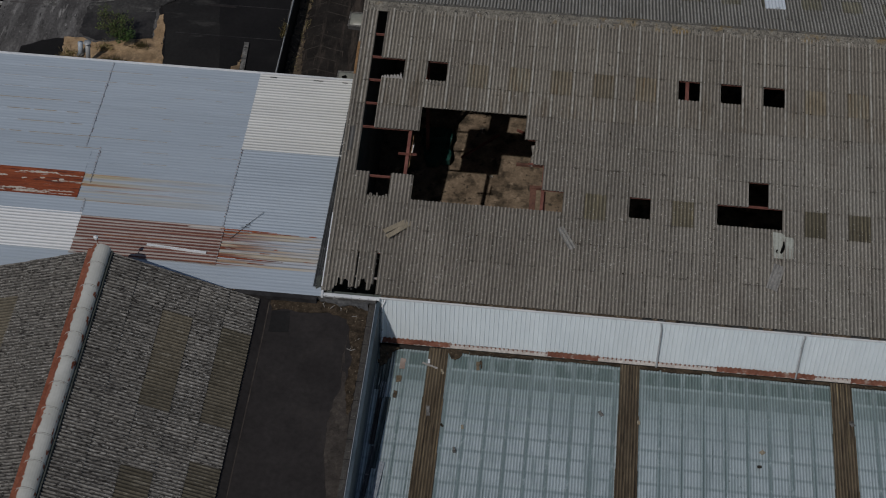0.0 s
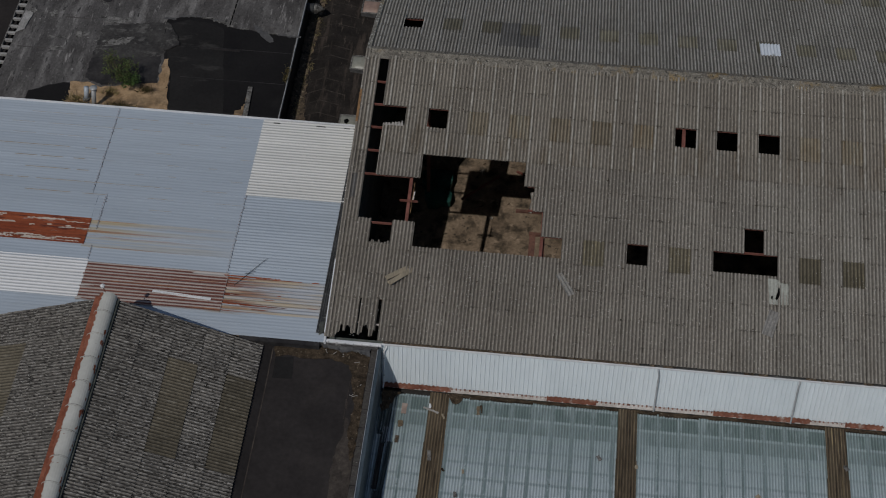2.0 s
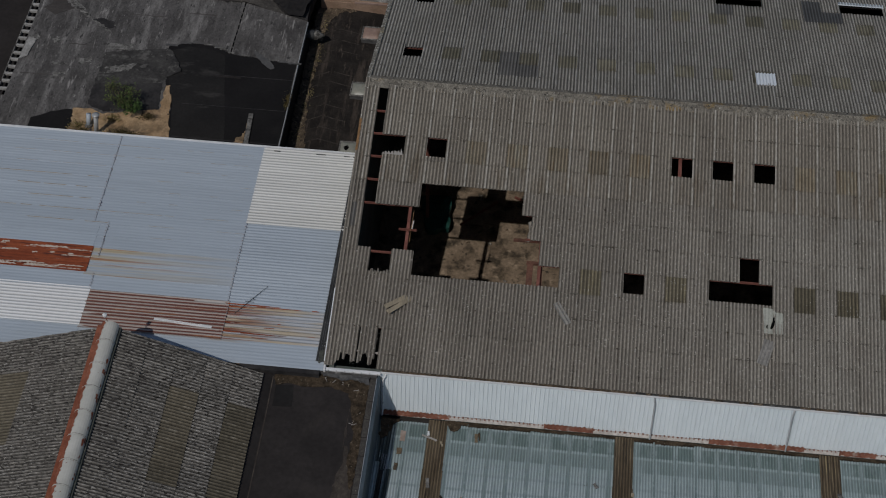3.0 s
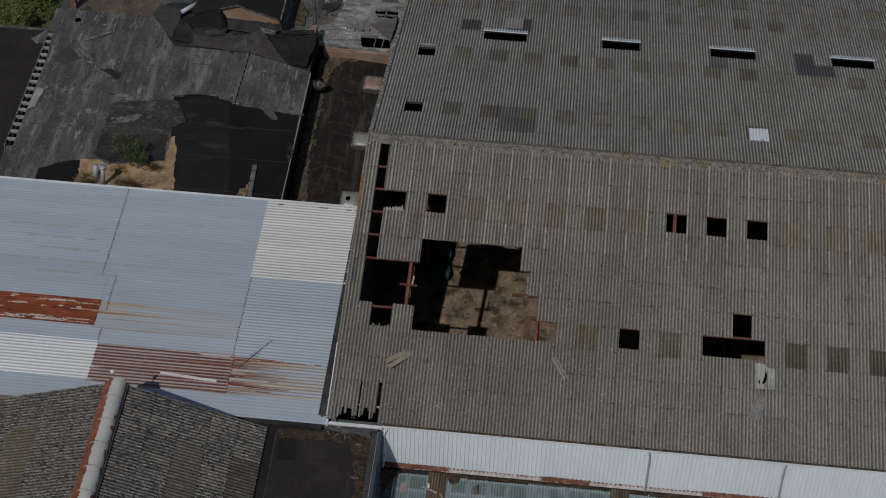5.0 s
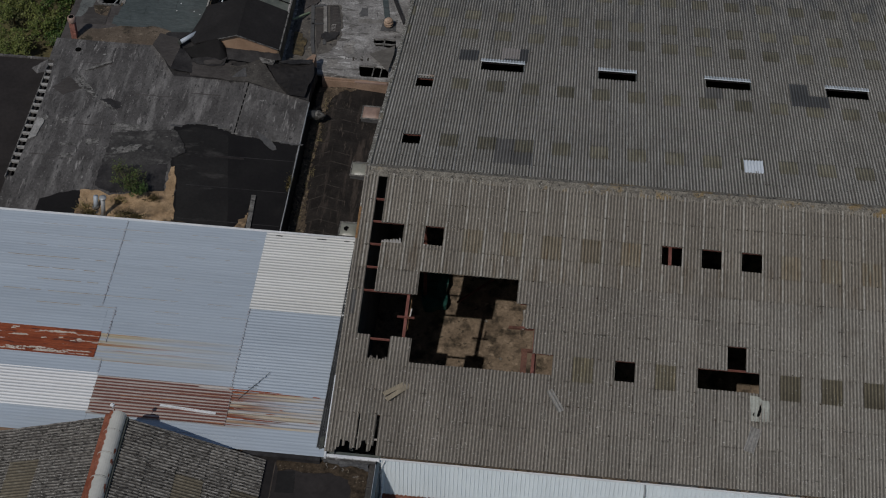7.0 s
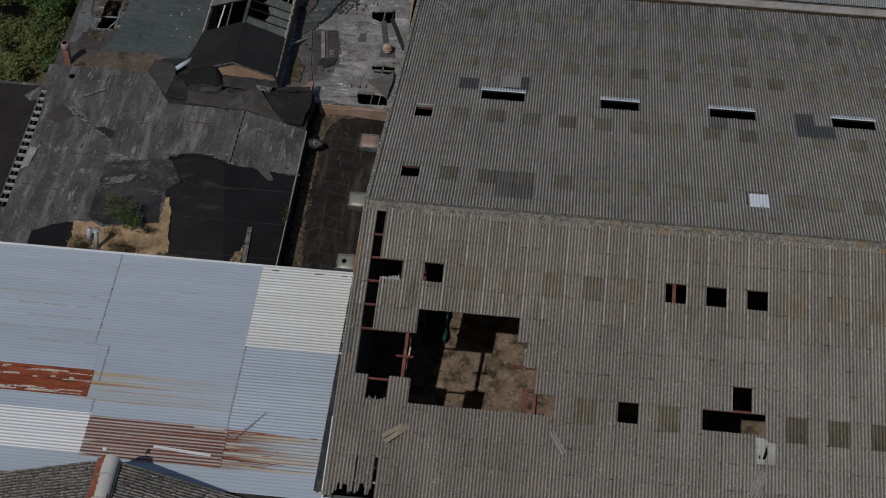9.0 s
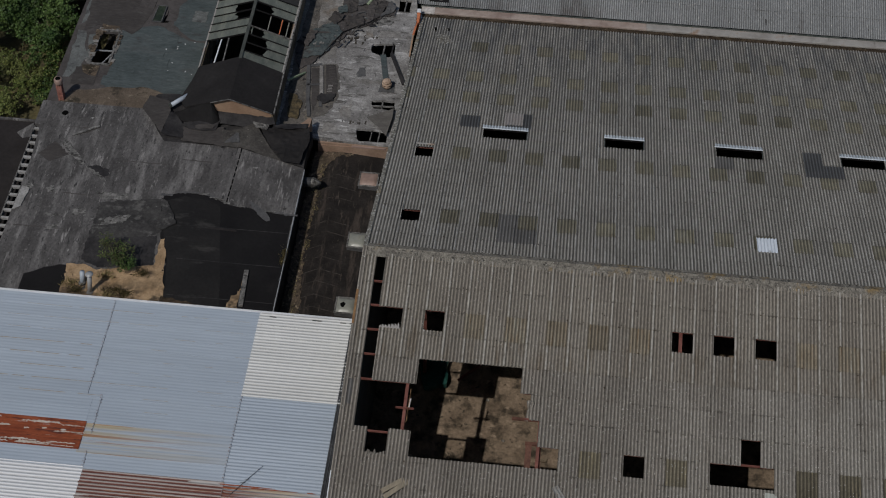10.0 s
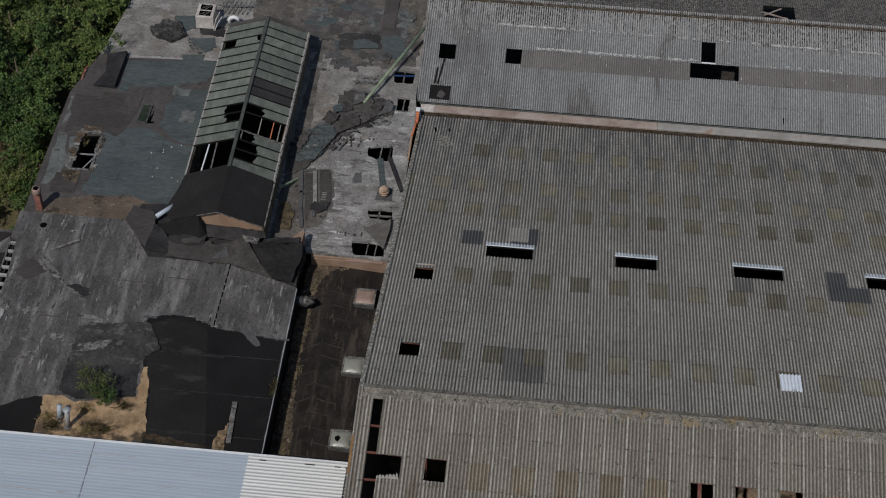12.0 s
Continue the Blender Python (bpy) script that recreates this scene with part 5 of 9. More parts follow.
for q, (xa, xb, y, w) in enumerate(((-5.95, -3.2, -12.88, 0.035), (-5.9, -4.5, -13.06, 0.03), (-4.4, -2.1, -12.95, 0.02), (-1.62, -1.22, -12.94, 0.03), (-3.8, -3.24, -14.23, 0.03), (-3.17, -2.98, -13.95, 0.03), (-4.9, -2.6, -14.66, 0.03),
                                    (-5.9, -4.3, -14.62, 0.04), (-1.62, -1.1, -14.56, 0.015), (-3.62, -2.97, -13.62, 0.014), (-5.9, -4.7, -13.6, 0.035), (-5.9, -5.0, -14.05, 0.04), (-4.3, -3.5, -14.9, 0.015), (-2.5, -2.1, -14.2, 0.03))):
    n = 7
    pts = [(xa + (xb - xa) * k / n, y - w * math.sin(math.pi * (0.25 + 0.75 * k / n)) * rng.uniform(0.7, 1.1)) for k in range(n + 1)] + [(xa + (xb - xa) * k / n, y + w * math.sin(math.pi * (0.25 + 0.75 * k / n)) * rng.uniform(0.7, 1.1)) for k in range(n, -1, -1)]
    Shape().prism(pts, BZ + 0.02, BZ + 0.046).make("rust_streak", M["seam_grey" if q == 13 else "rust"], blue, "dull grey scrap" if q == 13 else "red-brown rust streak")
# torn end and flashing where the blue roof meets the hall corner
tagged(draped(ragged([(-0.85, -15.4), (-0.64, -15.3), (-0.62, -16.0), (-0.8, -16.1)], 0.1, 0.05, 9), lambda x, y: BZ + 0.07 + crumple(x, y, 0.5, 0.05), 0.12).make("torn_flashing", M["lead"]), "torn dark flashing at the roof corner", "flashing")
# dark corrugated strip put where a shaded gap runs along the verge
s = Shape()
for k in range(11):
    y = -16.0 + k * 1.25
    v, f = wave_verts(0.46, 0, 0.1, 0.014, 1.35, 0.02)
    s.add([Vector(p) + Vector((-0.92, y, BZ + 0.05)) for p in v], f)
tagged(s.make("verge_flashing", M["lead_grey"]), "dark corrugated strip standing in for the shaded gap beside the hall", "trim", kind="structure")

# ragged dark pieces paint the shade in the joint
gap = Shape()
rng = random.Random(64)
y = -15.9
while y < -2.0:
    l = rng.uniform(0.15, 0.7)
    x = -0.58 + rng.uniform(-0.02, 0.02)
    w = rng.choice((0.03, 0.05, 0.07))
    gap.box(x - w, x + w, y, y + l, BZ + 0.085, BZ + 0.11)
    y += l + rng.choice((0.0, 0.0, 0.1, 0.3))
tagged(gap.make("joint_dirt", M["lead"]), "ragged dark strips painting shade in the joint between blue roof and hall", "dirt", kind="stuff")
tagged(Shape().beam((-0.53, -16.05, near_z(-16.05) + 0.10), (-0.53, -12.2, near_z(-12.2) + 0.10), 0.05, 0.03).make("verge_strip", M["white"]), "thin pale strip along the hall verge", "trim", kind="structure")
tagged(Shape().beam((-0.50, -4.4, near_z(-4.4) + 0.06), (-0.50, -2.5, near_z(-2.5) + 0.06), 0.12, 0.08).make("rusty_flashing", M["cap_rust_pale"]), "orange rusted strip of verge flashing", "flashing")
lath = Shape().beam((-9.27, -14.3, BZ + 0.06), (-6.35, -14.5, BZ + 0.06), 0.14, 0.05).make("loose_batten", M["white"])
tagged(lath, "white batten lying loose on the rusty sheets", "batten")
aer = thing("fallen_aerial", "thin fallen aerial mast on the rusty blue roof", "aerial", (-5.4, -13.5, BZ))
mast = Shape().tube([(0, 0, 0.05), (1.35, 1.85, 0.12)], [0.015, 0.012], 6).make("mast", M["cable"], aer)
for q, l in ((0.45, 0.35), (0.55, 0.22)):
    c = Vector((1.35 * q, 1.85 * q, 0.1))
    Shape().tube([c - Vector((l * 0.6, 0.05, 0)), c + Vector((l * 0.6, -0.05, 0))], [0.014, 0.014], 6).make("cross_rod", M["cable"], mast)

# ---- old cement-roofed building ----
RX, RZ, EX, EZ, GY, SY = -10.48, 10.75, 7.12, 2.60, -17.0, -45.0
old = tagged(new("old_roof"), "dark mossy corrugated fibre-cement pitched roof", "roof", kind="structure")
otilt = math.atan(EZ / EX)
OROWS = {1: [0.28, 1.80, 3.18, 4.51, 5.80, EX], -1: [0.28, 2.05, 3.53, 5.09, 6.3, EX]}


def old_light(r, y):
    return (r == 2 and -24.2 < y < -18.9) or (r == 4 and -24.2 < y < -19.0) or (r == 2 and -33 < y < -27.0) or (r == 4 and -32 < y < -26.8)


rest, rest_l = Shape(), Shape()
for side in (1, -1):
    for r in range(5):
        up, low = OROWS[side][r], OROWS[side][r + 1]
        length = (low - up) / math.cos(otilt) + (0.22 if r else 0)
        for k in range(27):
            y0 = GY - (k + 1) * COLW
            light = old_light(r, y0 + 0.5) if side > 0 else (r == 2 and k % 8 in (2, 3, 4, 5))
            # the sheet's length runs up towards the ridge
            turn = pose(RX + side * low, y0 if side < 0 else y0, RZ - EZ / EX * low + 0.02)
            if side > 0:
                m = turn @ Matrix(((0, -math.cos(otilt), math.sin(otilt), 0), (1, 0, 0, 0), (0, math.sin(otilt), math.cos(otilt), 0), (0, 0, 0, 1)))
            else:
                m = pose(0, COLW, 0) @ turn @ Matrix(((0, math.cos(otilt), -math.sin(otilt), 0), (-1, 0, 0, 0), (0, math.sin(otilt), math.cos(otilt), 0), (0, 0, 0, 1)))
            if side > 0 and k < 14:
                ob = new("rooflight_sheet" if light else "cement_sheet", sheet_mesh(COLW, y0, PITCH, 0.036, length, M["old_rooflight" if light else "old_cement"], 0.045))
                ob.matrix_world = m @ pose(0, 0, rng.uniform(0, 0.012), 0, 0, rng.uniform(-0.6, 0.6))
                ob.parent = old
            else:
                v, f = wave_verts(COLW, y0 if side > 0 else -(y0 + COLW), PITCH, 0.036, length, 0.045)
                (rest_l if light else rest).add([m @ Vector(p) for p in v], f)
tagged(rest.make("cement_sheets_beyond", M["old_cement"], old, smooth=True), kind="stuff")
tagged(rest_l.make("rooflight_sheets_beyond", M["old_rooflight"], old, smooth=True), kind="stuff")
pts = [(x, y, z) for y in (GY - 0.05, GY - 0.3) for x, z in ((RX - EX, 0), (RX + EX, 0), (RX + EX, RZ - EZ - 0.1), (RX, RZ - 0.1), (RX - EX, RZ - EZ - 0.1))]
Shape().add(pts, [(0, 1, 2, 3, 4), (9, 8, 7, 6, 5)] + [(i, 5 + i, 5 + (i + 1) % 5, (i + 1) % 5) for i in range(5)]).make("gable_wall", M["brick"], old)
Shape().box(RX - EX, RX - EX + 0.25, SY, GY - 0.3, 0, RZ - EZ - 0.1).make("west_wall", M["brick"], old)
vb = Shape()
for side in (1, -1):
    vb.beam((RX + side * 0.2, GY + 0.02, RZ - 0.09), (RX + side * EX, GY + 0.02, RZ - EZ - 0.06), 0.12, 0.14)
vb.make("verge_tiles", M["old_cement"], old)

cap = thing("ridge_vent", "white painted half-round ridge vent with rust along one side", "ridge vent", (RX, GY, RZ))
y = GY + 0.12
k = 0
while y > SY:
    l = 1.345 if k else 1.12
    s = Shape()
    n = 12
    pts = []
    for yy, r in ((y, 0.43), (y - l + 0.05, 0.43), (y - l + 0.05, 0.445), (y - l, 0.445)):
        for i in range(n + 1):
            a = math.pi * i / n
            pts.append((r * math.cos(a), yy - GY, 0.02 + 0.85 * r * math.sin(a)))
    f = [(q * (n + 1) + i, q * (n + 1) + i + 1, (q + 1) * (n + 1) + i + 1, (q + 1) * (n + 1) + i) for q in range(3) for i in range(n)]
    if k == 0:
        f.append(tuple(range(n, -1, -1)))
    length_part = s.add(pts, f).make("vent_length", M["cap_white"], cap, smooth=False)
    ring = [(r * math.cos(math.pi * i / n), yy - GY, 0.02 + 0.85 * r * math.sin(math.pi * i / n)) for yy, r in ((y - l + 0.075, 0.4335), (y - l + 0.05, 0.4365)) for i in range(n + 1)]
    Shape().add(ring, [(i, i + 1, n + 2 + i, n + 1 + i) for i in range(n)]).make("joint", M["cap"], length_part, "grimy joint")
    s = Shape()
    m = 14
    pts = []
    for q in range(m + 1):
        yy = y - l * q / m
        edge_a = math.radians(rng.uniform(112, 128))
        for i in range(6):
            a = edge_a + (math.pi - edge_a) * i / 5
            pts.append((0.438 * math.cos(a), yy - GY, 0.02 + 0.85 * 0.438 * math.sin(a)))
    s.add(pts, [(q * 6 + i, q * 6 + i + 1, q * 6 + i + 7, q * 6 + i + 6) for q in range(m) for i in range(5)]).make("peeled_side", M["cap_rust"], length_part, "rust-red side where the paint has peeled")
    y -= l
    k += 1
rng = random.Random(36)
for q in range(34):  # paint chipped off along the east side
    yc = GY - 2.4 - 0.36 * q + rng.gauss(0, 0.25)
    a0 = math.radians(rng.uniform(14, 34))
    chip = ragged([(-0.05, -0.03), (0.06, -0.04), (0.05, 0.04), (-0.04, 0.035)], 0.04, 0.025, 600 + q)
    size = rng.uniform(0.5, 1.7)
    pts = [(0.4465 * math.cos(a0 + b * size / 0.44), yc - GY + a * size * 1.5, 0.02 + 0.85 * 0.4465 * math.sin(a0 + b * size / 0.44)) for a, b in chip]
    Shape().add(pts, [tuple(range(len(pts)))]).make("rust_chip", M["cap_rust"], cap, "chip of bare rust")
Shape().box(-0.62, -0.42, SY - GY, 0.1, -0.15, 0.02).make("west_flange", M["cap_rust"], cap, "rust-red flange")
Shape().box(0.42, 0.52, SY - GY, 0.1, -0.15, -0.02).make("east_flange", M["lead"], cap)
spike = Shape().tube([(-0.1, 0.1, 0.3), (-0.16, 0.1, 0.75)], [0.02, 0.02], 8).make("spike", M["cap_rust"], cap)
Shape().tube([(-0.16, 0.1, 0.75), (-0.17, 0.1, 0.86), (-0.17, 0.1, 0.92)], [0.10, 0.11, 0.04], 8).make("finial", M["white"], spike)

# ---- flat felt roof between ----
FZ = 7.92
flat = tagged(new("flat_roof"), "dark brown felt flat roof with a dirt-filled edge", "roof", kind="structure")
Shape().box(-3.5, 2.08, SY, -16.45, FZ - 0.3, FZ).make("deck", M["bitumen_flat"], flat)
for q, (x0, x1, y0, y1) in enumerate(((-2.9, 1.2, -22.5, -17.35), (-2.95, 1.15, -27.6, -22.4), (-2.9, 1.2, -33, -27.5), (-3.45, -2.85, -40, -16.7))):
    Shape().prism(ragged([(x0, y0), (x1, y0), (x1, y1), (x0, y1)], 0.6, 0.03, q), FZ, FZ + 0.006 + 0.002 * q).make("felt_sheet", M["bitumen_flat"], flat)
pts = [(x, y, z) for y in (SY, -16.75) for x, z in ((-3.6, FZ), (-2.95, FZ), (-2.95, FZ + 0.02), (-3.35, FZ + 0.19), (-3.6, FZ + 0.19))]
Shape().add(pts, [(0, 1, 2, 3, 4), (9, 8, 7, 6, 5)] + [(i, 5 + i, 5 + (i + 1) % 5, (i + 1) % 5) for i in range(5)]).make("felt_upstand", M["bitumen_flat"], flat)
edge = ragged([(-2.95, -16.5), (1.78, -16.5), (1.78, -18.6), (1.80, -20.5), (1.74, -22.2), (1.66, -23.2), (1.50, -22.4), (1.28, -21.2), (1.30, -20.4), (1.41, -19.9), (1.18, -19.0), (1.05, -18.1), (0.85, -17.5), (0.0, -17.2), (-1.2, -17.3), (-1.95, -17.2), (-2.7, -17.4)], 0.2, 0.07, 12)
tagged(draped(edge, lambda x, y: FZ + 0.03 + 0.03 * noise.noise(Vector((x * 2, y * 2, 0))), 0.10).make("edge_dirt", M["dirt"]), "brown dirt and moss along the flat roof edge", "dirt", kind="stuff")
tagged(draped(ragged([(0.9, -18.9), (1.7, -23.0), (1.8, -24.5), (1.85, -30.5), (1.2, -30.5), (1.3, -27.0), (0.87, -24.8), (0.82, -22.8), (1.12, -21.2)], 0.25, 0.06, 14), lambda x, y: FZ + 0.016 + 0.008 * noise.noise(Vector((x * 2, y * 2, 3))), 0.15, 0.02).make("dust_drift", M["dust"]), "thin grey dust swept along the flat roof", "dirt", kind="stuff")
Shape().prism(ragged([(-2.67, -18.62), (-1.74, -18.57), (-1.85, -17.3), (-2.7, -17.35)], 0.4, 0.02, 15), FZ + 0.015, FZ + 0.022).make("felt_mend", M["bitumen_worn"], flat, "square mend of blacker felt")
for q, (x0, y0, x1, y1) in enumerate(((-2.9, -16.9, -2.87, -19.2), (-2.87, -19.2, -2.9, -25.4), (-2.9, -25.4, -2.9, -33), (1.02, -18.4, 1.0, -20.6))):
    Shape().beam((x0, y0, FZ + 0.021), (x1, y1, FZ + 0.021), 0.05 if q < 3 else 0.03, 0.012).make("felt_seam", M["dust"], flat, "paler worn felt seam")
tagged(draped(ragged([(-0.6, -16.45), (1.75, -16.45), (1.8, -16.95), (1.2, -16.75), (0.4, -16.82), (-0.5, -16.65)], 0.12, 0.09, 13), lambda x, y: FZ + 0.09 + crumple(x, y, 0.3, 0.06), 0.1).make("crumbled_mortar", M["felt_slab"]), "pale crumbled mortar under the box gutter", "rubble", kind="stuff")
rng = random.Random(58)
for q in range(18):
    x, y = (rng.uniform(-0.5, 1.7), rng.uniform(-17.1, -16.6)) if q < 11 else (rng.uniform(1.15, 1.6), rng.uniform(-20, -17.2))
    l = rng.choice((0.05, 0.07, 0.1, 0.26))
    bit = tagged(Shape().box(-l / 2, l / 2, -0.012, 0.012, 0, 0.012).make("straw_bit", M["valley" if q % 3 else "timber"]), "pale splinter lying in the roof dirt", "debris", "splinters in the roof dirt")
    bit.matrix_world = pose(x, y, FZ + 0.05, 0, 0, rng.uniform(0, 180))
Shape().box(1.78, 2.07, SY, -16.5, FZ + 0.002, FZ + 0.09, bevel=0.02).make("parapet_cap", M["parapet_felt"], flat)
for q in range(10):
    y = -17.9 - q * 1.05
    Shape().box(1.77, 2.075, y - 0.012, y + 0.012, FZ + 0.088, FZ + 0.096).make("cap_joint", M["bitumen"], flat)
Shape().box(2.07, 2.10, SY, -16.5, FZ - 0.05, FZ + 0.10).make("edge_strip", M["seam_grey"], flat, "thin pale metal edge")
wall = Shape().box(2.10, 2.26, SY, EAVE_Y - 0.15, 0, FZ + 0.06)
tagged(wall.make("wall_flat_roof_side", M["blue_wall"]), "blue-grey painted wall below the flat roof edge", "wall", kind="structure")
tagged(Shape().box(-3.5, 2.08, -16.5, -16.3, 0, FZ + 0.25).make("parapet", M["felt_grey"]), "grey felted parapet upstand", "parapet", kind="structure")
tagged(Shape().box(-4.6, -0.7, -16.75, -16.45, FZ, BZ + 0.02).make("eaves_board", M["felt_dark"]), "dark felted eaves board under the blue roof", "trim", kind="structure")

# ---- loose things on the near slope ----
def on_near(x, y, up=0.0):
    return (x, y, near_z(y) + 0.07 + up)


pl = thing("loose_boards", "two weathered planks lying on the cement roof", "planks", on_near(2.95, -12.5))
for off in (-0.135, 0.135):
    s = Shape().box(-1.12, 1.12, -0.12, 0.12, 0, 0.04, bevel=0.006)
    ob = s.make("board", M["timber"], pl)
    ob.matrix_local = pose(off * 0.35, off * -0.9, 0, math.degrees(tilt) * 0.8, 4, 44 + off * 20)
for px, py, rot, w, l, what in ((10.9, -12.5, 50 + 72, 0.34, 1.3, "loose_grey"), (20.2, -13.55, 74, 0.50, 1.38, "loose_grey")):
    s = Shape().add(*wave_verts(w, 0, PITCH, AMP, l, 0.01))
    ob = tagged(s.make("loose_sheet", M[what], smooth=True), "broken strip of cement sheet lying loose on the roof", "broken sheet", "loose strips on the roof")
    ob.matrix_world = pose(px, py, near_z(py) + 0.10, math.degrees(tilt), 0, 0) @ pose(0, -l / 2, 0, 0, 0, rot - 90)
patch = draped(ragged([(20.45, -11.27), (21.0, -11.33), (21.06, -11.47), (21.42, -11.5), (21.45, -12.57), (20.52, -12.6)], 0.2, 0.02, 5), lambda x, y: near_z(y) + 0.075 + AMP * math.cos(2 * math.pi * x / PITCH) * 0.35, 0.06)
pt = tagged(patch.make("roof_patch", M["patch_white"]), "chalky pale patch sheet with a black tear", "patch")
for tear in ([(20.95, -11.73), (21.02, -11.80), (21.01, -12.15), (20.87, -12.40), (20.79, -12.35), (20.90, -12.0)], [(20.62, -12.2), (20.70, -12.18), (20.67, -12.38), (20.61, -12.36)]):
    Shape().prism(ragged(tear, 0.08, 0.015, 9), lambda x, y: near_z(y) + 0.10, lambda x, y: near_z(y) + 0.108).make("tear", M["void"], pt, "black patch painted as a tear")
hang = thing("hanging_sheet", "splintered cement sheet hanging into the hole", "broken sheet", (8.6, -7.6, near_z(-7.6)))
for q, (dx, ry) in enumerate(((0.0, 8), (0.28, -14))):
    s = Shape().add(*wave_verts(0.2, 0, PITCH, AMP, 1.0, 0.01))
    ob = s.make("splinter", M["cement"], hang, smooth=True)
    ob.matrix_local = pose(dx, -0.95, -0.45, 38, ry, -12 + 18 * q)

# pale broken edges along the holes, and a long splinter beside the steel post
for q, (x, y, w, l, rot) in enumerate(((2.81, -9.4, 0.02, 1.9, -1.5), (2.86, -8.6, 0.045, 0.5, -4), (2.55, -7.35, 0.05, 0.35, 2))):
    ob = tagged(Shape().prism(ragged([(-w, 0), (w * 0.8, 0.05 * l), (w, l), (-w * 0.6, 0.93 * l)], 0.2, 0.015, 700 + q), 0, 0.014).make("sheet_splinter", M["white_dirty" if q == 1 else "cap_rust_pale" if q == 0 else "bitumen"]), "pale splinter of broken cement sheet at the hole", "broken sheet", "splinters at the hole")
    ob.matrix_world = pose(x, y, near_z(y) + 0.02, math.degrees(tilt), 0, rot)
for q, (x0, x1, y, what) in enumerate(((0.85, 1.80, -4.40, "valley"), (0.95, 1.95, -11.13, "cement"), (3.1, 4.1, -4.62, "cement"))):
    shard = Shape()
    x = x0
    r = random.Random(90 + q)
    while x < x1:
        w = r.uniform(0.08, 0.2)
        h = r.uniform(0.03, 0.22) if q else 0.05 + 0.18 * (x - x0) / (x1 - x0) + r.uniform(-0.03, 0.06)
        shard.prism([(x, y - 0.08), (x + w, y - 0.08), (x + w * r.uniform(0.6, 1.0), y + h * r.uniform(0.5, 1.0)), (x + w * 0.3, y + h)], lambda px, py: near_z(py) + 0.075, lambda px, py: near_z(py) + 0.088)
        x += w * 0.95
    shard.make("broken_edge", M[what], near_roof, "jagged broken sheet edge")
# steel left hanging in the big hole, and things on the hall floor
fallen = thing("fallen_steel", "red-oxide steel frame fallen below the roof hole", "steel frame", (9.6, -9.6, 0))
Shape().beam((-0.66, -1.6, 9.25), (-0.66, -0.1, 9.6), 0.3, 0.16).make("stub_beam", M["brown_steel"], fallen)
Shape().beam((-0.06, -1.6, 9.1), (-0.1, -0.2, 9.4), 0.1, 0.12).make("stub_rail", M["brown_steel"], fallen)
Shape().beam((-1.6, 1.18, 9.75), (-0.3, 1.15, 9.8), 0.12, 0.14).make("cross_beam", M["brown_steel"], fallen)
Shape().beam((-0.85, -0.17, 9.62), (0.85, -0.17, 9.64), 0.16, 0.14).make("header", M["brown_steel"], fallen)
rng = random.Random(77)
for q in range(30):
    x, y = rng.uniform(3.5, 11), rng.uniform(-5, 5)
    w = rng.choice((0.07, 0.1, 0.15, 0.2, 0.4))
    s = Shape().prism(ragged([(-w, -w * 0.6), (w, -w * 0.5), (w * 0.8, w * 0.6), (-w * 0.9, w * 0.5)], 0.1, 0.05, q), 0, rng.uniform(0.03, 0.12))
    ob = tagged(s.make("floor_rubble", M[rng.choice(["floor", "cement", "floor", "floor", "moss_wood"])]), "broken cement sheet pieces on the hall floor", "rubble", "rubble on the hall floor")
    ob.matrix_world = pose(x, y, 0.005, 0, 0, rng.uniform(0, 180))
for a, b, z0 in (((4.6, 0.8), (6.6, 3.0), 0.3), ((7.6, 3.4), (9.2, 2.8), 0.25)):
    tagged(Shape().beam((*a, z0), (*b, z0 * 0.4), 0.1, 0.12).make("fallen_purlin", M["red_steel"]), "bent steel purlin fallen on the hall floor", "purlin", "fallen purlins")

tagged(draped(ragged([(2.13, 2.48), (3.83, 2.88), (4.02, 0.24), (2.72, -0.01)], 0.4, 0.12, 41), lambda x, y: 0.45 + 0.3 * crumple(x, y, 1.2, 0.5), 0.15, 0.4).make("tarpaulin", M["tarp_teal"]), "crumpled dark teal tarpaulin on the hall floor", "tarpaulin")

# ---- third roof beyond the valley ----
QS = 0.25


def q_z(y):
    return 4.5 + QS * (y - 28.5)


third = tagged(new("roof_beyond"), "silver-grey corrugated cement roof with a brown band", "roof", kind="structure")
qt = math.atan(QS)
Q_ROWS = [28.62, 30.2, 31.75, 33.05, 34.7, 36.75]
Q_HOLES = [(2, 0.15, 1.25), (2, 4.46, 5.52), (2, 16.3, 19.45), (3, 16.98, 17.92)]
rest, band = Shape(), Shape()
rng = random.Random(41)
for j in range(5):
    length = (Q_ROWS[j + 1] - Q_ROWS[j]) / math.cos(qt) + 0.22
    holes = [(a, b) for q, a, b in Q_HOLES if q == j]
    for k in range(-1, 42):
        x0 = -0.9 if k < 0 else COL0 + COLW * k
        for a, b in cells_left(x0, COL0 + COLW * (k + 1), holes):
            m = pose(a, Q_ROWS[j], q_z(Q_ROWS[j]) + 0.02, math.degrees(qt))
            is_band = j == 2 and k > 4
            if k < 30:
                ob = new("cement_sheet", sheet_mesh(b - a, a, 0.146, 0.026, length, M["cement_band" if is_band else "cement_third"]))
                ob.matrix_world = m
                ob.parent = third
            else:
                (band if is_band else rest).add([m @ Vector(p) for p in wave_verts(b - a, a, 0.146, 0.026, length, 0.035)[0]], wave_verts(b - a, a, 0.146, 0.026, length, 0.035)[1])
tagged(rest.make("cement_sheets_beyond", M["cement_third"], third, smooth=True), kind="stuff")
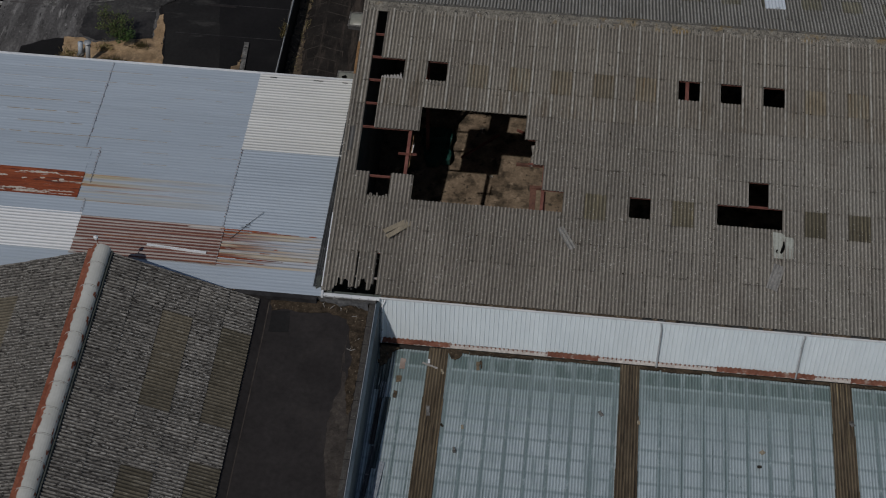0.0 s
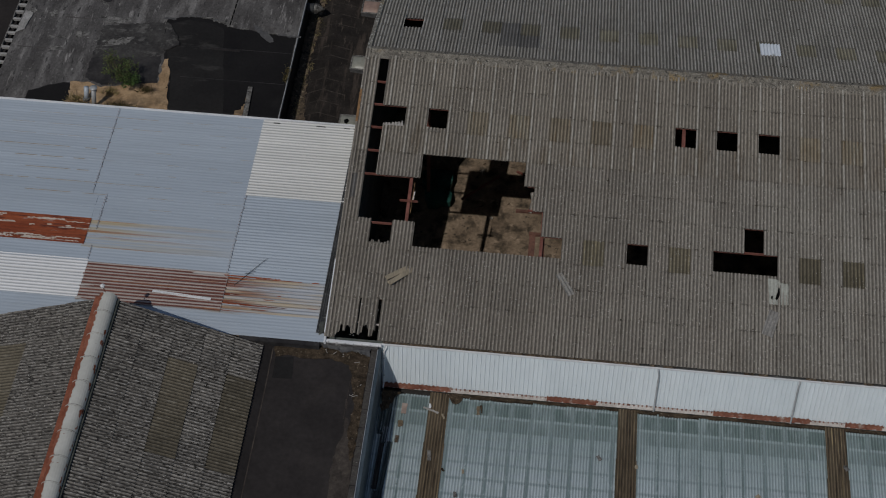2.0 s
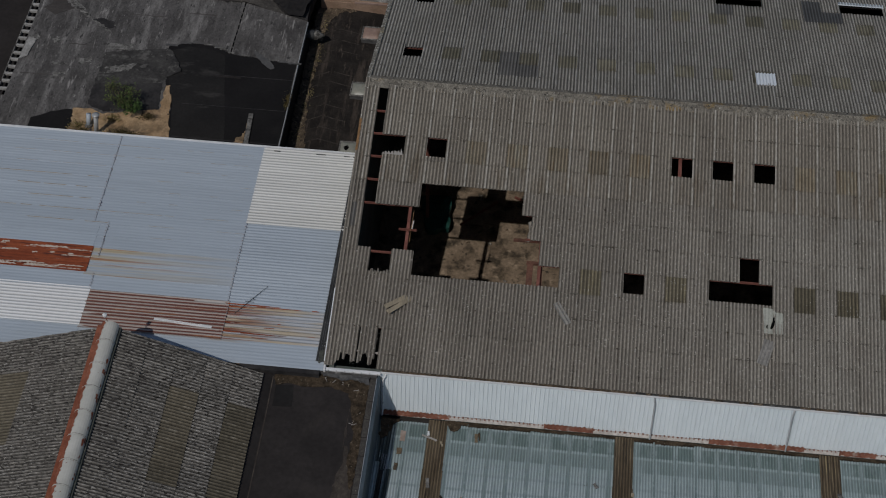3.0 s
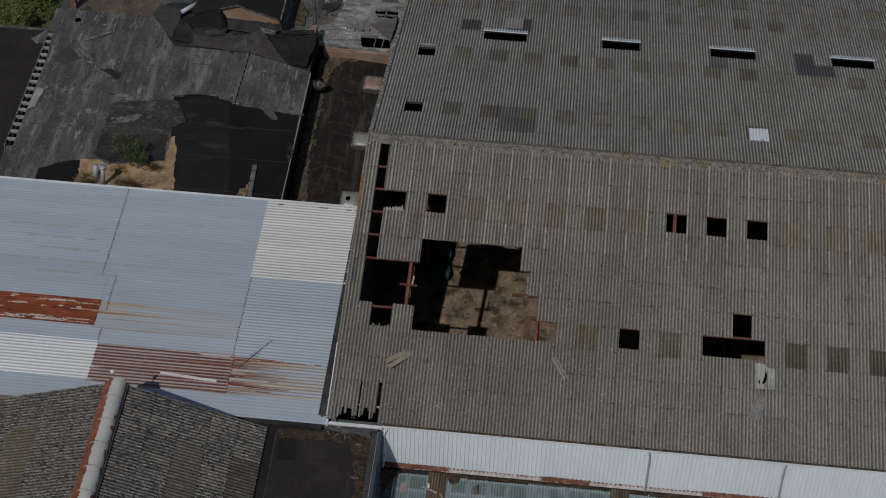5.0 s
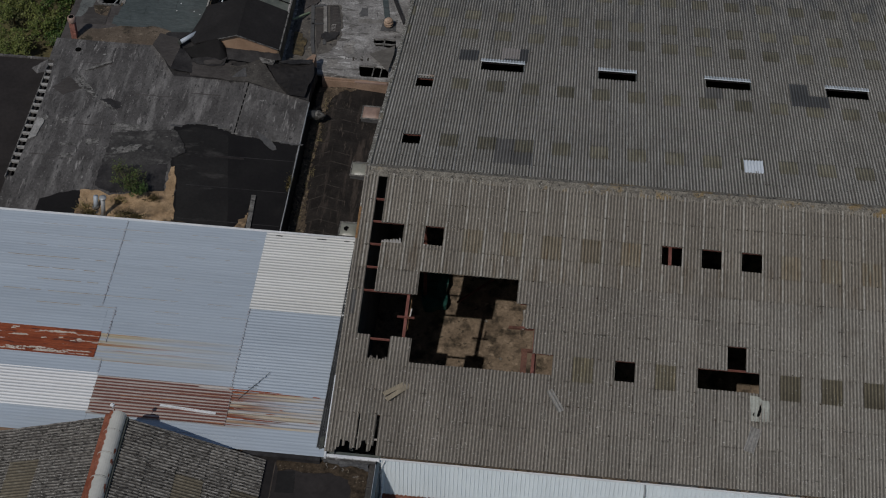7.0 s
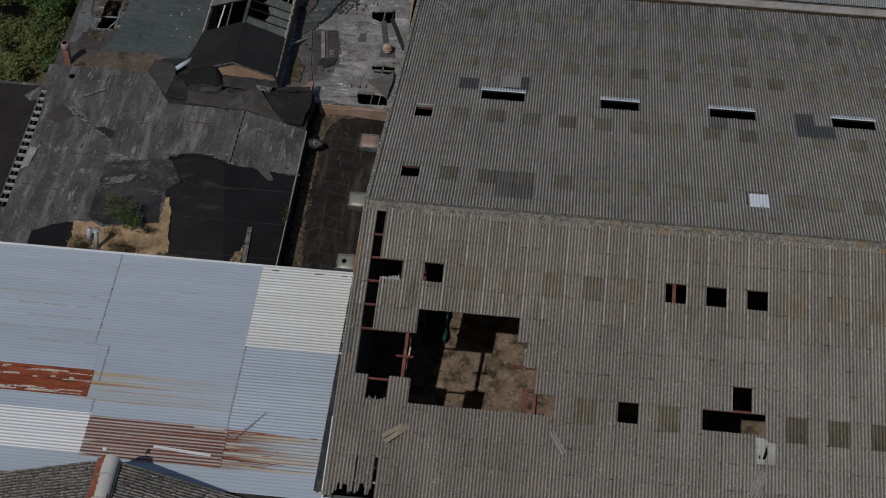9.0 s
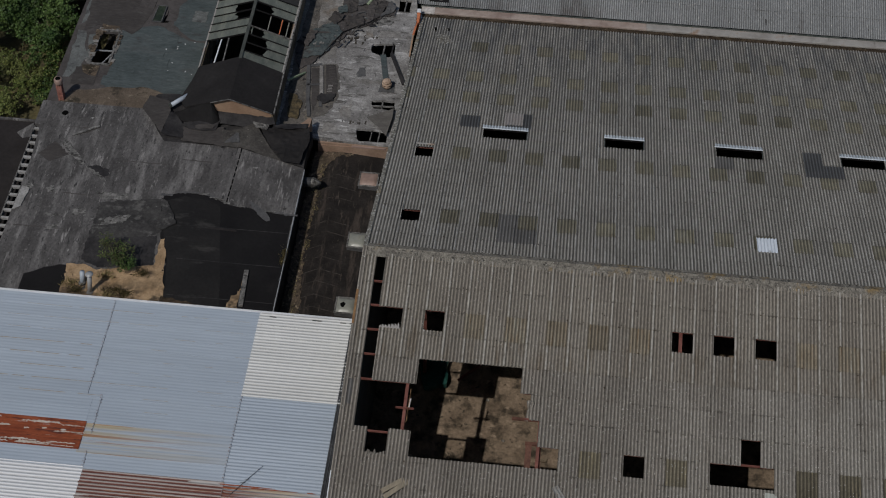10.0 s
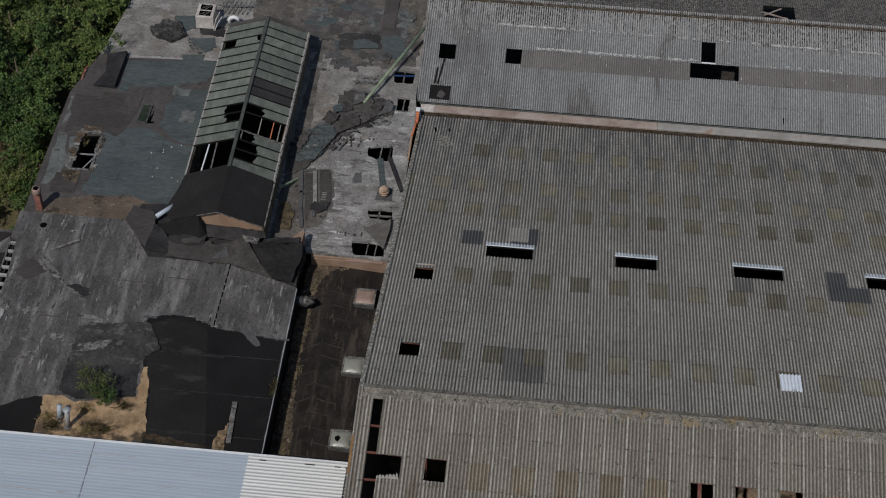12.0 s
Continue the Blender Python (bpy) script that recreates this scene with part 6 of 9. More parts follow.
tagged(band.make("band_sheets_beyond", M["cement_band"], third, smooth=True), kind="stuff")
for k in range(-1, 42):
    x0 = -0.9 if k < 0 else COL0 + COLW * k
    for j in range(4):
        if j == 0 and k in (20, 21):
            continue
        low = 36.75 + 2.3 * (j + 1)
        v, f = wave_verts(COL0 + COLW * (k + 1) - x0, 0, 0.146, 0.026, 2.55, 0.035)
        ob = new("cement_sheet", sheet_mesh(COL0 + COLW * (k + 1) - x0, -x0, 0.146, 0.026, 2.55, M["old_cement"]))
        ob.matrix_world = pose(COL0 + COLW * (k + 1), low, 6.58 - 0.25 * (low - 36.75), math.degrees(qt), 0, 180)
        ob.parent = third
s = Shape()
for k in range(30):
    x = -0.9 + k * 1.5
    s.prism([(x, 36.5), (x + 1.48, 36.5), (x + 1.48, 37.0), (x, 37.0)], 6.5, lambda px, py: 6.66 - 0.22 * abs(py - 36.75))
tagged(s.make("ridge_lengths", M["silt"], third, "brown mossy ridge capping"), kind="stuff")
Shape().prism([(22.2, 29.1), (22.28, 29.1), (22.28, 29.5), (22.2, 29.5)], lambda x, y: q_z(y) + 0.04, lambda x, y: q_z(y) + 0.08).make("slot", M["void"], third, "small black mark on the sheet")
rng = random.Random(44)
lichen = Shape()


def over_hole(x, y):
    return any(Q_ROWS[q] - 0.1 < y < Q_ROWS[q + 1] + 0.15 and a - 0.1 < x < b + 0.1 for q, a, b in Q_HOLES)


def crust(x, y, w, l):
    if over_hole(x, y):
        return
    z = q_z(y) + 0.075 + 0.02 * math.cos(2 * math.pi * x / 0.146)
    lichen.add([(x - w, y - l, z - l * QS), (x + w, y - l, z - l * QS), (x + w * 0.6, y + l, z + l * QS), (x - w * 0.7, y + l * 1.3, z + l * QS)], [(0, 1, 2, 3)])


for x0, x1, row, dens in ((3.8, 8.2, 34.86, 190), (6.4, 10.6, 33.22, 190), (10.4, 17.2, 33.22, 110), (21.5, 43.0, 34.82, 620), (8.2, 21.5, 34.86, 60), (18.5, 26, 33.2, 40)):
    for q in range(dens):
        x = rng.uniform(x0, x1)
        if noise.noise(Vector((x * 0.9, row, 0))) > -0.25:
            crust(x, row + rng.gauss(0, 0.035), rng.choice((0.03, 0.05, 0.09, 0.14)), rng.uniform(0.012, 0.045))
for x0, x1, y0, y1, dens in ((6.4, 8.3, 33.3, 36.2, 150), (3.8, 6.5, 34.9, 36.0, 50), (21, 43, 34.9, 36.3, 240), (0, 43, 29, 36, 260)):
    for q in range(dens):
        crust(round(rng.uniform(x0, x1) / 0.146) * 0.146, rng.uniform(y0, y1), rng.uniform(0.014, 0.028), rng.uniform(0.02, 0.12))
tagged(lichen.make("lichen_crust", M["lichen"], third, "pale lichen crusts along the laps"), kind="stuff")
drips = Shape()
for k in range(-5, 290):
    x = (k + 0.5) * 0.146
    dense = 0.93 if x > 17 or 3 < x < 9 else 0.5
    y = 36.45
    while rng.random() < dense and y > 34.9:
        l = rng.uniform(0.05, 0.38)
        w = rng.uniform(0.026, 0.046)
        drips.add([(x - w, y, q_z(y) + 0.062), (x - w * 0.6, y - l, q_z(y - l) + 0.062), (x + w * 0.5, y - l, q_z(y - l) + 0.062), (x + w, y, q_z(y) + 0.062)], [(0, 1, 2, 3)])
        y -= l + rng.uniform(0.0, 0.25)
for q in range(170):
    x, y, l = (rng.randint(0, 280) + 0.5) * 0.146, rng.uniform(28.9, 35.0), rng.uniform(0.03, 0.12)
    if not over_hole(x, y):
        drips.add([(x - 0.02, y, q_z(y) + 0.05), (x - 0.015, y - l, q_z(y - l) + 0.05), (x + 0.015, y - l, q_z(y - l) + 0.05), (x + 0.02, y, q_z(y) + 0.05)], [(0, 1, 2, 3)])
tagged(drips.make("moss_drips", M["moss_dark"], third, "dark moss in the troughs below the ridge"), kind="stuff")
for a, b in (((20.6, 37.3), (22.2, 38.6)), ((21.0, 37.9), (22.6, 37.6))):
    Shape().beam((*a, 6.30), (*b, 6.12), 0.09, 0.07).make("bare_batten", M["gutter_pink"], third, "pale bare batten in a roof gap")
Shape().box(-0.9, 43, 28.7, 28.9, 0, 4.4).make("south_wall", M["inner"], third)
Shape().box(-0.9, -0.7, 28.7, 46, 0, 4.4).make("west_wall", M["brick"], third)
pts = [(x, y, z) for x in (-0.88, -0.72) for y, z in ((28.7, 4.3), (36.75, 6.4), (46, 4.1))]
Shape().add(pts, [(0, 1, 2), (5, 4, 3), (0, 3, 4, 1), (1, 4, 5, 2), (2, 5, 3, 0)]).make("gable_infill", M["brick"], third)
val = thing("valley_gutter", "beige metal valley gutter silted with brown moss", "gutter", (-0.6, 27.95, 4.3))
Shape().box(0, 44, -0.28, 0.02, -0.12, 0.02).make("moss_fill", M["dirt"], val, "brown silt and moss")
for q in range(15):
    Shape().box(q * 3 - 2.1 * (q == 1), q * 3 + 2.995 - 2.1 * (q == 0), 0.04 + 0.02 * (q % 3), 0.66, -0.05, 0.12, bevel=0.02).make("gutter_length", M["white_dirty" if q == 0 else "gutter_pink" if q < 5 else "valley"], val)
tile = tagged(Shape().box(-0.7, 0.62, -0.55, 0.5, 0, 0.04).make("felt_square", M["bitumen"]), "square of dark felt laid on the cement roof", "felt patch")
tile.matrix_world = pose(0.55, 29.4, q_z(29.4) + 0.06, math.degrees(qt))
for q, (a, b) in enumerate((((0.3, 30.0), (0.55, 31.9)), ((0.1, 30.0), (0.18, 31.2)))):
    tagged(Shape().beam((*a, q_z(a[1]) + 0.1), (*b, q_z(b[1]) + 0.1), 0.1, 0.05).make("felt_strip", M["bitumen"]), "narrow strip of dark felt on the cement roof", "felt strip", "felt strips")
tagged(Shape().box(17.0, 17.9, 33.05, 33.15, q_z(33.1) + 0.05, q_z(33.1) + 0.1).make("exposed_batten", M["white"]), "pale batten across the roof hole", "batten")
tagged(Shape().prism(ragged([(0.35, 29.0), (0.75, 28.95), (0.85, 29.3), (0.6, 29.55), (0.4, 29.4)], 0.12, 0.05, 3), lambda x, y: q_z(y) + 0.10, lambda x, y: q_z(y) + 0.115).make("felt_scrap", M["felt_brown"]), "brown rusty scrap on the felt square", "felt patch")
orange = thing("verge_upstand", "orange tiled verge upstand with a white cap", "upstand", (-0.68, 27.5, 4.6))
for q in range(4):
    Shape().box(-0.11, 0.11, -1.0 + q * 0.22, -0.79 + q * 0.22, -0.5, 0.3, bevel=0.015).make("tile", M["orange"], orange)
Shape().box(-0.13, 0.13, -0.12, 0.22, -0.5, 0.34, bevel=0.02).make("cap", M["white"], orange, "white cap piece")
Shape().beam((-0.02, -1.0, 0.15), (-0.1, -2.6, 0.42), 0.12, 0.14).make("sloping_edge", M["orange"], orange)
Shape().beam((-0.1, -2.6, 0.42), (-0.1, -4.6, 0.42), 0.10, 0.14).make("sloping_edge", M["gable"], orange)

# ---- slab-roofed building with black felt ----
SZ = 5.60
slab = tagged(new("slab_roof"), "streaked grey felt roof with torn black felt", "roof", kind="structure")
EDGE = [(-22.6, -2.2), (-5.75, -2.2), (-5.80, 11.5), (-9.9, 12.78), (-14.6, 12.85), (-15.15, 13.6), (-16.2, 15.5), (-22.79, 15.53), (-22.79, 13.5), (-22.42, 13.35), (-22.22, 10.6), (-22.22, 3.15), (-22.6, 3.1)]
Shape().prism(EDGE, SZ - 0.25, SZ).make("deck", M["felt_grey"], slab)
BLACK = [(-13.3, 5.7), (-13.75, 7.2), (-13.62, 8.35), (-12.47, 8.72), (-11.6, 8.75), (-10.86, 8.59), (-9.66, 8.05), (-8.19, 7.87), (-5.86, 7.6), (-5.80, -2.1), (-12.3, -2.1),
         (-12.24, 0.53), (-12.15, 1.45), (-12.6, 2.33), (-12.4, 3.1), (-12.95, 4.57)]
Shape().prism(ragged(BLACK, 0.4, 0.05, 2), SZ, SZ + 0.012).make("black_felt", M["bitumen"], slab)
Shape().prism(ragged([(-9.7, 8.0), (-9.75, 12.6), (-6.0, 11.3), (-5.95, 8.2), (-7.2, 8.25), (-8.0, 8.5), (-8.4, 8.1)], 0.35, 0.06, 6), SZ, SZ + 0.02).make("felt_sheet", M["felt_grey"], slab)
for q, (x0, x1) in enumerate(((-12.3, -5.9),)):
    for y in (0.9, 3.6, 6.2):
        Shape().box(x0 + 0.4, x1, y - 0.02, y + 0.02, SZ + 0.012, SZ + 0.018).make("felt_lap", M["felt_dark"], slab)
Shape().prism(ragged([(-13.2, 5.9), (-13.55, 7.9), (-12.4, 8.45), (-10.9, 8.25), (-10.2, 7.9), (-9.5, 4.2), (-8.85, 0.6), (-8.8, -2.05), (-12.15, -2.05), (-12.1, 1.4), (-12.4, 3.4)], 0.5, 0.03, 44), SZ + 0.012, SZ + 0.0165).make("felt_sheet", M["bitumen_worn"], slab, "greyer sheet of black felt")
Shape().prism(ragged([(-13.75, 8.2), (-13.3, 7.9), (-12.81, 7.0), (-12.45, 6.15), (-13.21, 5.63), (-13.6, 5.8), (-13.5, 7.3)], 0.2, 0.05, 45), SZ + 0.017, lambda x, y: SZ + 0.05 + 0.06 * (x + 13.6)).make("curled_flap", M["felt_torn"], slab, "curled grey felt flap")
Shape().prism(ragged([(-8.6, 8.5), (-8.17, 8.3), (-7.5, 7.75), (-7.08, 7.09), (-7.3, 7.0), (-7.75, 7.35), (-8.3, 8.0)], 0.2, 0.04, 46), SZ + 0.012, SZ + 0.04).make("curled_flap", M["felt_slab"], slab, "tongue of torn grey felt")
Shape().prism([(-10.6, 6.05), (-8.9, 6.0), (-8.9, 6.15), (-10.6, 6.2)], SZ + 0.012, SZ + 0.017).make("felt_scar", M["bitumen_flat"], slab)
Shape().prism(ragged([(-20.3, -2.1), (-20.2, 1.5), (-19.2, 2.1), (-18.4, 2.4), (-17.95, 2.4), (-17.75, 1.1), (-18.2, -2.1)], 0.4, 0.05, 3), SZ, SZ + 0.013).make("black_felt", M["bitumen"], slab)
Shape().prism(ragged([(-17.25, 7.4), (-14.9, 7.9), (-13.7, 8.1), (-13.2, 5.4), (-14.7, 4.75), (-17.3, 4.45)], 0.15, 0.07, 4), SZ, SZ + 0.014).make("felt_sheet", M["felt_torn"], slab)
Shape().prism(ragged([(-17.3, 4.5), (-15.2, 4.75), (-13.35, 5.15), (-13.1, 2.9), (-16.2, 2.4), (-17.25, 2.9)], 0.15, 0.06, 5), SZ + 0.016, SZ + 0.03).make("felt_sheet", M["felt_dark"], slab)
# worn pale spots where the felt has gone
for q, pts in enumerate(([(-17.59, 8.17), (-16.6, 8.2), (-15.73, 8.27), (-15.66, 7.93), (-16.1, 7.71), (-17.22, 7.66)], [(-16.9, 5.6), (-15.6, 5.9), (-15.2, 6.6), (-15.8, 6.5), (-17.0, 6.1)],
                         [(-20.2, 6.0), (-19.2, 6.1), (-19.3, 6.25), (-20.2, 6.2)], [(-18.7, 6.64), (-18.38, 6.84), (-18.23, 6.22), (-18.59, 6.18)], [(-20.67, 8.21), (-20.27, 8.38), (-20.12, 8.01), (-20.51, 7.85)], [(-18.3, 6.77), (-17.95, 6.84), (-17.88, 6.43), (-18.21, 6.39)], [(-19.87, 5.32), (-19.25, 5.39), (-19.16, 5.04), (-19.78, 4.97)], [(-22.1, 8.2), (-21.7, 8.6), (-21.45, 8.3), (-21.6, 7.9)],
                         [(-18.8, 10.2), (-18.2, 9.95), (-17.4, 9.3), (-17.3, 9.1), (-18.1, 9.6)], [(-20.6, 12.4), (-19.4, 11.1), (-18.9, 10.4), (-19.1, 10.35), (-19.9, 11.0), (-20.7, 12.0)])):
    Shape().prism(ragged(pts, 0.07, 0.055, 50 + q), SZ, SZ + (0.018 if q < 2 else 0.008) + 0.001 * q).make("worn_patch", M["felt_pale"], slab)
for q, (pts, what) in enumerate((([(-18.7, 10.15), (-18.24, 10.34), (-17.32, 10.1), (-17.29, 9.57), (-17.76, 9.43)], "felt_dark"), ([(-20.23, 12.65), (-18.8, 13.74), (-18.68, 13.51), (-19.41, 13.0)], "felt_umber"),
                                 ([(-21.9, 10.9), (-21.13, 12.1), (-20.0, 11.03), (-21.04, 10.34)], "felt_umber"))):
    Shape().prism(ragged(pts, 0.14, 0.05, 80 + q), SZ, SZ + 0.006 + 0.012 * (q == 1)).make("torn_patch", M[what], slab, "dark torn felt")
tagged(Shape().beam((-20.2, 12.68, SZ + 0.05), (-18.75, 13.62, SZ + 0.07), 0.16, 0.05).make("plank", M["felt_pale"]), "weathered grey plank lying on the felt roof", "plank")
# pale torn lip of the grey felt above the black
rng = random.Random(62)
for q in range(26):
    a = rng.random() * (len(BLACK[2:9]) - 1)
    p0, p1 = BLACK[2 + int(a)], BLACK[3 + int(a)]
    x, y = p0[0] + (p1[0] - p0[0]) * (a % 1), p0[1] + (p1[1] - p0[1]) * (a % 1) + 0.04
    w, l = rng.uniform(0.1, 0.4), rng.uniform(0.02, 0.07)
    Shape().prism(ragged([(x - w, y - l), (x + w, y - l), (x + w, y + l), (x - w, y + l)], 0.08, 0.04, 400 + q), SZ + 0.012, SZ + 0.03 + 0.0007 * q).make("torn_lip", M[rng.choice(["felt_pale", "felt_slab", "felt_slab"])], slab)
# a few long faint laps of the old felt
for x, y, l in ((-21.8, 5.1, 3.0), (-19.6, 7.9, 1.7), (-16.6, 10.9, 2.6), (-20.9, 13.4, 2.4), (-13.2, 11.4, 1.9)):
    Shape().prism(ragged([(x, y - 0.02), (x + l, y - 0.03), (x + l, y + 0.02), (x, y + 0.03)], 0.2, 0.025, int(10 * l)), SZ, SZ + 0.009).make("felt_joint", M["felt_brown"], slab)
# joint between slabs, gutter edge and walls
for q in range(9):
    y = 8.2 + q * 0.52
    Shape().box(-9.92 + 0.01 * q, -9.85 + 0.01 * q, y, y + 0.4, SZ + 0.02, SZ + 0.026).make("open_joint", M["void"], slab)
Shape().box(-5.79, -5.745, -2.0, 11.4, SZ - 0.2, SZ + 0.03).make("edge_trim", M["grey_metal"], slab, "thin dull metal roof edge")
# east wall near-black: the shade of the narrow gap is in its colour
for x0, x1, y0, y1 in ((-22.1, -21.9, -2.2, 15.3), (-6.0, -5.82, -2.2, 11.4), (-22.15, -16.2, 15.1, 15.35)):
    Shape().box(x0, x1, y0, y1, 0, SZ - 0.26).make("outer_wall", M["dark_wall" if x0 > -10 else "brick"], slab)
Shape().tube([(-21.15, 14.55, SZ - 0.05), (-21.15, 14.55, SZ + 0.02)], [0.2, 0.2], 14).make("outlet_hole", M["void"], slab, "black disc painted as a roof outlet")

# exposed rafter ends along the west edge
raft = thing("exposed_rafters", "row of bare pale rafter ends at the roof edge", "rafters", (-22.5, 4.0, SZ))
rng = random.Random(41)
for q in range(16):
    y = -0.3 + q * 0.62 + rng.uniform(-0.03, 0.03)
    x = -0.20 + rng.uniform(-0.02, 0.02)
    Shape().box(x, 0.34, y, y + 0.16, -0.20, -0.03 + rng.uniform(-0.015, 0.01), bevel=0.012).make("rafter_end", M["concrete_pale"], raft)
Shape().box(-0.27, -0.20, -0.9, 9.3, -0.42, -0.06).make("wall_plate", M["felt_pale"], raft)
# added black board paints the shaded gap under the rafters
Shape().box(-0.20, 0.36, -0.9, 9.3, -0.75, -0.70).make("soffit", M["void"], raft, "black board standing in for shade under the rafters")
tagged(Shape().prism(ragged([(-22.21, 6.26), (-21.72, 6.54), (-21.62, 8.01), (-22.09, 8.13), (-22.12, 7.4)], 0.15, 0.04, 7), SZ + 0.012, SZ + 0.07).make("pale_board", M["concrete_pale"]), "pale board lying at the roof edge", "board")
low = tagged(new("low_roof"), "dark brown felt low roof beside the slab roof", "roof", kind="structure")
Shape().box(-48, -22.9, -16, 15.7, 3.2, 3.5).make("deck", M["bitumen_flat"], low)
Shape().box(-48, -22.9, 15.6, 15.75, 3.4, 3.6).make("edge_trim", M["felt_grey"], low)
Shape().box(-48, -22.95, 15.3, 15.55, 0, 3.2).make("north_wall", M["brick"], low)
tagged(Shape().prism([(-23.85, 13.0), (-23.3, 12.35), (-22.68, 12.3), (-22.85, 13.55)], lambda x, y: 5.1 + 0.4 * (x + 23.85), lambda x, y: 5.14 + 0.4 * (x + 23.85)).make("slipped_slab", M["felt_grey"]), "slipped felted board hanging off the roof edge", "board")

# sand, bush, flues and sleeper on the slab roof
SAND = ragged([(-18.0, 2.45), (-16.98, 2.6), (-16.2, 2.2), (-14.6, 2.6), (-13.06, 2.9), (-13.1, 4.9), (-12.85, 5.0), (-12.5, 3.4), (-12.35, 2.2), (-12.1, 1.4), (-12.15, -2.0), (-18.1, -2.0), (-17.8, 1.1)], 0.3, 0.08, 8)
tagged(draped(SAND, lambda x, y: SZ + 0.03 + 0.05 * noise.noise(Vector((x, y, 0))) + 0.02 * noise.noise(Vector((4 * x, 4 * y, 0))), 0.12).make("roof_sand", M["sand"]), "pale wind-blown sand drift on the roof", "sand", kind="stuff")
tagged(Shape().beam((-7.75, 3.1, SZ + 0.07), (-7.62, 0.5, SZ + 0.07), 0.26, 0.12).make("sleeper", M["felt_pale"]), "grey channel sleeper lying on black felt", "sleeper")
tagged(draped(ragged([(-8.3, 1.2), (-7.95, 1.3), (-7.85, 2.4), (-7.8, -0.2), (-8.5, -0.2)], 0.25, 0.06, 9), lambda x, y: SZ + 0.03, 0.1).make("sand_scrape", M["sand"]), "thin sand beside the sleeper", "sand", kind="stuff")
tagged(draped(ragged([(-12.2, 0.75), (-8.8, 0.15), (-8.5, -0.2), (-12.2, 0.3)], 0.3, 0.08, 10), lambda x, y: SZ + 0.025, 0.1).make("sand_scrape", M["dirt"]), "thin dirt washed along the roof edge", "dirt", kind="stuff")


def flue(name, label, at, height, r, what, lean=(0, 0), cap=True):
    t = thing(name, label, "flue", at)
    stack = Shape().tube([(0, 0, -0.05), (lean[0], lean[1], height)], [r, r], 14).make("pipe", M[what], t, smooth=True)
    Shape().tube([(0, 0, 0), (0, 0, 0.12)], [r * 1.7, r * 1.25], 14).make("collar", M["felt_pale"], t, smooth=True)
    if cap:
        c = Vector((lean[0], lean[1], height))
        Shape().tube([c + Vector((0, 0, 0.05)), c + Vector((0, 0, 0.08)), c + Vector((0, 0, 0.12))], [r * 1.7, r * 1.7, r * 0.3], 16).make("cowl", M[what], stack, smooth=True)
        for a in (0, 2.1, 4.2):
            Shape().tube([c + Vector((r * math.cos(a), r * math.sin(a), -0.02)), c + Vector((r * math.cos(a), r * math.sin(a), 0.06))], [0.012, 0.012], 5).make("stay", M["lead"], stack)
    return t


flue("metal_flue", "grey metal flue pipe with a flat cowl", (-16.15, 0.55, SZ), 1.35, 0.13, "grey_metal", (0.12, 0.15))
flue("broken_flue", "stub of pale blue flue pipe with a rusty top", (-16.75, 1.2, SZ), 0.75, 0.14, "blue", (0.05, 0.2), cap=False)


def leaves(points, size, seed, normal_up=0.5):
    """Many small leaf blades at the given points."""
    r = random.Random(seed)
    v, f = [], []
    for p in points:
        a, b = r.uniform(0, 6.283), r.uniform(-0.9, 0.9)
        l = size * r.uniform(0.6, 1.4)
        d = Vector((math.cos(a) * math.cos(b), math.sin(a) * math.cos(b), math.sin(b))) * l
        side = d.cross(Vector((r.uniform(-1, 1), r.uniform(-1, 1), 1.0 + normal_up))).normalized() * l * 0.42
        p = Vector(p)
        n = len(v)
        v += [p, p + d * 0.5 + side, p + d, p + d * 0.5 - side]
        f.append((n, n + 1, n + 2, n + 3))
    s = Shape()
    s.v, s.f = [tuple(p) for p in v], f
    return s


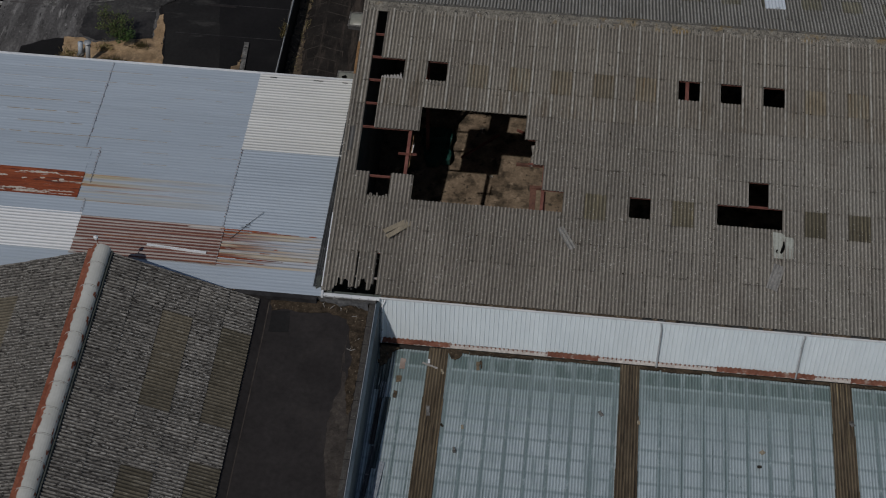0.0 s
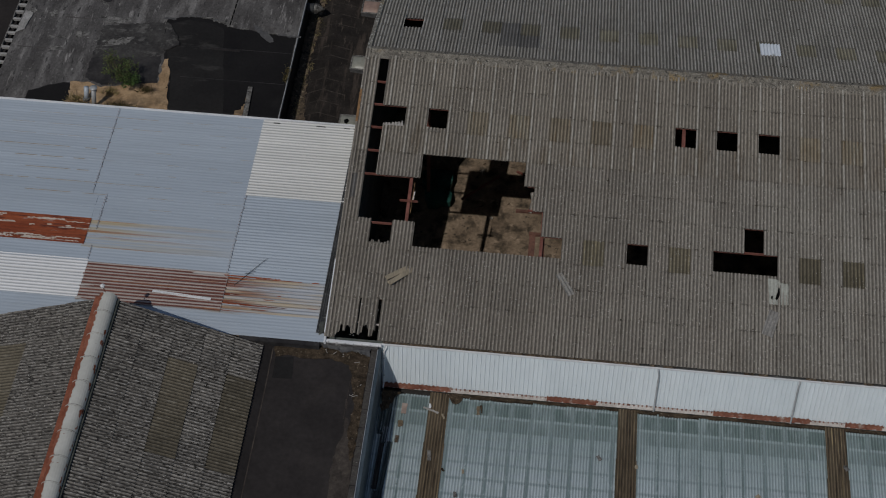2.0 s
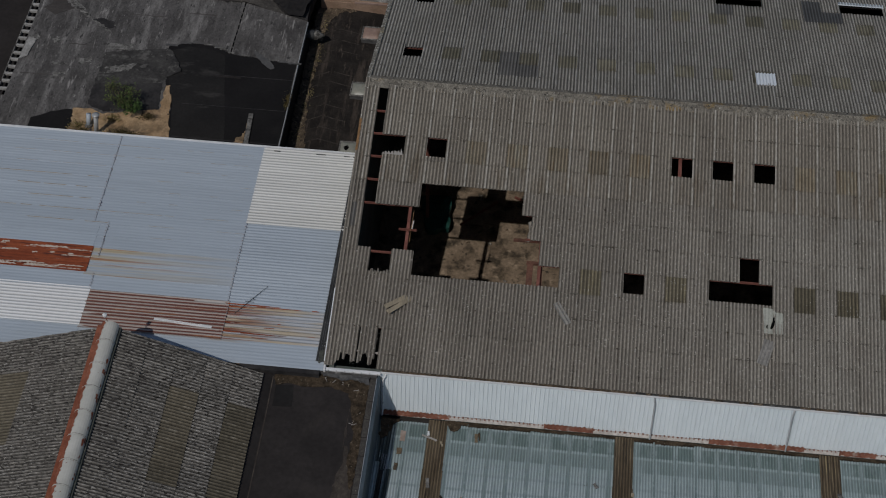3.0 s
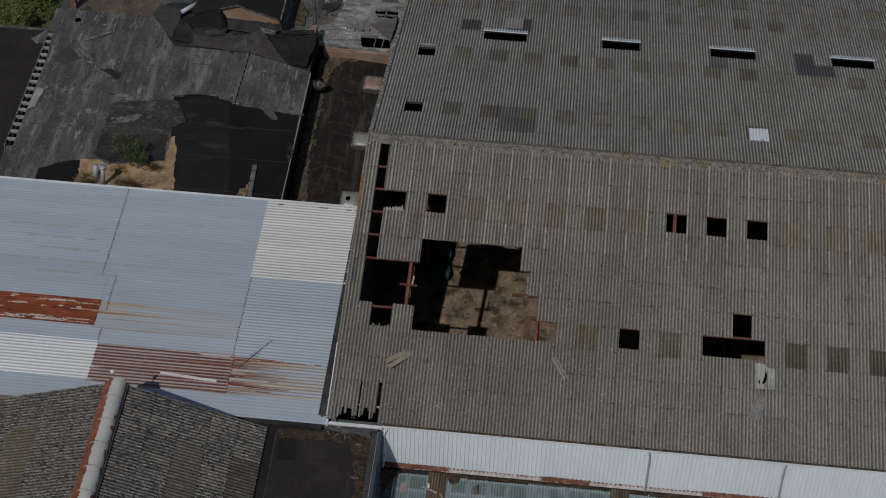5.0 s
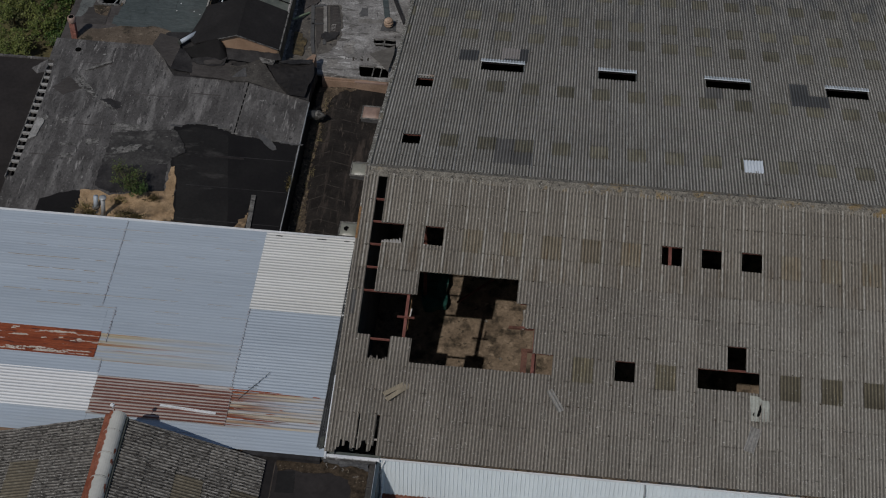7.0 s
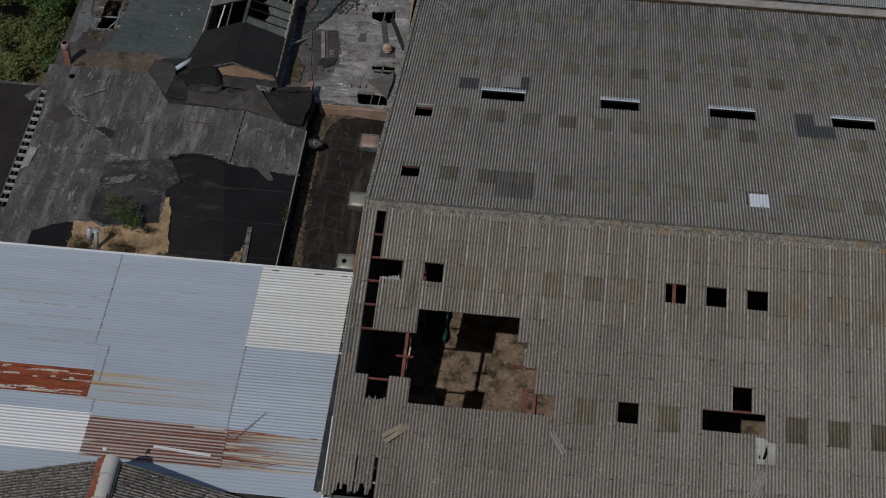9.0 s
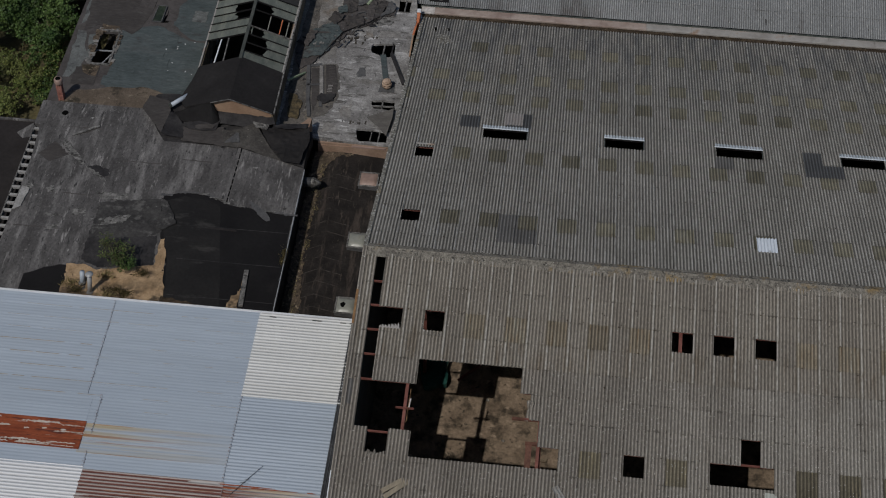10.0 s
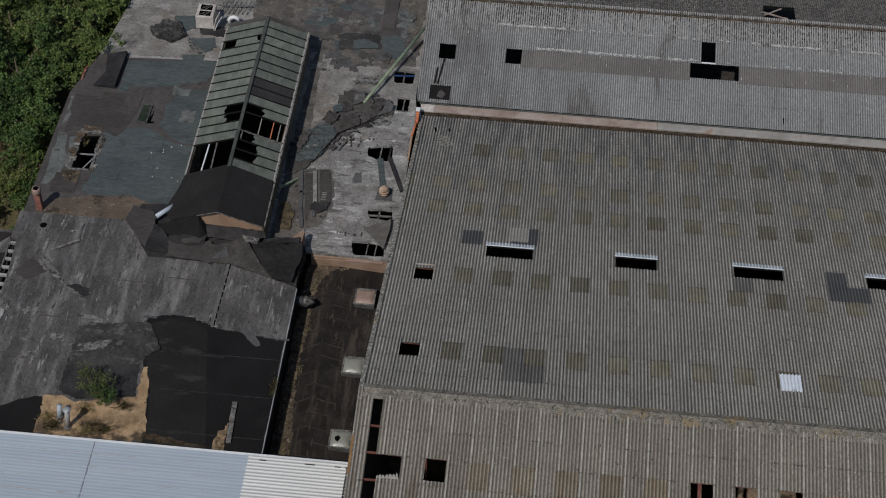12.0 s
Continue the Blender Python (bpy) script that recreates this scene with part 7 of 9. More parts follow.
def tree(label, at, height, spread, seed, count, what="leaf", size=0.2, name="tree", category="tree", outer="leaf_yellow"):
    r = random.Random(seed)
    t = thing(name, label, category, at)
    trunk_h = height * 0.4
    lean = Vector((r.uniform(-0.3, 0.3), r.uniform(-0.3, 0.3), 0)) * height * 0.1
    base = height * 0.028
    trunk = Shape().tube([(0, 0, -0.1), lean * 0.4 + Vector((0, 0, trunk_h * 0.5)), lean + Vector((0, 0, trunk_h)), lean * 1.3 + Vector((0, 0, height * 0.8))], [base * 1.3, base, base * 0.75, base * 0.15], 8)
    clumps = []
    for q in range(r.randint(9, 12)):
        a = q * 2.4 + r.uniform(-0.4, 0.4)
        h0 = height * r.uniform(0.25, 0.6)
        e = Vector((math.cos(a), math.sin(a), 0)) * spread * r.uniform(0.45, 0.95)
        end = e + Vector((0, 0, height * r.uniform(0.45, 0.95)))
        start = lean * (h0 / height) + Vector((0, 0, h0))
        mid = start.lerp(end, 0.5) + Vector((0, 0, height * 0.05))
        trunk.tube([start, mid, end], [base * 0.5, base * 0.3, base * 0.08], 6)
        for k in range(3):
            clumps.append((start.lerp(end, 0.55 + 0.22 * k) + Vector((r.uniform(-1, 1), r.uniform(-1, 1), r.uniform(-0.4, 0.6))) * spread * 0.2, spread * r.uniform(0.2, 0.4)))
    trunk.make("trunk", M["bark"], t, smooth=True)
    tufts = []
    for c, rad in clumps:  # twig ends, gathered on the outside of each bough
        for _ in range(17):
            d = Vector((r.gauss(0, 1), r.gauss(0, 1), r.gauss(0.25, 0.8))).normalized()
            tufts.append((c + d * rad * r.uniform(0.5, 1.1), rad * r.uniform(0.12, 0.26)))
    pts = []
    while len(pts) < count:
        c, rad = tufts[r.randrange(len(tufts))]
        p = c + Vector((r.gauss(0, 1), r.gauss(0, 1), r.gauss(0, 0.5))) * rad * 0.72
        if p.z > 0.1:
            pts.append(p)
    # a third of the leaves can take a lighter colour for sunlit foliage
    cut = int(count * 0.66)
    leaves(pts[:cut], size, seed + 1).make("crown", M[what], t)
    leaves(pts[cut:], size, seed + 2).make("sunlit_leaves", M[outer], t, "second lot of leaves, mostly in a lighter sunlit tone")
    return t


tree("green self-sown bush growing out of roof sand", (-15.25, 2.9, SZ), 1.6, 1.05, 3, 2000, "leaf_olive", 0.07, "bush", "bush", "leaf_bright")
tree("low dark green bush beside the sand drift", (-14.45, 2.45, SZ), 0.9, 0.62, 4, 1200, "leaf", 0.07, "bush", "bush", "leaf")
for px, py, sd in ((-17.0, 0.6, 1), (-15.2, 0.45, 2), (-14.2, 0.6, 3), (-5.88, 4.1, 5), (-5.86, 4.7, 11), (-17.4, 1.1, 6), (-14.8, 0.8, 7), (-15.5, 1.9, 8), (-13.6, 2.2, 9)):
    r = random.Random(sd)
    s = Shape()
    for q in range(150):
        a = r.uniform(0, 6.28)
        d = Vector((math.cos(a), math.sin(a), 0)) * r.uniform(0.03, 0.3)
        b = Vector((r.gauss(0, 0.2), r.gauss(0, 0.16), 0.0))
        side = Vector((-math.sin(a), math.cos(a), 0)) * 0.006
        h = Vector((0, 0, r.uniform(0.08, 0.32)))
        s.add([b - side, b + side, b + d * 0.4 + h * 0.7, b + d + h], [(0, 1, 2), (0, 2, 3)])
    ob = tagged(s.make("grass_tuft", M["dry_brush" if sd % 2 and px < -6 else "straw"]), "tuft of dry grass rooted on the roof", "grass", "grass tufts", "stuff")
    ob.location = (px, py, SZ + 0.0)
    ob.scale = (0.35, 1.1, 0.8) if px > -6 else (1, 1, 1)

# ---- lean-to with roof domes, between slab roof and hall ----
lean_to = tagged(new("lean_to_roof"), "low dark felt lean-to roof with raised laps", "roof", kind="structure")


def lean_z(x):
    return 4.12 - 0.10 * (-3.99 - x) if x < -3.99 else 4.12 - 0.1 * (x + 3.99)


s = Shape()
prof = [-5.74, -5.2, -4.6, -3.99, -3.2, -2.2, -1.2, -0.35]
for x0, x1 in zip(prof, prof[1:]):
    n = len(s.v)
    s.v += [(x0, -2, lean_z(x0)), (x1, -2, lean_z(x1)), (x1, 14.65, lean_z(x1)), (x0, 14.65, lean_z(x0))]
    s.f.append((n, n + 1, n + 2, n + 3))
s.box(-5.74, -0.35, -2, 14.65, 3.0, 3.1)
s.make("deck", M["felt_lean"], lean_to)
rng = random.Random(14)
for q in range(14):
    y = 1.2 + q * 0.96 + rng.uniform(-0.06, 0.06)
    for line in ([(-5.0, -0.50), (-4.5, -0.22), (-3.99, 0.0)], [(-3.99, 0.0), (-3.4, -0.10), (-2.7, -0.2)]):
        if line[0][0] > -4.0 and rng.random() < 0.25:
            continue
        s = Shape()
        for (xa, ya), (xb, yb) in zip(line, line[1:]):
            s.add([(xa, y + ya - 0.015, lean_z(xa) + 0.006), (xb, y + yb - 0.015, lean_z(xb) + 0.006), (xb, y + yb + 0.015, lean_z(xb) + 0.03), (xa, y + ya + 0.015, lean_z(xa) + 0.03)], [(0, 1, 2, 3)])
            s.add([(xa, y + ya + 0.015, lean_z(xa) + 0.03), (xb, y + yb + 0.015, lean_z(xb) + 0.03), (xb, y + yb + 0.05, lean_z(xb)), (xa, y + ya + 0.05, lean_z(xa))], [(0, 1, 2, 3)])
        s.make("felt_lap", M["felt_lap"], lean_to)
for x0, x1, y0, y1 in ((-5.2, -5.05, -2, 14.6),):
    Shape().box(x0, x1, y0, y1, 0, 3.4).make("west_wall", M["brick"], lean_to)
SILT = ragged([(-5.7, -1.5), (-4.6, -1.5), (-4.65, 2.25), (-4.9, 4.7), (-5.12, 7.2), (-5.0, 9.4), (-5.0, 10.9), (-4.95, 12.4), (-4.7, 13.6), (-4.2, 14.25), (-2.6, 14.55), (-5.7, 14.6)], 0.1, 0.1, 15)
tagged(draped(SILT, lambda x, y: lean_z(x) + 0.03 + 0.04 * abs(noise.noise(Vector((3 * x, 3 * y, 1)))), 0.12).make("edge_silt", M["silt"]), "crumbled brown silt along the lean-to edge", "dirt", kind="stuff")


def roof_dome(x, y, what, label, size=1.15):
    t = thing("roof_dome", label, "rooflight", (x, y, lean_z(x)), group="lean-to rooflights")
    h = size / 2
    kerb = Shape().box(-h, h, -h, h, -0.05, 0.32, bevel=0.03).make("kerb", M["felt_slab"], t, "felted kerb")
    for a in range(4):
        ob = Shape().box(-h - 0.02, h + 0.02, -h - 0.03, -h + 0.06, 0.30, 0.36, bevel=0.01).make("frame_bar", M["felt_pale"], kerb)
        ob.matrix_local = pose(0, 0, 0, 0, 0, 90 * a)
    s = Shape()
    n = 10
    for i in range(n + 1):
        for j in range(n + 1):
            u, v = i / n * 2 - 1, j / n * 2 - 1
            s.v.append((u * (h - 0.06), v * (h - 0.06), 0.33 + 0.16 * (1 - u ** 4) * (1 - v ** 4)))
    for i in range(n):
        for j in range(n):
            a = i * (n + 1) + j
            s.f.append((a, a + n + 1, a + n + 2, a + 1))
    return s.make("dome", M[what], t, smooth=True)


roof_dome(-2.04, 12.36, "opal_pink", "dusty pink roof dome on the lean-to")
roof_dome(-2.04, 7.36, "opal", "cloudy green-white roof dome on the lean-to")
d3 = roof_dome(-2.04, 2.36, "opal", "cloudy roof dome with a broken hole")
Shape().prism([(-0.25, -0.2), (-0.1, -0.28), (0.02, -0.02), (-0.12, 0.12), (-0.3, 0.0)], 0.40, 0.50).make("broken_hole", M["void"], d3, "jagged black patch painted as a break")
fun = thing("vent_cone", "grey conical vent outlet on the slab wall", "vent", (-5.75, 11.1, 4.9))
cone_duct = Shape().tube([(-0.25, 0, 0), (0.5, 0.02, -0.02)], [0.3, 0.3], 18).make("duct", M["lead_grey"], fun, smooth=True)
Shape().tube([(0.42, 0.02, -0.02), (0.62, 0.02, -0.02), (1.0, 0.04, -0.05)], [0.31, 0.3, 0.05], 18).make("cone", M["felt_pale"], cone_duct, smooth=True)

for q in range(16):
    r = random.Random(140 + q)
    s = Shape()
    for k in range(34):
        a = r.uniform(0, 6.28)
        d = Vector((math.cos(a), math.sin(a), 0)) * r.uniform(0.05, 0.28)
        b = Vector((r.gauss(0, 0.12), r.gauss(0, 0.3), 0.0))
        side = Vector((-math.sin(a), math.cos(a), 0)) * 0.008
        s.add([b - side, b + side, b + d + Vector((0, 0, r.uniform(0.02, 0.12)))], [(0, 1, 2)])
    y = -1.0 + q * 0.98 + r.uniform(-0.3, 0.3)
    ob = tagged(s.make("straw_tuft", M["straw" if q % 3 else "dry_brush"]), "dead grass lying on the silted roof edge", "grass", "dead grass on the lean-to", "stuff")
    ob.location = (-5.2 + r.uniform(-0.1, 0.3), y, lean_z(-5.2) + 0.06)

# ---- concrete-decked building at the back ----
CZ = 4.90
deck = tagged(new("deck_roof"), "worn flat concrete roof with felt patches and holes", "roof", kind="structure")
MX0, MX1, MRX, MY0, MY1, MEZ, MRZ = -13.55, -8.28, -10.87, 15.17, 32.2, 6.45, 7.40
DECK_EDGE = [(-22.9, 15.5), (-16.2, 15.6), (-15.0, 14.7), (-0.75, 14.7), (-0.75, 27.3), (-0.95, 28.6), (-0.95, 52), (-19.5, 52), (-20.9, 36), (-21.7, 30.4), (-22.75, 26.6)]
HOLES = [ragged(h, 0.3, 0.06, q) for q, h in enumerate((
    [(-20.95, 23.0), (-19.85, 23.05), (-19.9, 19.95), (-21.05, 19.9)], [(-17.05, 25.9), (-16.8, 25.3), (-16.85, 24.4), (-17.3, 24.35)],
    [(-3.35, 23.9), (-1.8, 24.1), (-1.85, 22.8), (-2.6, 22.75), (-3.3, 23.1)], [(-3.3, 15.95), (-3.1, 14.95), (-1.3, 14.95), (-1.4, 15.95)], [(-2.85, 18.65), (-1.2, 18.7), (-1.1, 17.8), (-2.5, 17.9)],
    [(-2.55, 31.0), (-1.3, 31.0), (-1.25, 29.85), (-2.5, 29.85)], [(-2.1, 28.55), (-1.25, 28.5), (-1.3, 27.3), (-2.05, 27.35)], [(MX0 + 0.2, MY0 + 0.2), (MX1 - 0.2, MY0 + 0.2), (MX1 - 0.2, MY1 - 0.2), (MX0 + 0.2, MY1 - 0.2)]))]


def deck_part(region, what, label=""):
    """Part of the deck with the holes cut through it and a broken edge."""
    xs, ys2 = [p[0] for p in region], [p[1] for p in region]
    s, step, idx = Shape(), 0.2, {}
    x_lo, y_lo = min(xs), min(ys2)
    nx, ny = int((max(xs) - x_lo) / step) + 1, int((max(ys2) - y_lo) / step) + 1
    boxes = [(min(p[0] for p in h) - 0.2, max(p[0] for p in h) + 0.2, min(p[1] for p in h) - 0.2, max(p[1] for p in h) + 0.2, h) for h in HOLES]
    lines = [region] + [b[4] for b in boxes]

    def at(i, j):
        if (i, j) not in idx:
            idx[i, j] = len(s.v)
            s.v.append((x_lo + i * step, y_lo + j * step, CZ))
        return idx[i, j]

    def snapped(x, y):
        best = (1e9, x, y)
        for line in lines:
            for q in range(len(line)):
                (a, b), (c, d) = line[q], line[(q + 1) % len(line)]
                l = (c - a) ** 2 + (d - b) ** 2
                u = max(0.0, min(1.0, ((x - a) * (c - a) + (y - b) * (d - b)) / l)) if l else 0.0
                px, py = a + u * (c - a), b + u * (d - b)
                best = min(best, ((px - x) ** 2 + (py - y) ** 2, px, py))
        return best[1:] if best[0] < (1.2 * step) ** 2 else (x, y)

    cells = set()
    for i in range(nx):
        for j in range(ny):
            x, y = x_lo + (i + 0.5) * step, y_lo + (j + 0.5) * step
            if inside(region, x, y) and not any(a < x < b and c < y < d and inside(h, x, y) for a, b, c, d, h in boxes):
                cells.add((i, j))
    sides = lambda i, j: ((-1, 0, (i, j + 1), (i, j)), (1, 0, (i + 1, j), (i + 1, j + 1)), (0, -1, (i, j), (i + 1, j)), (0, 1, (i + 1, j + 1), (i, j + 1)))
    for i, j in sorted(cells):
        s.f.append((at(i, j), at(i + 1, j), at(i + 1, j + 1), at(i, j + 1)))
    rim = {at(*c) for i, j in cells for di, dj, a, b in sides(i, j) if (i + di, j + dj) not in cells for c in (a, b)}
    for p in rim:
        s.v[p] = (*snapped(*s.v[p][:2]), CZ)
    for i, j in sorted(cells):
        for di, dj, a, b in sides(i, j):
            if (i + di, j + dj) not in cells:
                p, q = at(*a), at(*b)
                n = len(s.v)
                s.v += [(*s.v[p][:2], CZ - 0.16), (*s.v[q][:2], CZ - 0.16)]
                s.f.append((p, n, n + 1, q))
    return s.make("deck", M[what], deck, label)


deck_part([(-22.9, 15.5), (-13.45, 15.5), (-13.45, 30.6), (-20.0, 30.2), (-21.7, 30.4), (-22.75, 26.6)], "felt_brown", "brown-grey felted deck")
deck_part([(-13.45, 15.0), (-0.75, 14.72), (-0.75, 27.3), (-2.7, 27.3), (-4.4, 25.8), (-6.2, 23.6), (-7.2, 21.9), (-13.45, 21.9)], "concrete_light", "bleached concrete deck")
deck_part([(-13.45, 21.9), (-7.2, 21.9), (-6.2, 23.6), (-4.4, 25.8), (-2.7, 27.3), (-0.75, 27.3), (-0.95, 28.6), (-0.95, 36), (-13.45, 36)], "concrete", "worn grey-brown concrete deck")
deck_part([(-21.7, 30.4), (-20.0, 30.2), (-13.45, 30.6), (-13.45, 36), (-20.9, 36)], "concrete", "pale worn concrete deck")
Shape().box(-20.8, -0.95, 36, 52, CZ - 0.16, CZ).make("deck", M["concrete"], deck)
for x0, x1, y0, y1 in ((-22.7, -22.5, 16, 26.5), (-5.5, -0.75, 14.7, 14.85), (-1.15, -0.98, 28.6, 51)):
    Shape().box(x0, x1, y0, y1, 0 if x0 < -6 else 0, CZ - 0.17).make("outer_wall", M["brick"], deck)
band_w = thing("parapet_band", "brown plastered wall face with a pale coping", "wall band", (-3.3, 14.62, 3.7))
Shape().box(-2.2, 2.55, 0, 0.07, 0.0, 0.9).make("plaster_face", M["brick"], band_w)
Shape().box(-1.6, 2.55, -0.06, 0.06, -0.08, 0.0).make("sill_strip", M["felt_pale"], band_w)
Shape().box(-0.1, 2.0, -0.03, 0.09, 0.9, 1.0).make("coping", M["opal_pink"], band_w)
# layer is dark for felt and dirt, and for the monitor shadow
Shape().prism(ragged([(-8.1, 21.7), (-7.1, 21.45), (-6.75, 18.6), (-6.34, 16.7), (-6.5, 15.3), (-8.1, 15.3)], 0.3, 0.08, 95), CZ, CZ + 0.007).make("felt_layer", M["deck_grime"], deck, "grimy felt beside the monitor, darkened for its shadow too")
Shape().prism(ragged([(-7.15, 21.5), (-5.3, 21.7), (-4.9, 20.0), (-4.85, 18.3), (-5.5, 16.9), (-6.5, 16.4), (-6.8, 18.6)], 0.25, 0.1, 96), CZ, CZ + 0.009).make("felt_layer", M["deck_grime"], deck, "grey-brown grime under the duct frame")
# felt layers on the west part
for q, (pts, what, label) in enumerate((
        ([(-19.7, 19.0), (-19.72, 23.3), (-18.1, 23.9), (-17.5, 24.0), (-15.2, 22.8), (-13.7, 22.5), (-13.7, 17.6), (-16.5, 17.8), (-19.5, 17.7)], "felt_teal", "teal mineral felt"),
        ([(-22.45, 18.5), (-22.55, 23.0), (-22.0, 22.9), (-21.8, 21.6), (-21.35, 20.6), (-21.6, 19.6), (-22.05, 18.5)], "felt_light", "pale grey felt strip"),
        ([(-22.5, 23.6), (-22.6, 26.2), (-21.9, 26.3), (-21.7, 24.6)], "felt_light", "pale grey felt strip"), ([(-21.75, 22.6), (-21.2, 22.8), (-21.15, 20.4), (-21.7, 20.3), (-21.5, 21.5)], "felt_light", "pale torn felt"),
        ([(-16.5, 24.2), (-16.5, 26.0), (-15.5, 27.6), (-13.7, 27.8), (-13.7, 22.7), (-15.2, 23.0)], "felt_teal", "teal mineral felt"),
        ([(-22.3, 26.2), (-20.3, 26.6), (-18.14, 27.0), (-18.1, 25.54), (-18.54, 23.6), (-18.97, 22.95), (-19.6, 23.3), (-21.1, 23.75), (-22.2, 23.0)], "felt_umber", "dark umber felt sheet"),
        ([(-21.1, 23.75), (-20.0, 23.65), (-19.85, 23.2), (-20.5, 23.15), (-21.05, 23.2)], "silt", "brown silt by the hole"), ([(-21.5, 19.7), (-20.36, 19.72), (-20.4, 18.72), (-21.26, 19.02)], "silt", "brown silt by the hole"),
        ([(-19.8, 27.0), (-14.3, 28.5), (-13.7, 30.5), (-16.2, 30.3), (-19.7, 29.9)], "felt_teal", "teal mineral felt"))):
    Shape().prism(ragged(pts, 0.4, 0.09, 90 + q), CZ, CZ + 0.006 + 0.003 * q).make("felt_layer", M[what], deck, label)
rng = random.Random(6)
for q in range(18):
    x, y = rng.uniform(-21.8, -14.2), rng.uniform(18.2, 29.5)
    if any(inside(h, x + a, y + b) for h in HOLES for a in (-0.9, 0, 0.9) for b in (-0.9, 0, 0.9)):
        continue
    w, l = rng.uniform(0.3, 0.8), rng.uniform(0.3, 0.9)
    Shape().prism(ragged([(x - w, y - l), (x + w, y - l), (x + w, y + l), (x - w, y + l)], 0.3, 0.06, q), CZ + 0.016, CZ + 0.021 + 0.0006 * q).make("felt_mend", M["felt_light" if q % 5 == 0 else "felt_teal" if -19.7 < x < -13.7 and y < 24 else rng.choice(["felt_brown", "felt_umber"])], deck)
for q in range(9):
    x, y = rng.uniform(-17, -14.3), rng.uniform(19.5, 22.8)
    tagged(Shape().box(x, x + 0.06, y, y + 0.055, CZ + 0.028, CZ + 0.05).make("white_chip", M["white"]), "small white chip of rubble on the felt", "rubble", "white chips")
STRIP = ragged([(-22.2, 15.6), (-22.0, 16.6), (-21.5, 17.3), (-19.3, 17.85), (-16.9, 18.05), (-14.4, 17.3), (-14.6, 16.2), (-16.2, 15.6)], 0.4, 0.1, 21)
tagged(draped(STRIP, lambda x, y: CZ + 0.04 + 0.03 * noise.noise(Vector((x, y, 2))), 0.14).make("dirt_drift", M["drift"]), "brown dirt drift with weeds along the roof step", "dirt", kind="stuff")
# crumbled pale rim round the square hole, lime line at the felt edge and a glazed hatch
rng = random.Random(23)
for q in range(60):
    a = rng.random() * 8.2
    x, y = (-21.1 + rng.uniform(-0.15, 0.05), 19.9 + a) if a < 3.1 else ((-19.8 + rng.uniform(-0.02, 0.2), 16.8 + a) if a < 6.2 else (-21.0 + (a - 6.2) * 0.6, 23.1 + rng.uniform(0, 0.25)))
    w = rng.choice((0.04, 0.06, 0.09, 0.14, 0.2))
    Shape().prism(ragged([(x - w, y - w), (x + w * 0.8, y - w), (x + w, y + w), (x - w, y + w * 0.9)], 0.1, 0.05, 500 + q), CZ + 0.012, CZ + 0.03 + 0.001 * q).make("rim_rubble", M[rng.choice(["felt_pale", "concrete", "silt"])], deck)
Shape().prism(ragged([(-19.6, 30.25), (-14.0, 30.55), (-14.0, 30.7), (-19.6, 30.42)], 0.2, 0.05, 77), CZ + 0.016, CZ + 0.03).make("lime_line", M["concrete_pale"], deck, "whitish lime line")
hatch = thing("roof_hatch", "dark green glazed hatch tilted beside a hole", "hatch", (-17.6, 25.1, CZ))
Shape().prism([(-0.35, -0.75), (0.25, -0.75), (0.3, 0.8), (-0.25, 0.8)], 0.015, 0.07).make("glass", M["pane_dark"], hatch)
for a, b in (((-0.36, -0.76), (-0.26, 0.82)), ((0.26, -0.76), (0.31, 0.82)), ((-0.27, 0.82), (0.32, 0.82)), ((-0.37, -0.77), (0.27, -0.77))):
    Shape().beam((*a, 0.06), (*b, 0.06), 0.07, 0.08).make("frame_bar", M["felt_slab"], hatch)
# frame in the square hole
fr = new("hole_frame")
fr.location, fr.parent = (-20.4, 21.4, CZ), deck
fr["label"] = "pale timber frame round the square roof hole"
for a, b in (((-0.6, 1.7, 0.04), (0.62, 1.72, 0.04)), ((0.62, 1.72, 0.04), (0.6, -1.55, 0.04)), ((-0.7, -1.55, 0.04), (0.6, -1.5, 0.04))):
    Shape().beam(a, b, 0.14, 0.1).make("frame_board", M["felt_pale"], fr)
for a, b in (((-0.65, 0.1, -0.3), (0.6, 0.15, -0.3)), ((-0.3, -1.4, -0.5), (0.55, 0.1, -0.3))):
    Shape().beam(a, b, 0.06, 0.08).make("hole_bar", M["grey_metal"], fr)
tagged(Shape().prism([(-21.2, 30.3), (-19.9, 30.45), (-19.95, 27.2), (-21.4, 27.3), (-20.9, 28.6)], CZ + 0.02, lambda x, y: CZ + 0.12 + 0.25 * (x + 21.4) / 1.5).make("tilted_board", M["felt_dark"]), "dark felted board tilted on the deck", "board")
br = thing("broken_brick_edge", "broken red brick edge of the deck", "masonry", (-22.3, 27.8, CZ))
for q in range(9):
    ob = Shape().box(0, 0.21, 0, 0.1, 0, 0.065, bevel=0.006).make("brick", M["brick_red"], br)
    ob.matrix_local = pose(0.05 + 0.03 * (q % 3), 0.13 * q, 0.0 + 0.07 * (q % 2), 0, 0, 80)
stk = thing("chimney_stack", "short red brick chimney with a pale round pot", "chimney", (-21.95, 16.45, CZ))
stk.scale = (1.02, 1.02, 1.3)
for zc in range(13):
    for side in range(4):
        ob = Shape().box(-0.13, 0.13, -0.17, -0.07, 0, 0.066, bevel=0.005).make("brick", M["brick_red"], stk)
        ob.matrix_local = pose(0, 0, zc * 0.076, 0, 0, 90 * side + 0.0) @ pose(0.04 if zc % 2 else -0.04, 0, 0)
Shape().box(-0.12, 0.12, -0.12, 0.12, 0, 0.99).make("core", M["concrete"], stk)
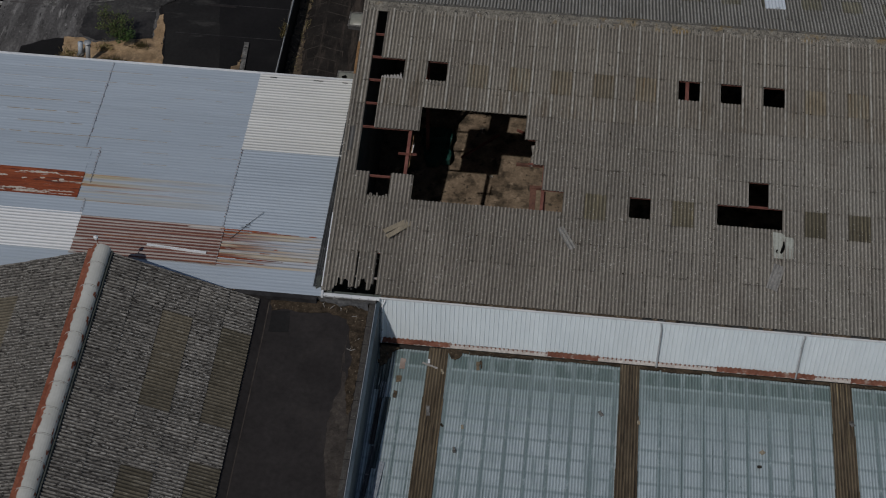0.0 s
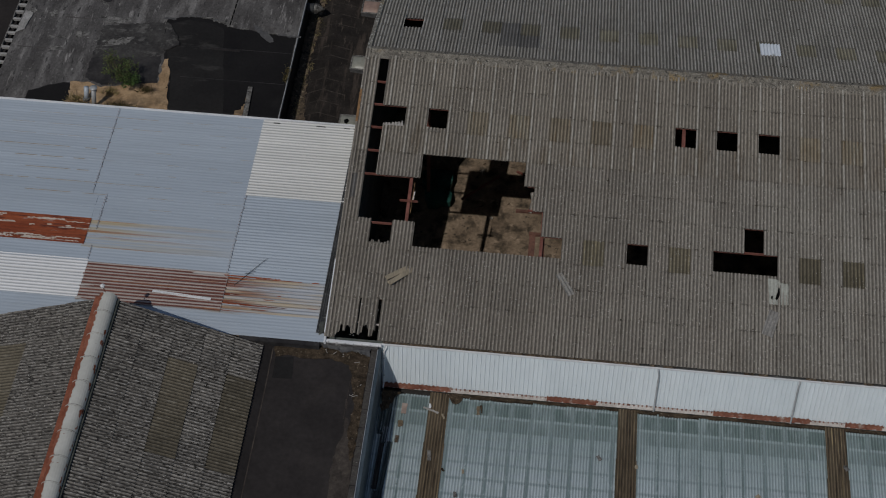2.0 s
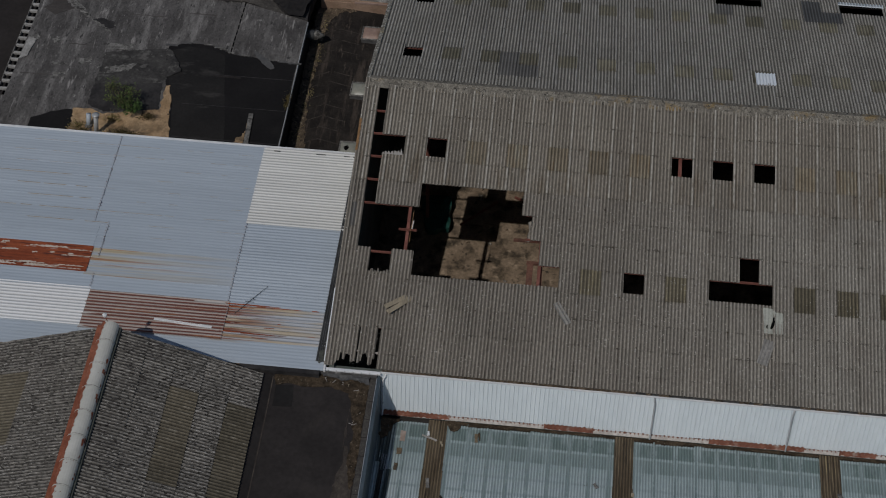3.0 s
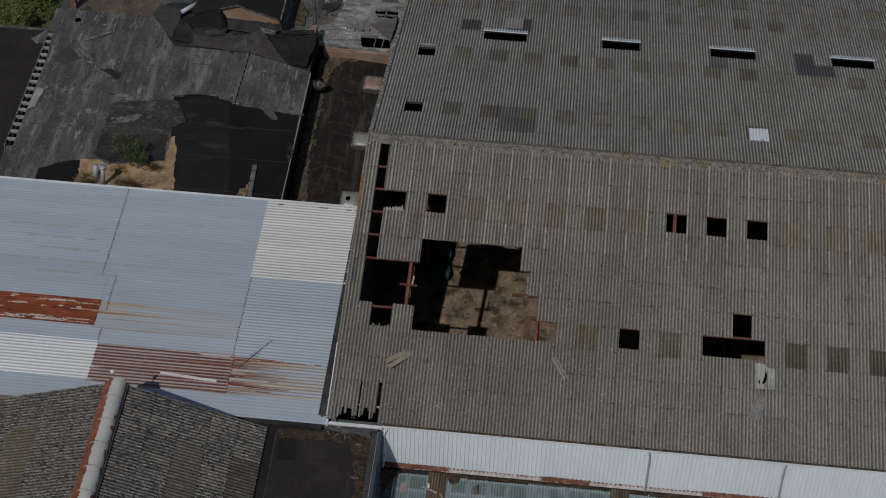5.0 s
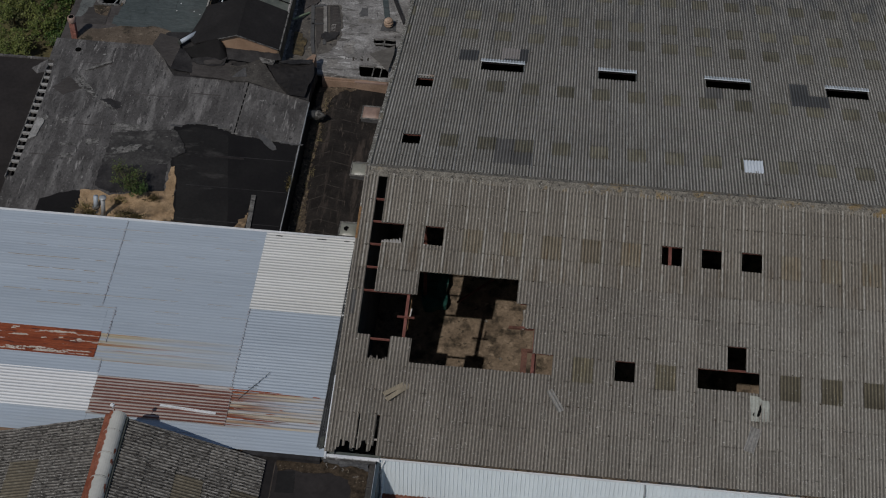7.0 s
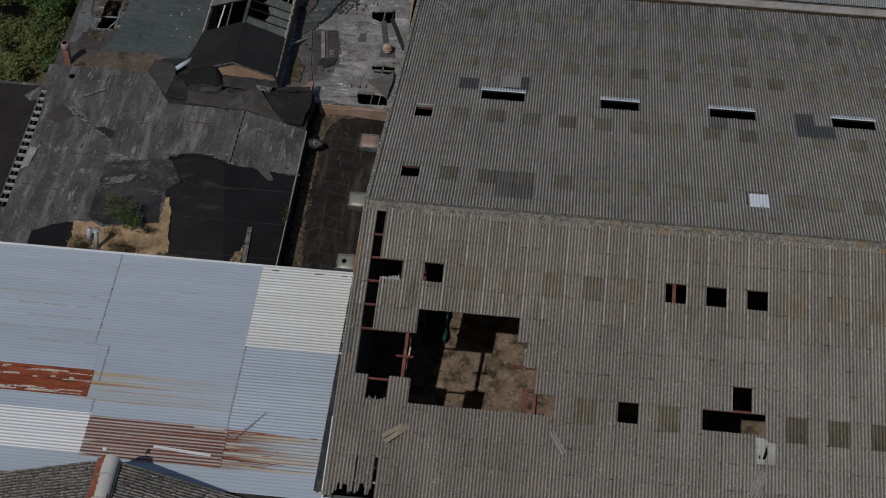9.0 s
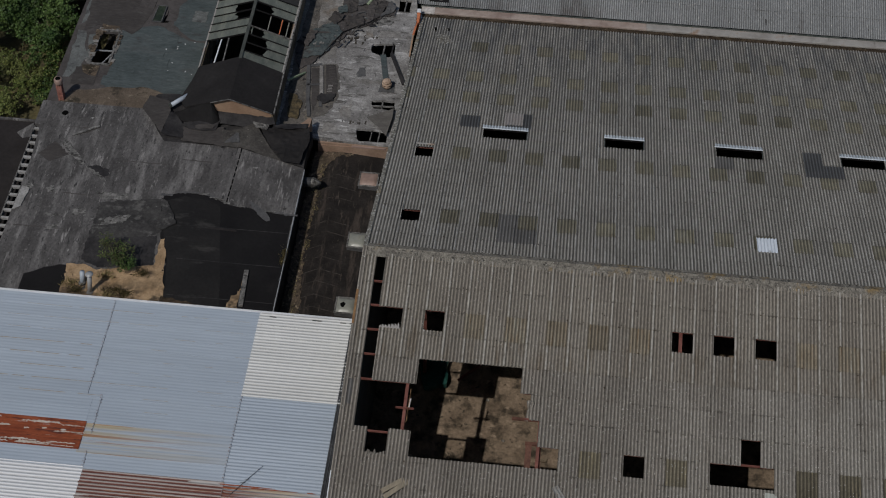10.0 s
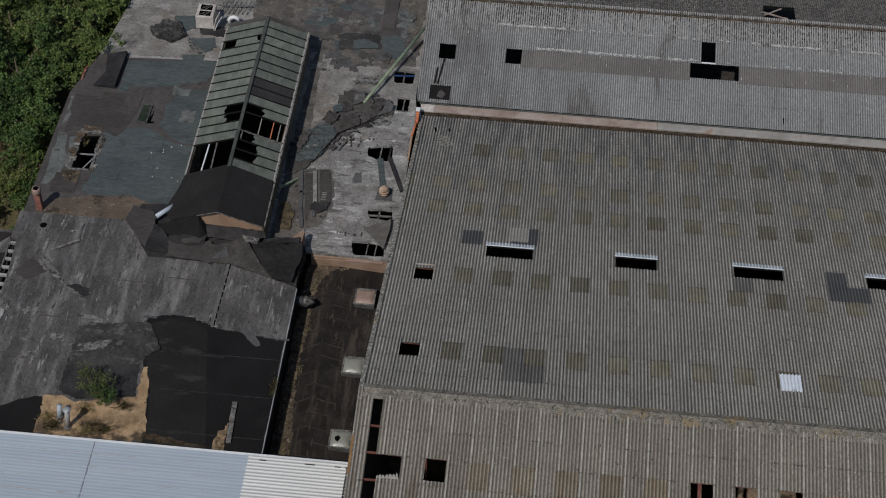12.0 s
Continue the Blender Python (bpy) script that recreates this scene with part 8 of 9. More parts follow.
pot = Shape().tube([(0, 0, 0.98), (0, 0, 1.05), (0, 0, 1.1), (0, 0, 1.28), (0, 0, 1.34)], [0.15, 0.24, 0.26, 0.26, 0.22], 18).make("pot", M["opal_pink"], stk, smooth=True)
Shape().tube([(0, 0, 1.335), (0, 0, 1.35)], [0.16, 0.16], 16).make("pot_mouth", M["void"], pot)
chm = thing("fallen_pipe", "white metal pipe lying beside the glazed monitor", "pipe", (-14.74, 15.58, 5.98))
fallen_run = Shape().tube([(0, 0, 0), (0.95, 1.02, 0.06)], [0.14, 0.14], 14).make("pipe", M["blue"], chm, smooth=True)
Shape().tube([(-0.05, -0.055, -0.005), (0.015, 0.016, 0.0)], [0.155, 0.155], 14).make("pipe_mouth", M["lead"], fallen_run)

# added floors, near-black so the roof holes above look unlit
tagged(Shape().box(-22.4, -1.2, 15.0, 51, -0.04, 0.0).make("floor_rear", M["dark_floor"]), "floor painted near-black so the deck holes look unlit", "floor", kind="structure")
tagged(Shape().box(-0.65, 43, 28.95, 46, -0.04, 0.0).make("floor_beyond", M["dark_floor"]), "floor painted near-black so the far roof holes look unlit", "floor", kind="structure")

# ---- glazed roof monitor ----
mon = thing("roof_monitor", "long glazed roof monitor with broken panes", "roof monitor", (MRX, MY0, CZ))
MO = Vector(mon.location)


def side_pt(side, u, y, up=0.0):
    """A point on a slope of the monitor: u = 0 at the ridge, 1 at the eaves."""
    ex = MX0 if side < 0 else MX1
    return Vector((MRX + (ex - MRX) * u, y, MRZ + (MEZ - MRZ) * u + up)) - MO


for x in (MX0, MX1 - 0.12):
    Shape().box(x - MO.x, x + 0.12 - MO.x, 0, MY1 - MY0, 0, MEZ - CZ - 0.08).make("side_wall", M["moss_wood"], mon)
gp = [(MX0, CZ + 0.0), (MX1, CZ + 0.0), (MX1, MEZ - 0.05), (MRX, MRZ - 0.05), (MX0, MEZ - 0.05)]
for name, ya, what in (("south_gable", MY0 + 0.05, "gable"), ("north_gable", MY1 - 0.1, "moss_wood")):
    pts = [(x - MO.x, y - MO.y, z - MO.z) for y in (ya, ya + 0.1) for x, z in gp]
    Shape().add(pts, [(0, 1, 2, 3, 4), (9, 8, 7, 6, 5)] + [(i, 5 + i, 5 + (i + 1) % 5, (i + 1) % 5) for i in range(5)]).make(name, M[what], mon, "orange-brown boarded gable" if ya < 20 else "")
GY0, BAYS = 18.75, 17
BAY = (MY1 - GY0) / BAYS
OPEN = {-1: {0: (0, 1), 1: (0, 1), 2: (0, 1), 5: (0, 0.36), 6: (0, 0.44), 14: (0.66, 0.96)}, 1: {1: (0, 0.43), 2: (0, 0.40), 3: (0.1, 0.32), 4: (0, 1), 5: (0, 1), 6: (0, 0.38)}}
for side in (-1, 1):
    for k in range(BAYS):
        y0, y1 = GY0 + k * BAY + 0.02, GY0 + (k + 1) * BAY - 0.02
        gap = OPEN[side].get(k, (2, 3))
        for a, b in cells_left(0.02, 0.99, [gap]):
            if b - a < 0.08:
                continue
            jag = 0.0 if gap == (2, 3) else 0.12
            P = [side_pt(side, a + (jag if gap[1] < 1 else 0), y0, 0.02), side_pt(side, b, y0, 0.02), side_pt(side, b, y1, 0.02), side_pt(side, a, y1, 0.02)]
            Q = [p - Vector((0, 0, 0.012)) for p in P]
            ring = [(0, 1, 2, 3), (7, 6, 5, 4)] + [(i, i + 4, (i + 1) % 4 + 4, (i + 1) % 4) for i in range(4)]
            if side < 0:
                ring = [tuple(reversed(q)) for q in ring]
            if jag:  # a shattered upper edge
                cuts = [rng.uniform(0.0, 0.13) for _ in range(5)]
                P = [side_pt(side, b, y0, 0.02), side_pt(side, b, y1, 0.02)] + [side_pt(side, min(b - 0.02, a + c), y1 + (y0 - y1) * q / 4, 0.02) for q, c in enumerate(cuts)]
                Q = [p - Vector((0, 0, 0.012)) for p in P]
                n = len(P)
                ring = [tuple(range(n)), tuple(range(2 * n - 1, n - 1, -1))] + [(i, i + n, (i + 1) % n + n, (i + 1) % n) for i in range(n)]
                if side < 0:
                    ring = [tuple(reversed(q)) for q in ring]
            Shape().add(P + Q, ring).make("pane", M["pane_black" if side > 0 and k in (8, 9) else "pane"], mon)
        if k and not (gap == (0, 1) and OPEN[side].get(k - 1) == (0, 1)):
            y = GY0 + k * BAY
            Shape().beam(side_pt(side, 0.01, y, 0.04), side_pt(side, 1.0, y, 0.04), 0.055, 0.09).make("glazing_bar", M["bitumen"], mon)
    Shape().beam(side_pt(side, 1.0, GY0 - 0.1, 0.0), side_pt(side, 1.0, MY1, 0.0), 0.09, 0.1).make("eaves_rail", M["valley"], mon)
    Shape().beam(side_pt(side, 0.93, MY1 + 0.04, 0.05), side_pt(side, 0.0, MY1 + 0.04, 0.05), 0.3, 0.07).make("end_flashing", M["felt_brown"], mon)
Shape().beam(side_pt(1, 0, GY0, 0.06), side_pt(1, 0, MY1 + 0.1, 0.06), 0.2, 0.08).make("ridge_roll", M["lead"], mon)
for u0, y0, u1, y1 in ((0.65, 18.8, 0.63, 21.1), (0.43, 18.75, 0.45, 21.1)):
    Shape().beam(side_pt(-1, u0, y0, -0.05), side_pt(-1, u1, y1, -0.05), 0.08, 0.06).make("bare_bar", M["white" if u0 > 0.5 else "felt_pale"], mon, "bare pale glazing bar")
for u0, what in ((0.42, "opal"), (0.70, "orange"), (0.86, "opal")):
    Shape().beam(side_pt(1, u0, 21.9, -0.1), side_pt(1, u0, 23.5, -0.1), 0.06, 0.06).make("bare_bar", M[what], mon)
Shape().beam(side_pt(1, 0.0, 21.88, 0.06), side_pt(1, 1.0, 21.88, 0.06), 0.07, 0.08).make("pale_bar", M["felt_pale"], mon)
# felt drawn over the south end
FELT = [(MX0 - 0.9, MY0 + 1.4), (MX0 - 0.1, MY0 - 0.1), (MRX - 1.2, MY0 - 0.12), (MRX, MY0 - 0.12), (MX1 + 0.02, MY0 - 0.12), (MX1 + 0.02, GY0), (MRX, GY0 + 0.15), (MX0, GY0 - 0.05), (MX0 - 0.25, GY0 - 1.0)]


def over_monitor(x, y):
    if x < MX0:
        return MEZ + 0.05 - 1.0 * (MX0 - x)
    u = (x - MRX) / ((MX0 if x < MRX else MX1) - MRX)
    return MRZ + (MEZ - MRZ) * u + 0.07 + 0.015 * noise.noise(Vector((x * 1.5, y * 1.5, 0)))


mf = draped(FELT, over_monitor, 0.12, 0.1)
local(mf, MO).make("felt_cover", M["felt_cover"], mon, "black felt drawn over the gable end")
Shape().beam(Vector((MRX, MY0 - 0.16, MRZ + 0.05)) - MO, Vector((MX1, MY0 - 0.16, MEZ + 0.06)) - MO, 0.035, 0.05).make("barge_edge", M["felt_pale"], mon)
Shape().beam(Vector((MRX, MY0 - 0.16, MRZ + 0.05)) - MO, Vector((MRX - 1.2, MY0 - 0.16, MRZ - 0.38)) - MO, 0.035, 0.05).make("barge_edge", M["felt_pale"], mon)
Shape().beam(Vector((MX1 + 0.08, MY0 - 0.1, MEZ)) - MO, Vector((MX1 + 0.08, MY1, MEZ)) - MO, 0.09, 0.09).make("gutter_edge", M["felt_pale"], mon)

# torn felt heaped between slab roof and monitor
HEAP = [(-16.3, 15.7), (-15.9, 16.9), (-14.6, 17.1), (-13.8, 16.6), (-13.4, 15.4), (-12.6, 14.82), (-6.3, 14.9), (-5.75, 14.6), (-5.85, 11.6), (-9.9, 12.6), (-14.55, 12.7), (-15.2, 13.6)]


def heap_z(x, y):
    return 5.56 + 0.03 * crumple(x, y, 1.3, 1.0)


tagged(draped(ragged(HEAP, 0.4, 0.07, 17), heap_z, 0.25, 0.7).make("torn_felt", M["felt_dark"]), "crumpled layer of torn black roofing felt", "roofing felt")
FLAPS = (  # outline, material, height, slope along x, slope along y, folds
    ([(-16.5, 15.4), (-16.3, 16.6), (-14.9, 16.1), (-14.65, 15.2), (-14.86, 13.3), (-15.5, 14.1)], "felt_umber", 5.80, 0.07, -0.03, 0.025),
    ([(-14.65, 15.2), (-14.1, 14.75), (-13.6, 14.15), (-13.5, 13.1), (-14.83, 13.2)], "felt_dark", 5.80, -0.16, 0.03, 0.03),
    ([(-13.65, 14.1), (-12.55, 13.86), (-11.2, 14.25), (-10.8, 12.72), (-12.33, 12.85), (-13.6, 13.0)], "felt_umber", 5.72, 0.02, 0.07, 0.025),
    ([(-13.75, 14.25), (-12.6, 14.5), (-11.45, 14.65), (-11.6, 13.95), (-12.5, 13.75), (-13.3, 13.9)], "felt_dark", 5.84, 0.02, 0.14, 0.05),
    ([(-13.0, 14.05), (-12.1, 14.3), (-11.7, 14.2), (-11.8, 13.95), (-12.6, 13.85)], "felt_umber", 5.91, 0.04, 0.12, 0.03),
    ([(-11.25, 14.0), (-10.63, 13.93), (-9.31, 14.75), (-8.38, 13.34), (-7.1, 11.75), (-8.4, 12.3), (-9.84, 12.75), (-10.84, 12.7)], "parapet_felt", 5.72, -0.03, 0.10, 0.02),
    ([(-11.1, 13.85), (-10.2, 13.95), (-10.0, 13.1), (-10.9, 12.95)], "felt_slab", 5.77, 0.05, 0.02, 0.03),
    ([(-9.55, 14.75), (-8.4, 14.62), (-8.5, 14.2), (-9.2, 14.3)], "felt_pale", 5.93, 0.05, 0.05, 0.06),
    ([(-8.9, 14.3), (-7.9, 14.5), (-6.0, 14.7), (-5.78, 13.65), (-6.0, 12.4), (-6.1, 11.6), (-7.05, 11.72), (-8.3, 13.3)], "felt_cover", 5.80, 0.06, 0.03, 0.09),
    ([(-12.5, 15.16), (-10.4, 15.2), (-8.25, 15.16), (-8.05, 14.75), (-9.9, 14.45), (-12.4, 14.55)], "felt_dark", 5.96, -0.02, 0.42, 0.04),
    ([(-8.4, 14.55), (-7.2, 14.85), (-6.1, 15.0), (-6.1, 14.5), (-7.4, 14.25)], "felt_dark", 5.92, 0.0, -0.2, 0.07))
for q, (pts, what, z0, sx, sy, fold) in enumerate(FLAPS):
    cx, cy = sum(p[0] for p in pts) / len(pts), sum(p[1] for p in pts) / len(pts)
    top = lambda x, y: z0 + sx * (x - cx) + sy * (y - cy) + fold * crumple(x + 3 * q, y, 1.4, 1.0) + 0.3 * fold * crumple(x + 7, y, 0.45, 1.0)
    tagged(draped(ragged(pts, 0.22, 0.045, 60 + q), top, 0.11, 0.04).make("felt_flap", M[what]), "loose folded flap of roofing felt", "roofing felt", "felt flaps")
# felt hanging from the monitor's corner like a curtain
curtain = Shape()
for i in range(13):
    for j in range(9):
        u, v = i / 12, j / 8
        x = -14.4 + 2.9 * u
        top = 5.95 + 1.05 * min(1.0, u * 1.35)
        foot = 5.72
        curtain.v.append((x + 0.06 * math.sin(9 * v + 5 * u), 15.08 - 0.85 * v * (0.4 + u) - 0.05 * math.sin(14 * u), foot + (top - foot) * (1 - v) ** 1.3 * (1 - 0.85 * max(0.0, u - 0.85) / 0.15)))
for i in range(12):
    for j in range(8):
        a = i * 9 + j
        curtain.f.append((a, a + 1, a + 10, a + 9))
        curtain.f.append((a + 9, a + 10, a + 1, a))
curtain.f = curtain.f[::2]
tagged(curtain.make("felt_curtain", M["bitumen"]), "black felt hanging down from the monitor corner", "roofing felt")
tagged(Shape().prism([(-6.9, 14.75), (-6.0, 14.55), (-5.95, 15.5), (-6.15, 15.6)], 4.9, lambda x, y: 5.72 + 0.18 * (x + 6.9)).make("brick_pier", M["brick"]), "broken brown masonry pier stub", "masonry")

# ---- debris on the concrete deck ----
BAND = [(-8.15, 22.9), (-6.75, 24.98), (-5.54, 26.4), (-5.79, 28.0), (-4.41, 28.5), (-2.7, 28.0), (-2.3, 27.0), (-3.99, 25.55), (-5.21, 24.15), (-6.74, 21.7), (-7.6, 20.9)]
tagged(draped(ragged(BAND, 0.35, 0.16, 31), lambda x, y: CZ + 0.07 + 0.05 * abs(crumple(x, y, 0.6, 1.0)) , 0.08, 0.25).make("torn_felt", M["felt_brown"]), "long crumpled strip of torn grey felt", "roofing felt")
tagged(draped(ragged([(-3.7, 33.38), (-3.53, 34.15), (-2.92, 34.32), (-2.38, 33.91), (-1.93, 32.38), (-2.39, 31.96), (-3.37, 32.4)], 0.3, 0.08, 32), lambda x, y: CZ + 0.05 + 0.02 * abs(crumple(x, y, 0.9, 1.0)), 0.12, 0.2).make("torn_felt", M["felt_teal"]), "crumpled teal felt torn off the deck", "roofing felt")
tagged(draped(ragged([(-19.04, 33.04), (-18.29, 33.94), (-17.18, 33.79), (-16.51, 32.6), (-17.3, 31.87), (-18.0, 32.1), (-18.5, 32.35)], 0.22, 0.08, 33), lambda x, y: CZ + 0.08 + 0.16 * abs(crumple(x, y, 0.7, 1.0)) + 0.10 * abs(crumple(x + 3, y, 0.3, 1.0)) + 0.25 * max(0.0, 1 - math.hypot(x + 17.3, y - 32.7) / 0.9), 0.08, 0.2).make("torn_felt", M["felt_torn"]), "crumpled heap of dark felt on pale concrete", "roofing felt")
# strip follows the monitor shadow; its tone helps set how dark that looks
tagged(Shape().prism(ragged([(-8.1, 20), (-8.15, 23.2), (-7.85, 32.0), (-7.4, 32.3), (-7.1, 24.2), (-7.3, 20)], 0.4, 0.07, 34), CZ + 0.001, CZ + 0.012).make("felt_gutter", M["deck_grime"]), "grimy strip standing in part for the shadow beside the glazed monitor", "roofing felt")
rng = random.Random(88)
SHEETS_TORN = (  # outline, material, height, slope along x, slope along y
    ([(-7.35, 24.6), (-6.0, 25.7), (-5.35, 24.6), (-6.45, 22.2), (-7.6, 21.9)], "felt_teal", 0.10, 0.02, 0.01), ([(-6.51, 25.81), (-6.16, 26.5), (-5.43, 26.15), (-5.9, 25.23)], "felt_umber", 0.18, 0.05, 0.06),
    ([(-5.46, 28.45), (-4.75, 28.5), (-4.7, 26.9), (-5.35, 26.6)], "felt_umber", 0.14, 0.03, 0.04), ([(-4.72, 28.5), (-4.1, 28.5), (-3.95, 27.6), (-4.7, 27.3)], "felt_slab", 0.22, -0.03, 0.05),
    ([(-4.0, 25.5), (-3.6, 25.9), (-3.5, 27.6), (-3.85, 28.3), (-4.1, 27.9)], "felt_brown", 0.17, 0.1, 0.02), ([(-3.55, 26.0), (-3.2, 26.4), (-2.7, 27.8), (-3.1, 28.1), (-3.45, 27.5)], "felt_umber", 0.16, -0.1, 0.03),
    ([(-3.15, 26.4), (-2.3, 27.0), (-2.15, 27.4), (-2.6, 27.9)], "felt_slab", 0.22, 0.05, 0.05), ([(-5.1, 24.9), (-4.1, 25.4), (-4.3, 26.3), (-5.2, 26.2)], "felt_umber", 0.18, 0.04, 0.08),
    ([(-7.9, 23.4), (-7.4, 24.5), (-6.9, 24.4), (-7.4, 22.9)], "felt_brown", 0.2, 0.12, 0.0), ([(-6.0, 27.0), (-5.5, 27.3), (-5.3, 26.6), (-5.8, 26.3)], "felt_teal", 0.16, 0.06, -0.05))
for q, (pts, what, up, sx, sy) in enumerate(SHEETS_TORN):
    cx, cy = sum(p[0] for p in pts) / len(pts), sum(p[1] for p in pts) / len(pts)
    top = lambda x, y: CZ + up + sx * (x - cx) + sy * (y - cy) + 0.05 * crumple(x, y, 0.9, 1.0) + 0.07 * abs(crumple(x + 5, y, 0.4, 1.0))
    tagged(draped(ragged(pts, 0.2, 0.09, 800 + q), top, 0.08, 0.05).make("torn_sheet", M[what]), "torn felt sheet lying across the deck", "roofing felt", "torn sheets on the deck")
for q in range(26):
    a = rng.random()
    x, y = -7.3 + 4.6 * a + rng.gauss(0, 0.35), 22.6 + 4.9 * a + rng.gauss(0, 0.55)
    if any(inside(h, x, y) for h in HOLES) or x > -1.6 or x < -7.9:
        continue
    w, l = rng.uniform(0.03, 0.10), rng.uniform(0.12, 0.45)
    ob = tagged(Shape().prism(ragged([(-l, -w), (l, -w * 0.8), (l * 0.9, w), (-l * 0.95, w * 0.9)], 0.12, 0.03, 850 + q), 0, 0.02).make("felt_scrap", M[rng.choice(["felt_brown", "felt_umber", "felt_pale", "felt_slab", "felt_teal"])]), "bent strip of torn roofing felt", "roofing felt", "felt strips on the deck")
    ob.matrix_world = pose(x, y, CZ + 0.19, rng.uniform(-12, 12), rng.uniform(-7, 7), rng.gauss(45, 40))
tagged(Shape().tube([(-6.62, 21.95, CZ + 0.16), (-5.9, 23.3, CZ + 0.22), (-5.33, 24.6, CZ + 0.22), (-4.3, 25.35, CZ + 0.26), (-3.25, 26.1, CZ + 0.24)], [0.03, 0.045, 0.04, 0.03, 0.02], 7).make("felt_roll", M["bitumen"]), "rolled dark edge of torn felt", "roofing felt")
# small broken pits where the screed has gone
for cx, cy, n in ((-4.5, 24.2, 14), (-3.8, 24.5, 8), (-3.4, 16.6, 6)):
    for q in range(n):
        x, y = cx + rng.gauss(0, 0.45), cy + rng.gauss(0, 0.16)
        w, l = rng.uniform(0.03, 0.07), rng.uniform(0.06, 0.16)
        if not any(inside(h, x, y) for h in HOLES):
            Shape().prism(ragged([(x - w, y - l), (x + w, y - l), (x + w, y + l), (x - w, y + l)], 0.06, 0.02, 870 + q), CZ, CZ + 0.012 + 0.0005 * q).make("screed_pit", M["moss_dark"], deck, "dark pit in the screed")
rng = random.Random(19)
for q in range(130):
    if q < 90:
        a = rng.random()
        x, y = -8.0 + 5.5 * a + rng.uniform(-0.7, 0.7), 22.2 + 5.6 * a + rng.uniform(-0.9, 0.9)
    else:
        x, y = rng.uniform(-8.0, -1.3), rng.uniform(16.5, 34)
    if any(inside(h, x, y) for h in HOLES) or x > -1.1 or x < -8.1:
        continue
    w = rng.uniform(0.05, 0.32) if rng.random() < 0.3 else rng.uniform(0.04, 0.14)
    s = Shape().prism(ragged([(-w, -w * 0.5), (w, -w * 0.6), (w * 0.9, w * 0.6), (-w * 0.8, w * 0.5)], 0.06, 0.04, q), 0, rng.uniform(0.01, 0.035))
    ob = tagged(s.make("deck_rubble", M[rng.choice(["felt_dark", "felt_slab", "felt_dark", "felt_pale", "felt_brown"])]), "scrap of felt or board on the concrete deck", "rubble", "scraps on the concrete deck")
    ob.matrix_world = pose(x, y, CZ + (0.13 if q < 90 else 0.012), rng.uniform(-9, 9) if q < 90 else 0, rng.uniform(-9, 9) if q < 90 else 0, rng.uniform(0, 180))
for q in range(46):
    x, y = rng.uniform(-7.9, -1.4), rng.uniform(15.4, 35.5) if q < 26 else rng.uniform(30.5, 35.5)
    if any(inside(h, x + a, y + b) for h in HOLES for a in (-0.8, 0, 0.8) for b in (-0.8, 0, 0.8)):
        continue
    w, l = rng.uniform(0.25, 0.9), rng.uniform(0.15, 0.6)
    Shape().prism(ragged([(x - w, y - l), (x + w, y - l * 0.8), (x + w * 0.8, y + l), (x - w, y + l * 0.7)], 0.2, 0.13, 300 + q), CZ, CZ + 0.006 + 0.0008 * q).make("deck_patch", M[rng.choice(["felt_pale", "concrete", "felt_slab", "concrete"]) if y < 31 else rng.choice(["felt_slab", "felt_brown", "felt_teal", "felt_pale"])], deck)
# a mosaic of torn felt tiles on the rear of the deck
Shape().prism(ragged([(-8.5, 32.4), (-6.8, 31.9), (-4.6, 32.3), (-2.7, 31.6), (-1.2, 31.5), (-1.2, 40), (-12.5, 40), (-12.5, 33.0)], 0.4, 0.15, 28), CZ, CZ + 0.008).make("felt_layer", M["deck_grime"], deck, "grey-brown grimy screed")
rng = random.Random(27)
for q in range(90):
    x, y = rng.uniform(-8.6, -1.3), rng.uniform(30.9, 37.5)
    if y < 32.6 and x < -7.6 or any(inside(h, x + a, y + b) for h in HOLES for a in (-0.6, 0, 0.6) for b in (-0.6, 0, 0.6)):
        continue
    w, l = rng.uniform(0.12, 0.75), rng.uniform(0.1, 0.6)
    turn = rng.gauss(0, 0.35)
    pts = [(x + a * w * math.cos(turn) - b * l * math.sin(turn), y + a * w * math.sin(turn) + b * l * math.cos(turn)) for a, b in ((-1, -0.9), (0.9, -1), (1, 0.8), (0.1, 1.1), (-0.9, 1))]
    Shape().prism(ragged(pts, 0.18, 0.07, 900 + q), CZ, CZ + 0.010 + 0.0005 * q).make("felt_tile", M[rng.choice(["felt_light", "felt_brown", "felt_slab", "deck_grime", "felt_teal", "deck_grime", "felt_slab"])], deck)
gp = thing("green_pipe", "pale green painted pipe lying across the roofs", "pipe", (-4.1, 27.4, CZ))
green_run = Shape().tube([(0, 0, 0.32), (3.15, 6.9, 1.0)], [0.085, 0.085], 12).make("pipe", M["green_pipe"], gp, smooth=True)
for a in (0.42, 0.56):
    Shape().tube([(3.15 * a, 6.9 * a, 0.32 + 0.68 * a), (3.15 * a + 0.06, 6.9 * a + 0.13, 0.33 + 0.68 * a)], [0.115, 0.115], 12).make("flange", M["green_pipe"], green_run)
duct = thing("fallen_duct_frame", "flattened grey duct frame lying on the deck", "duct", (-6.0, 19.5, CZ))
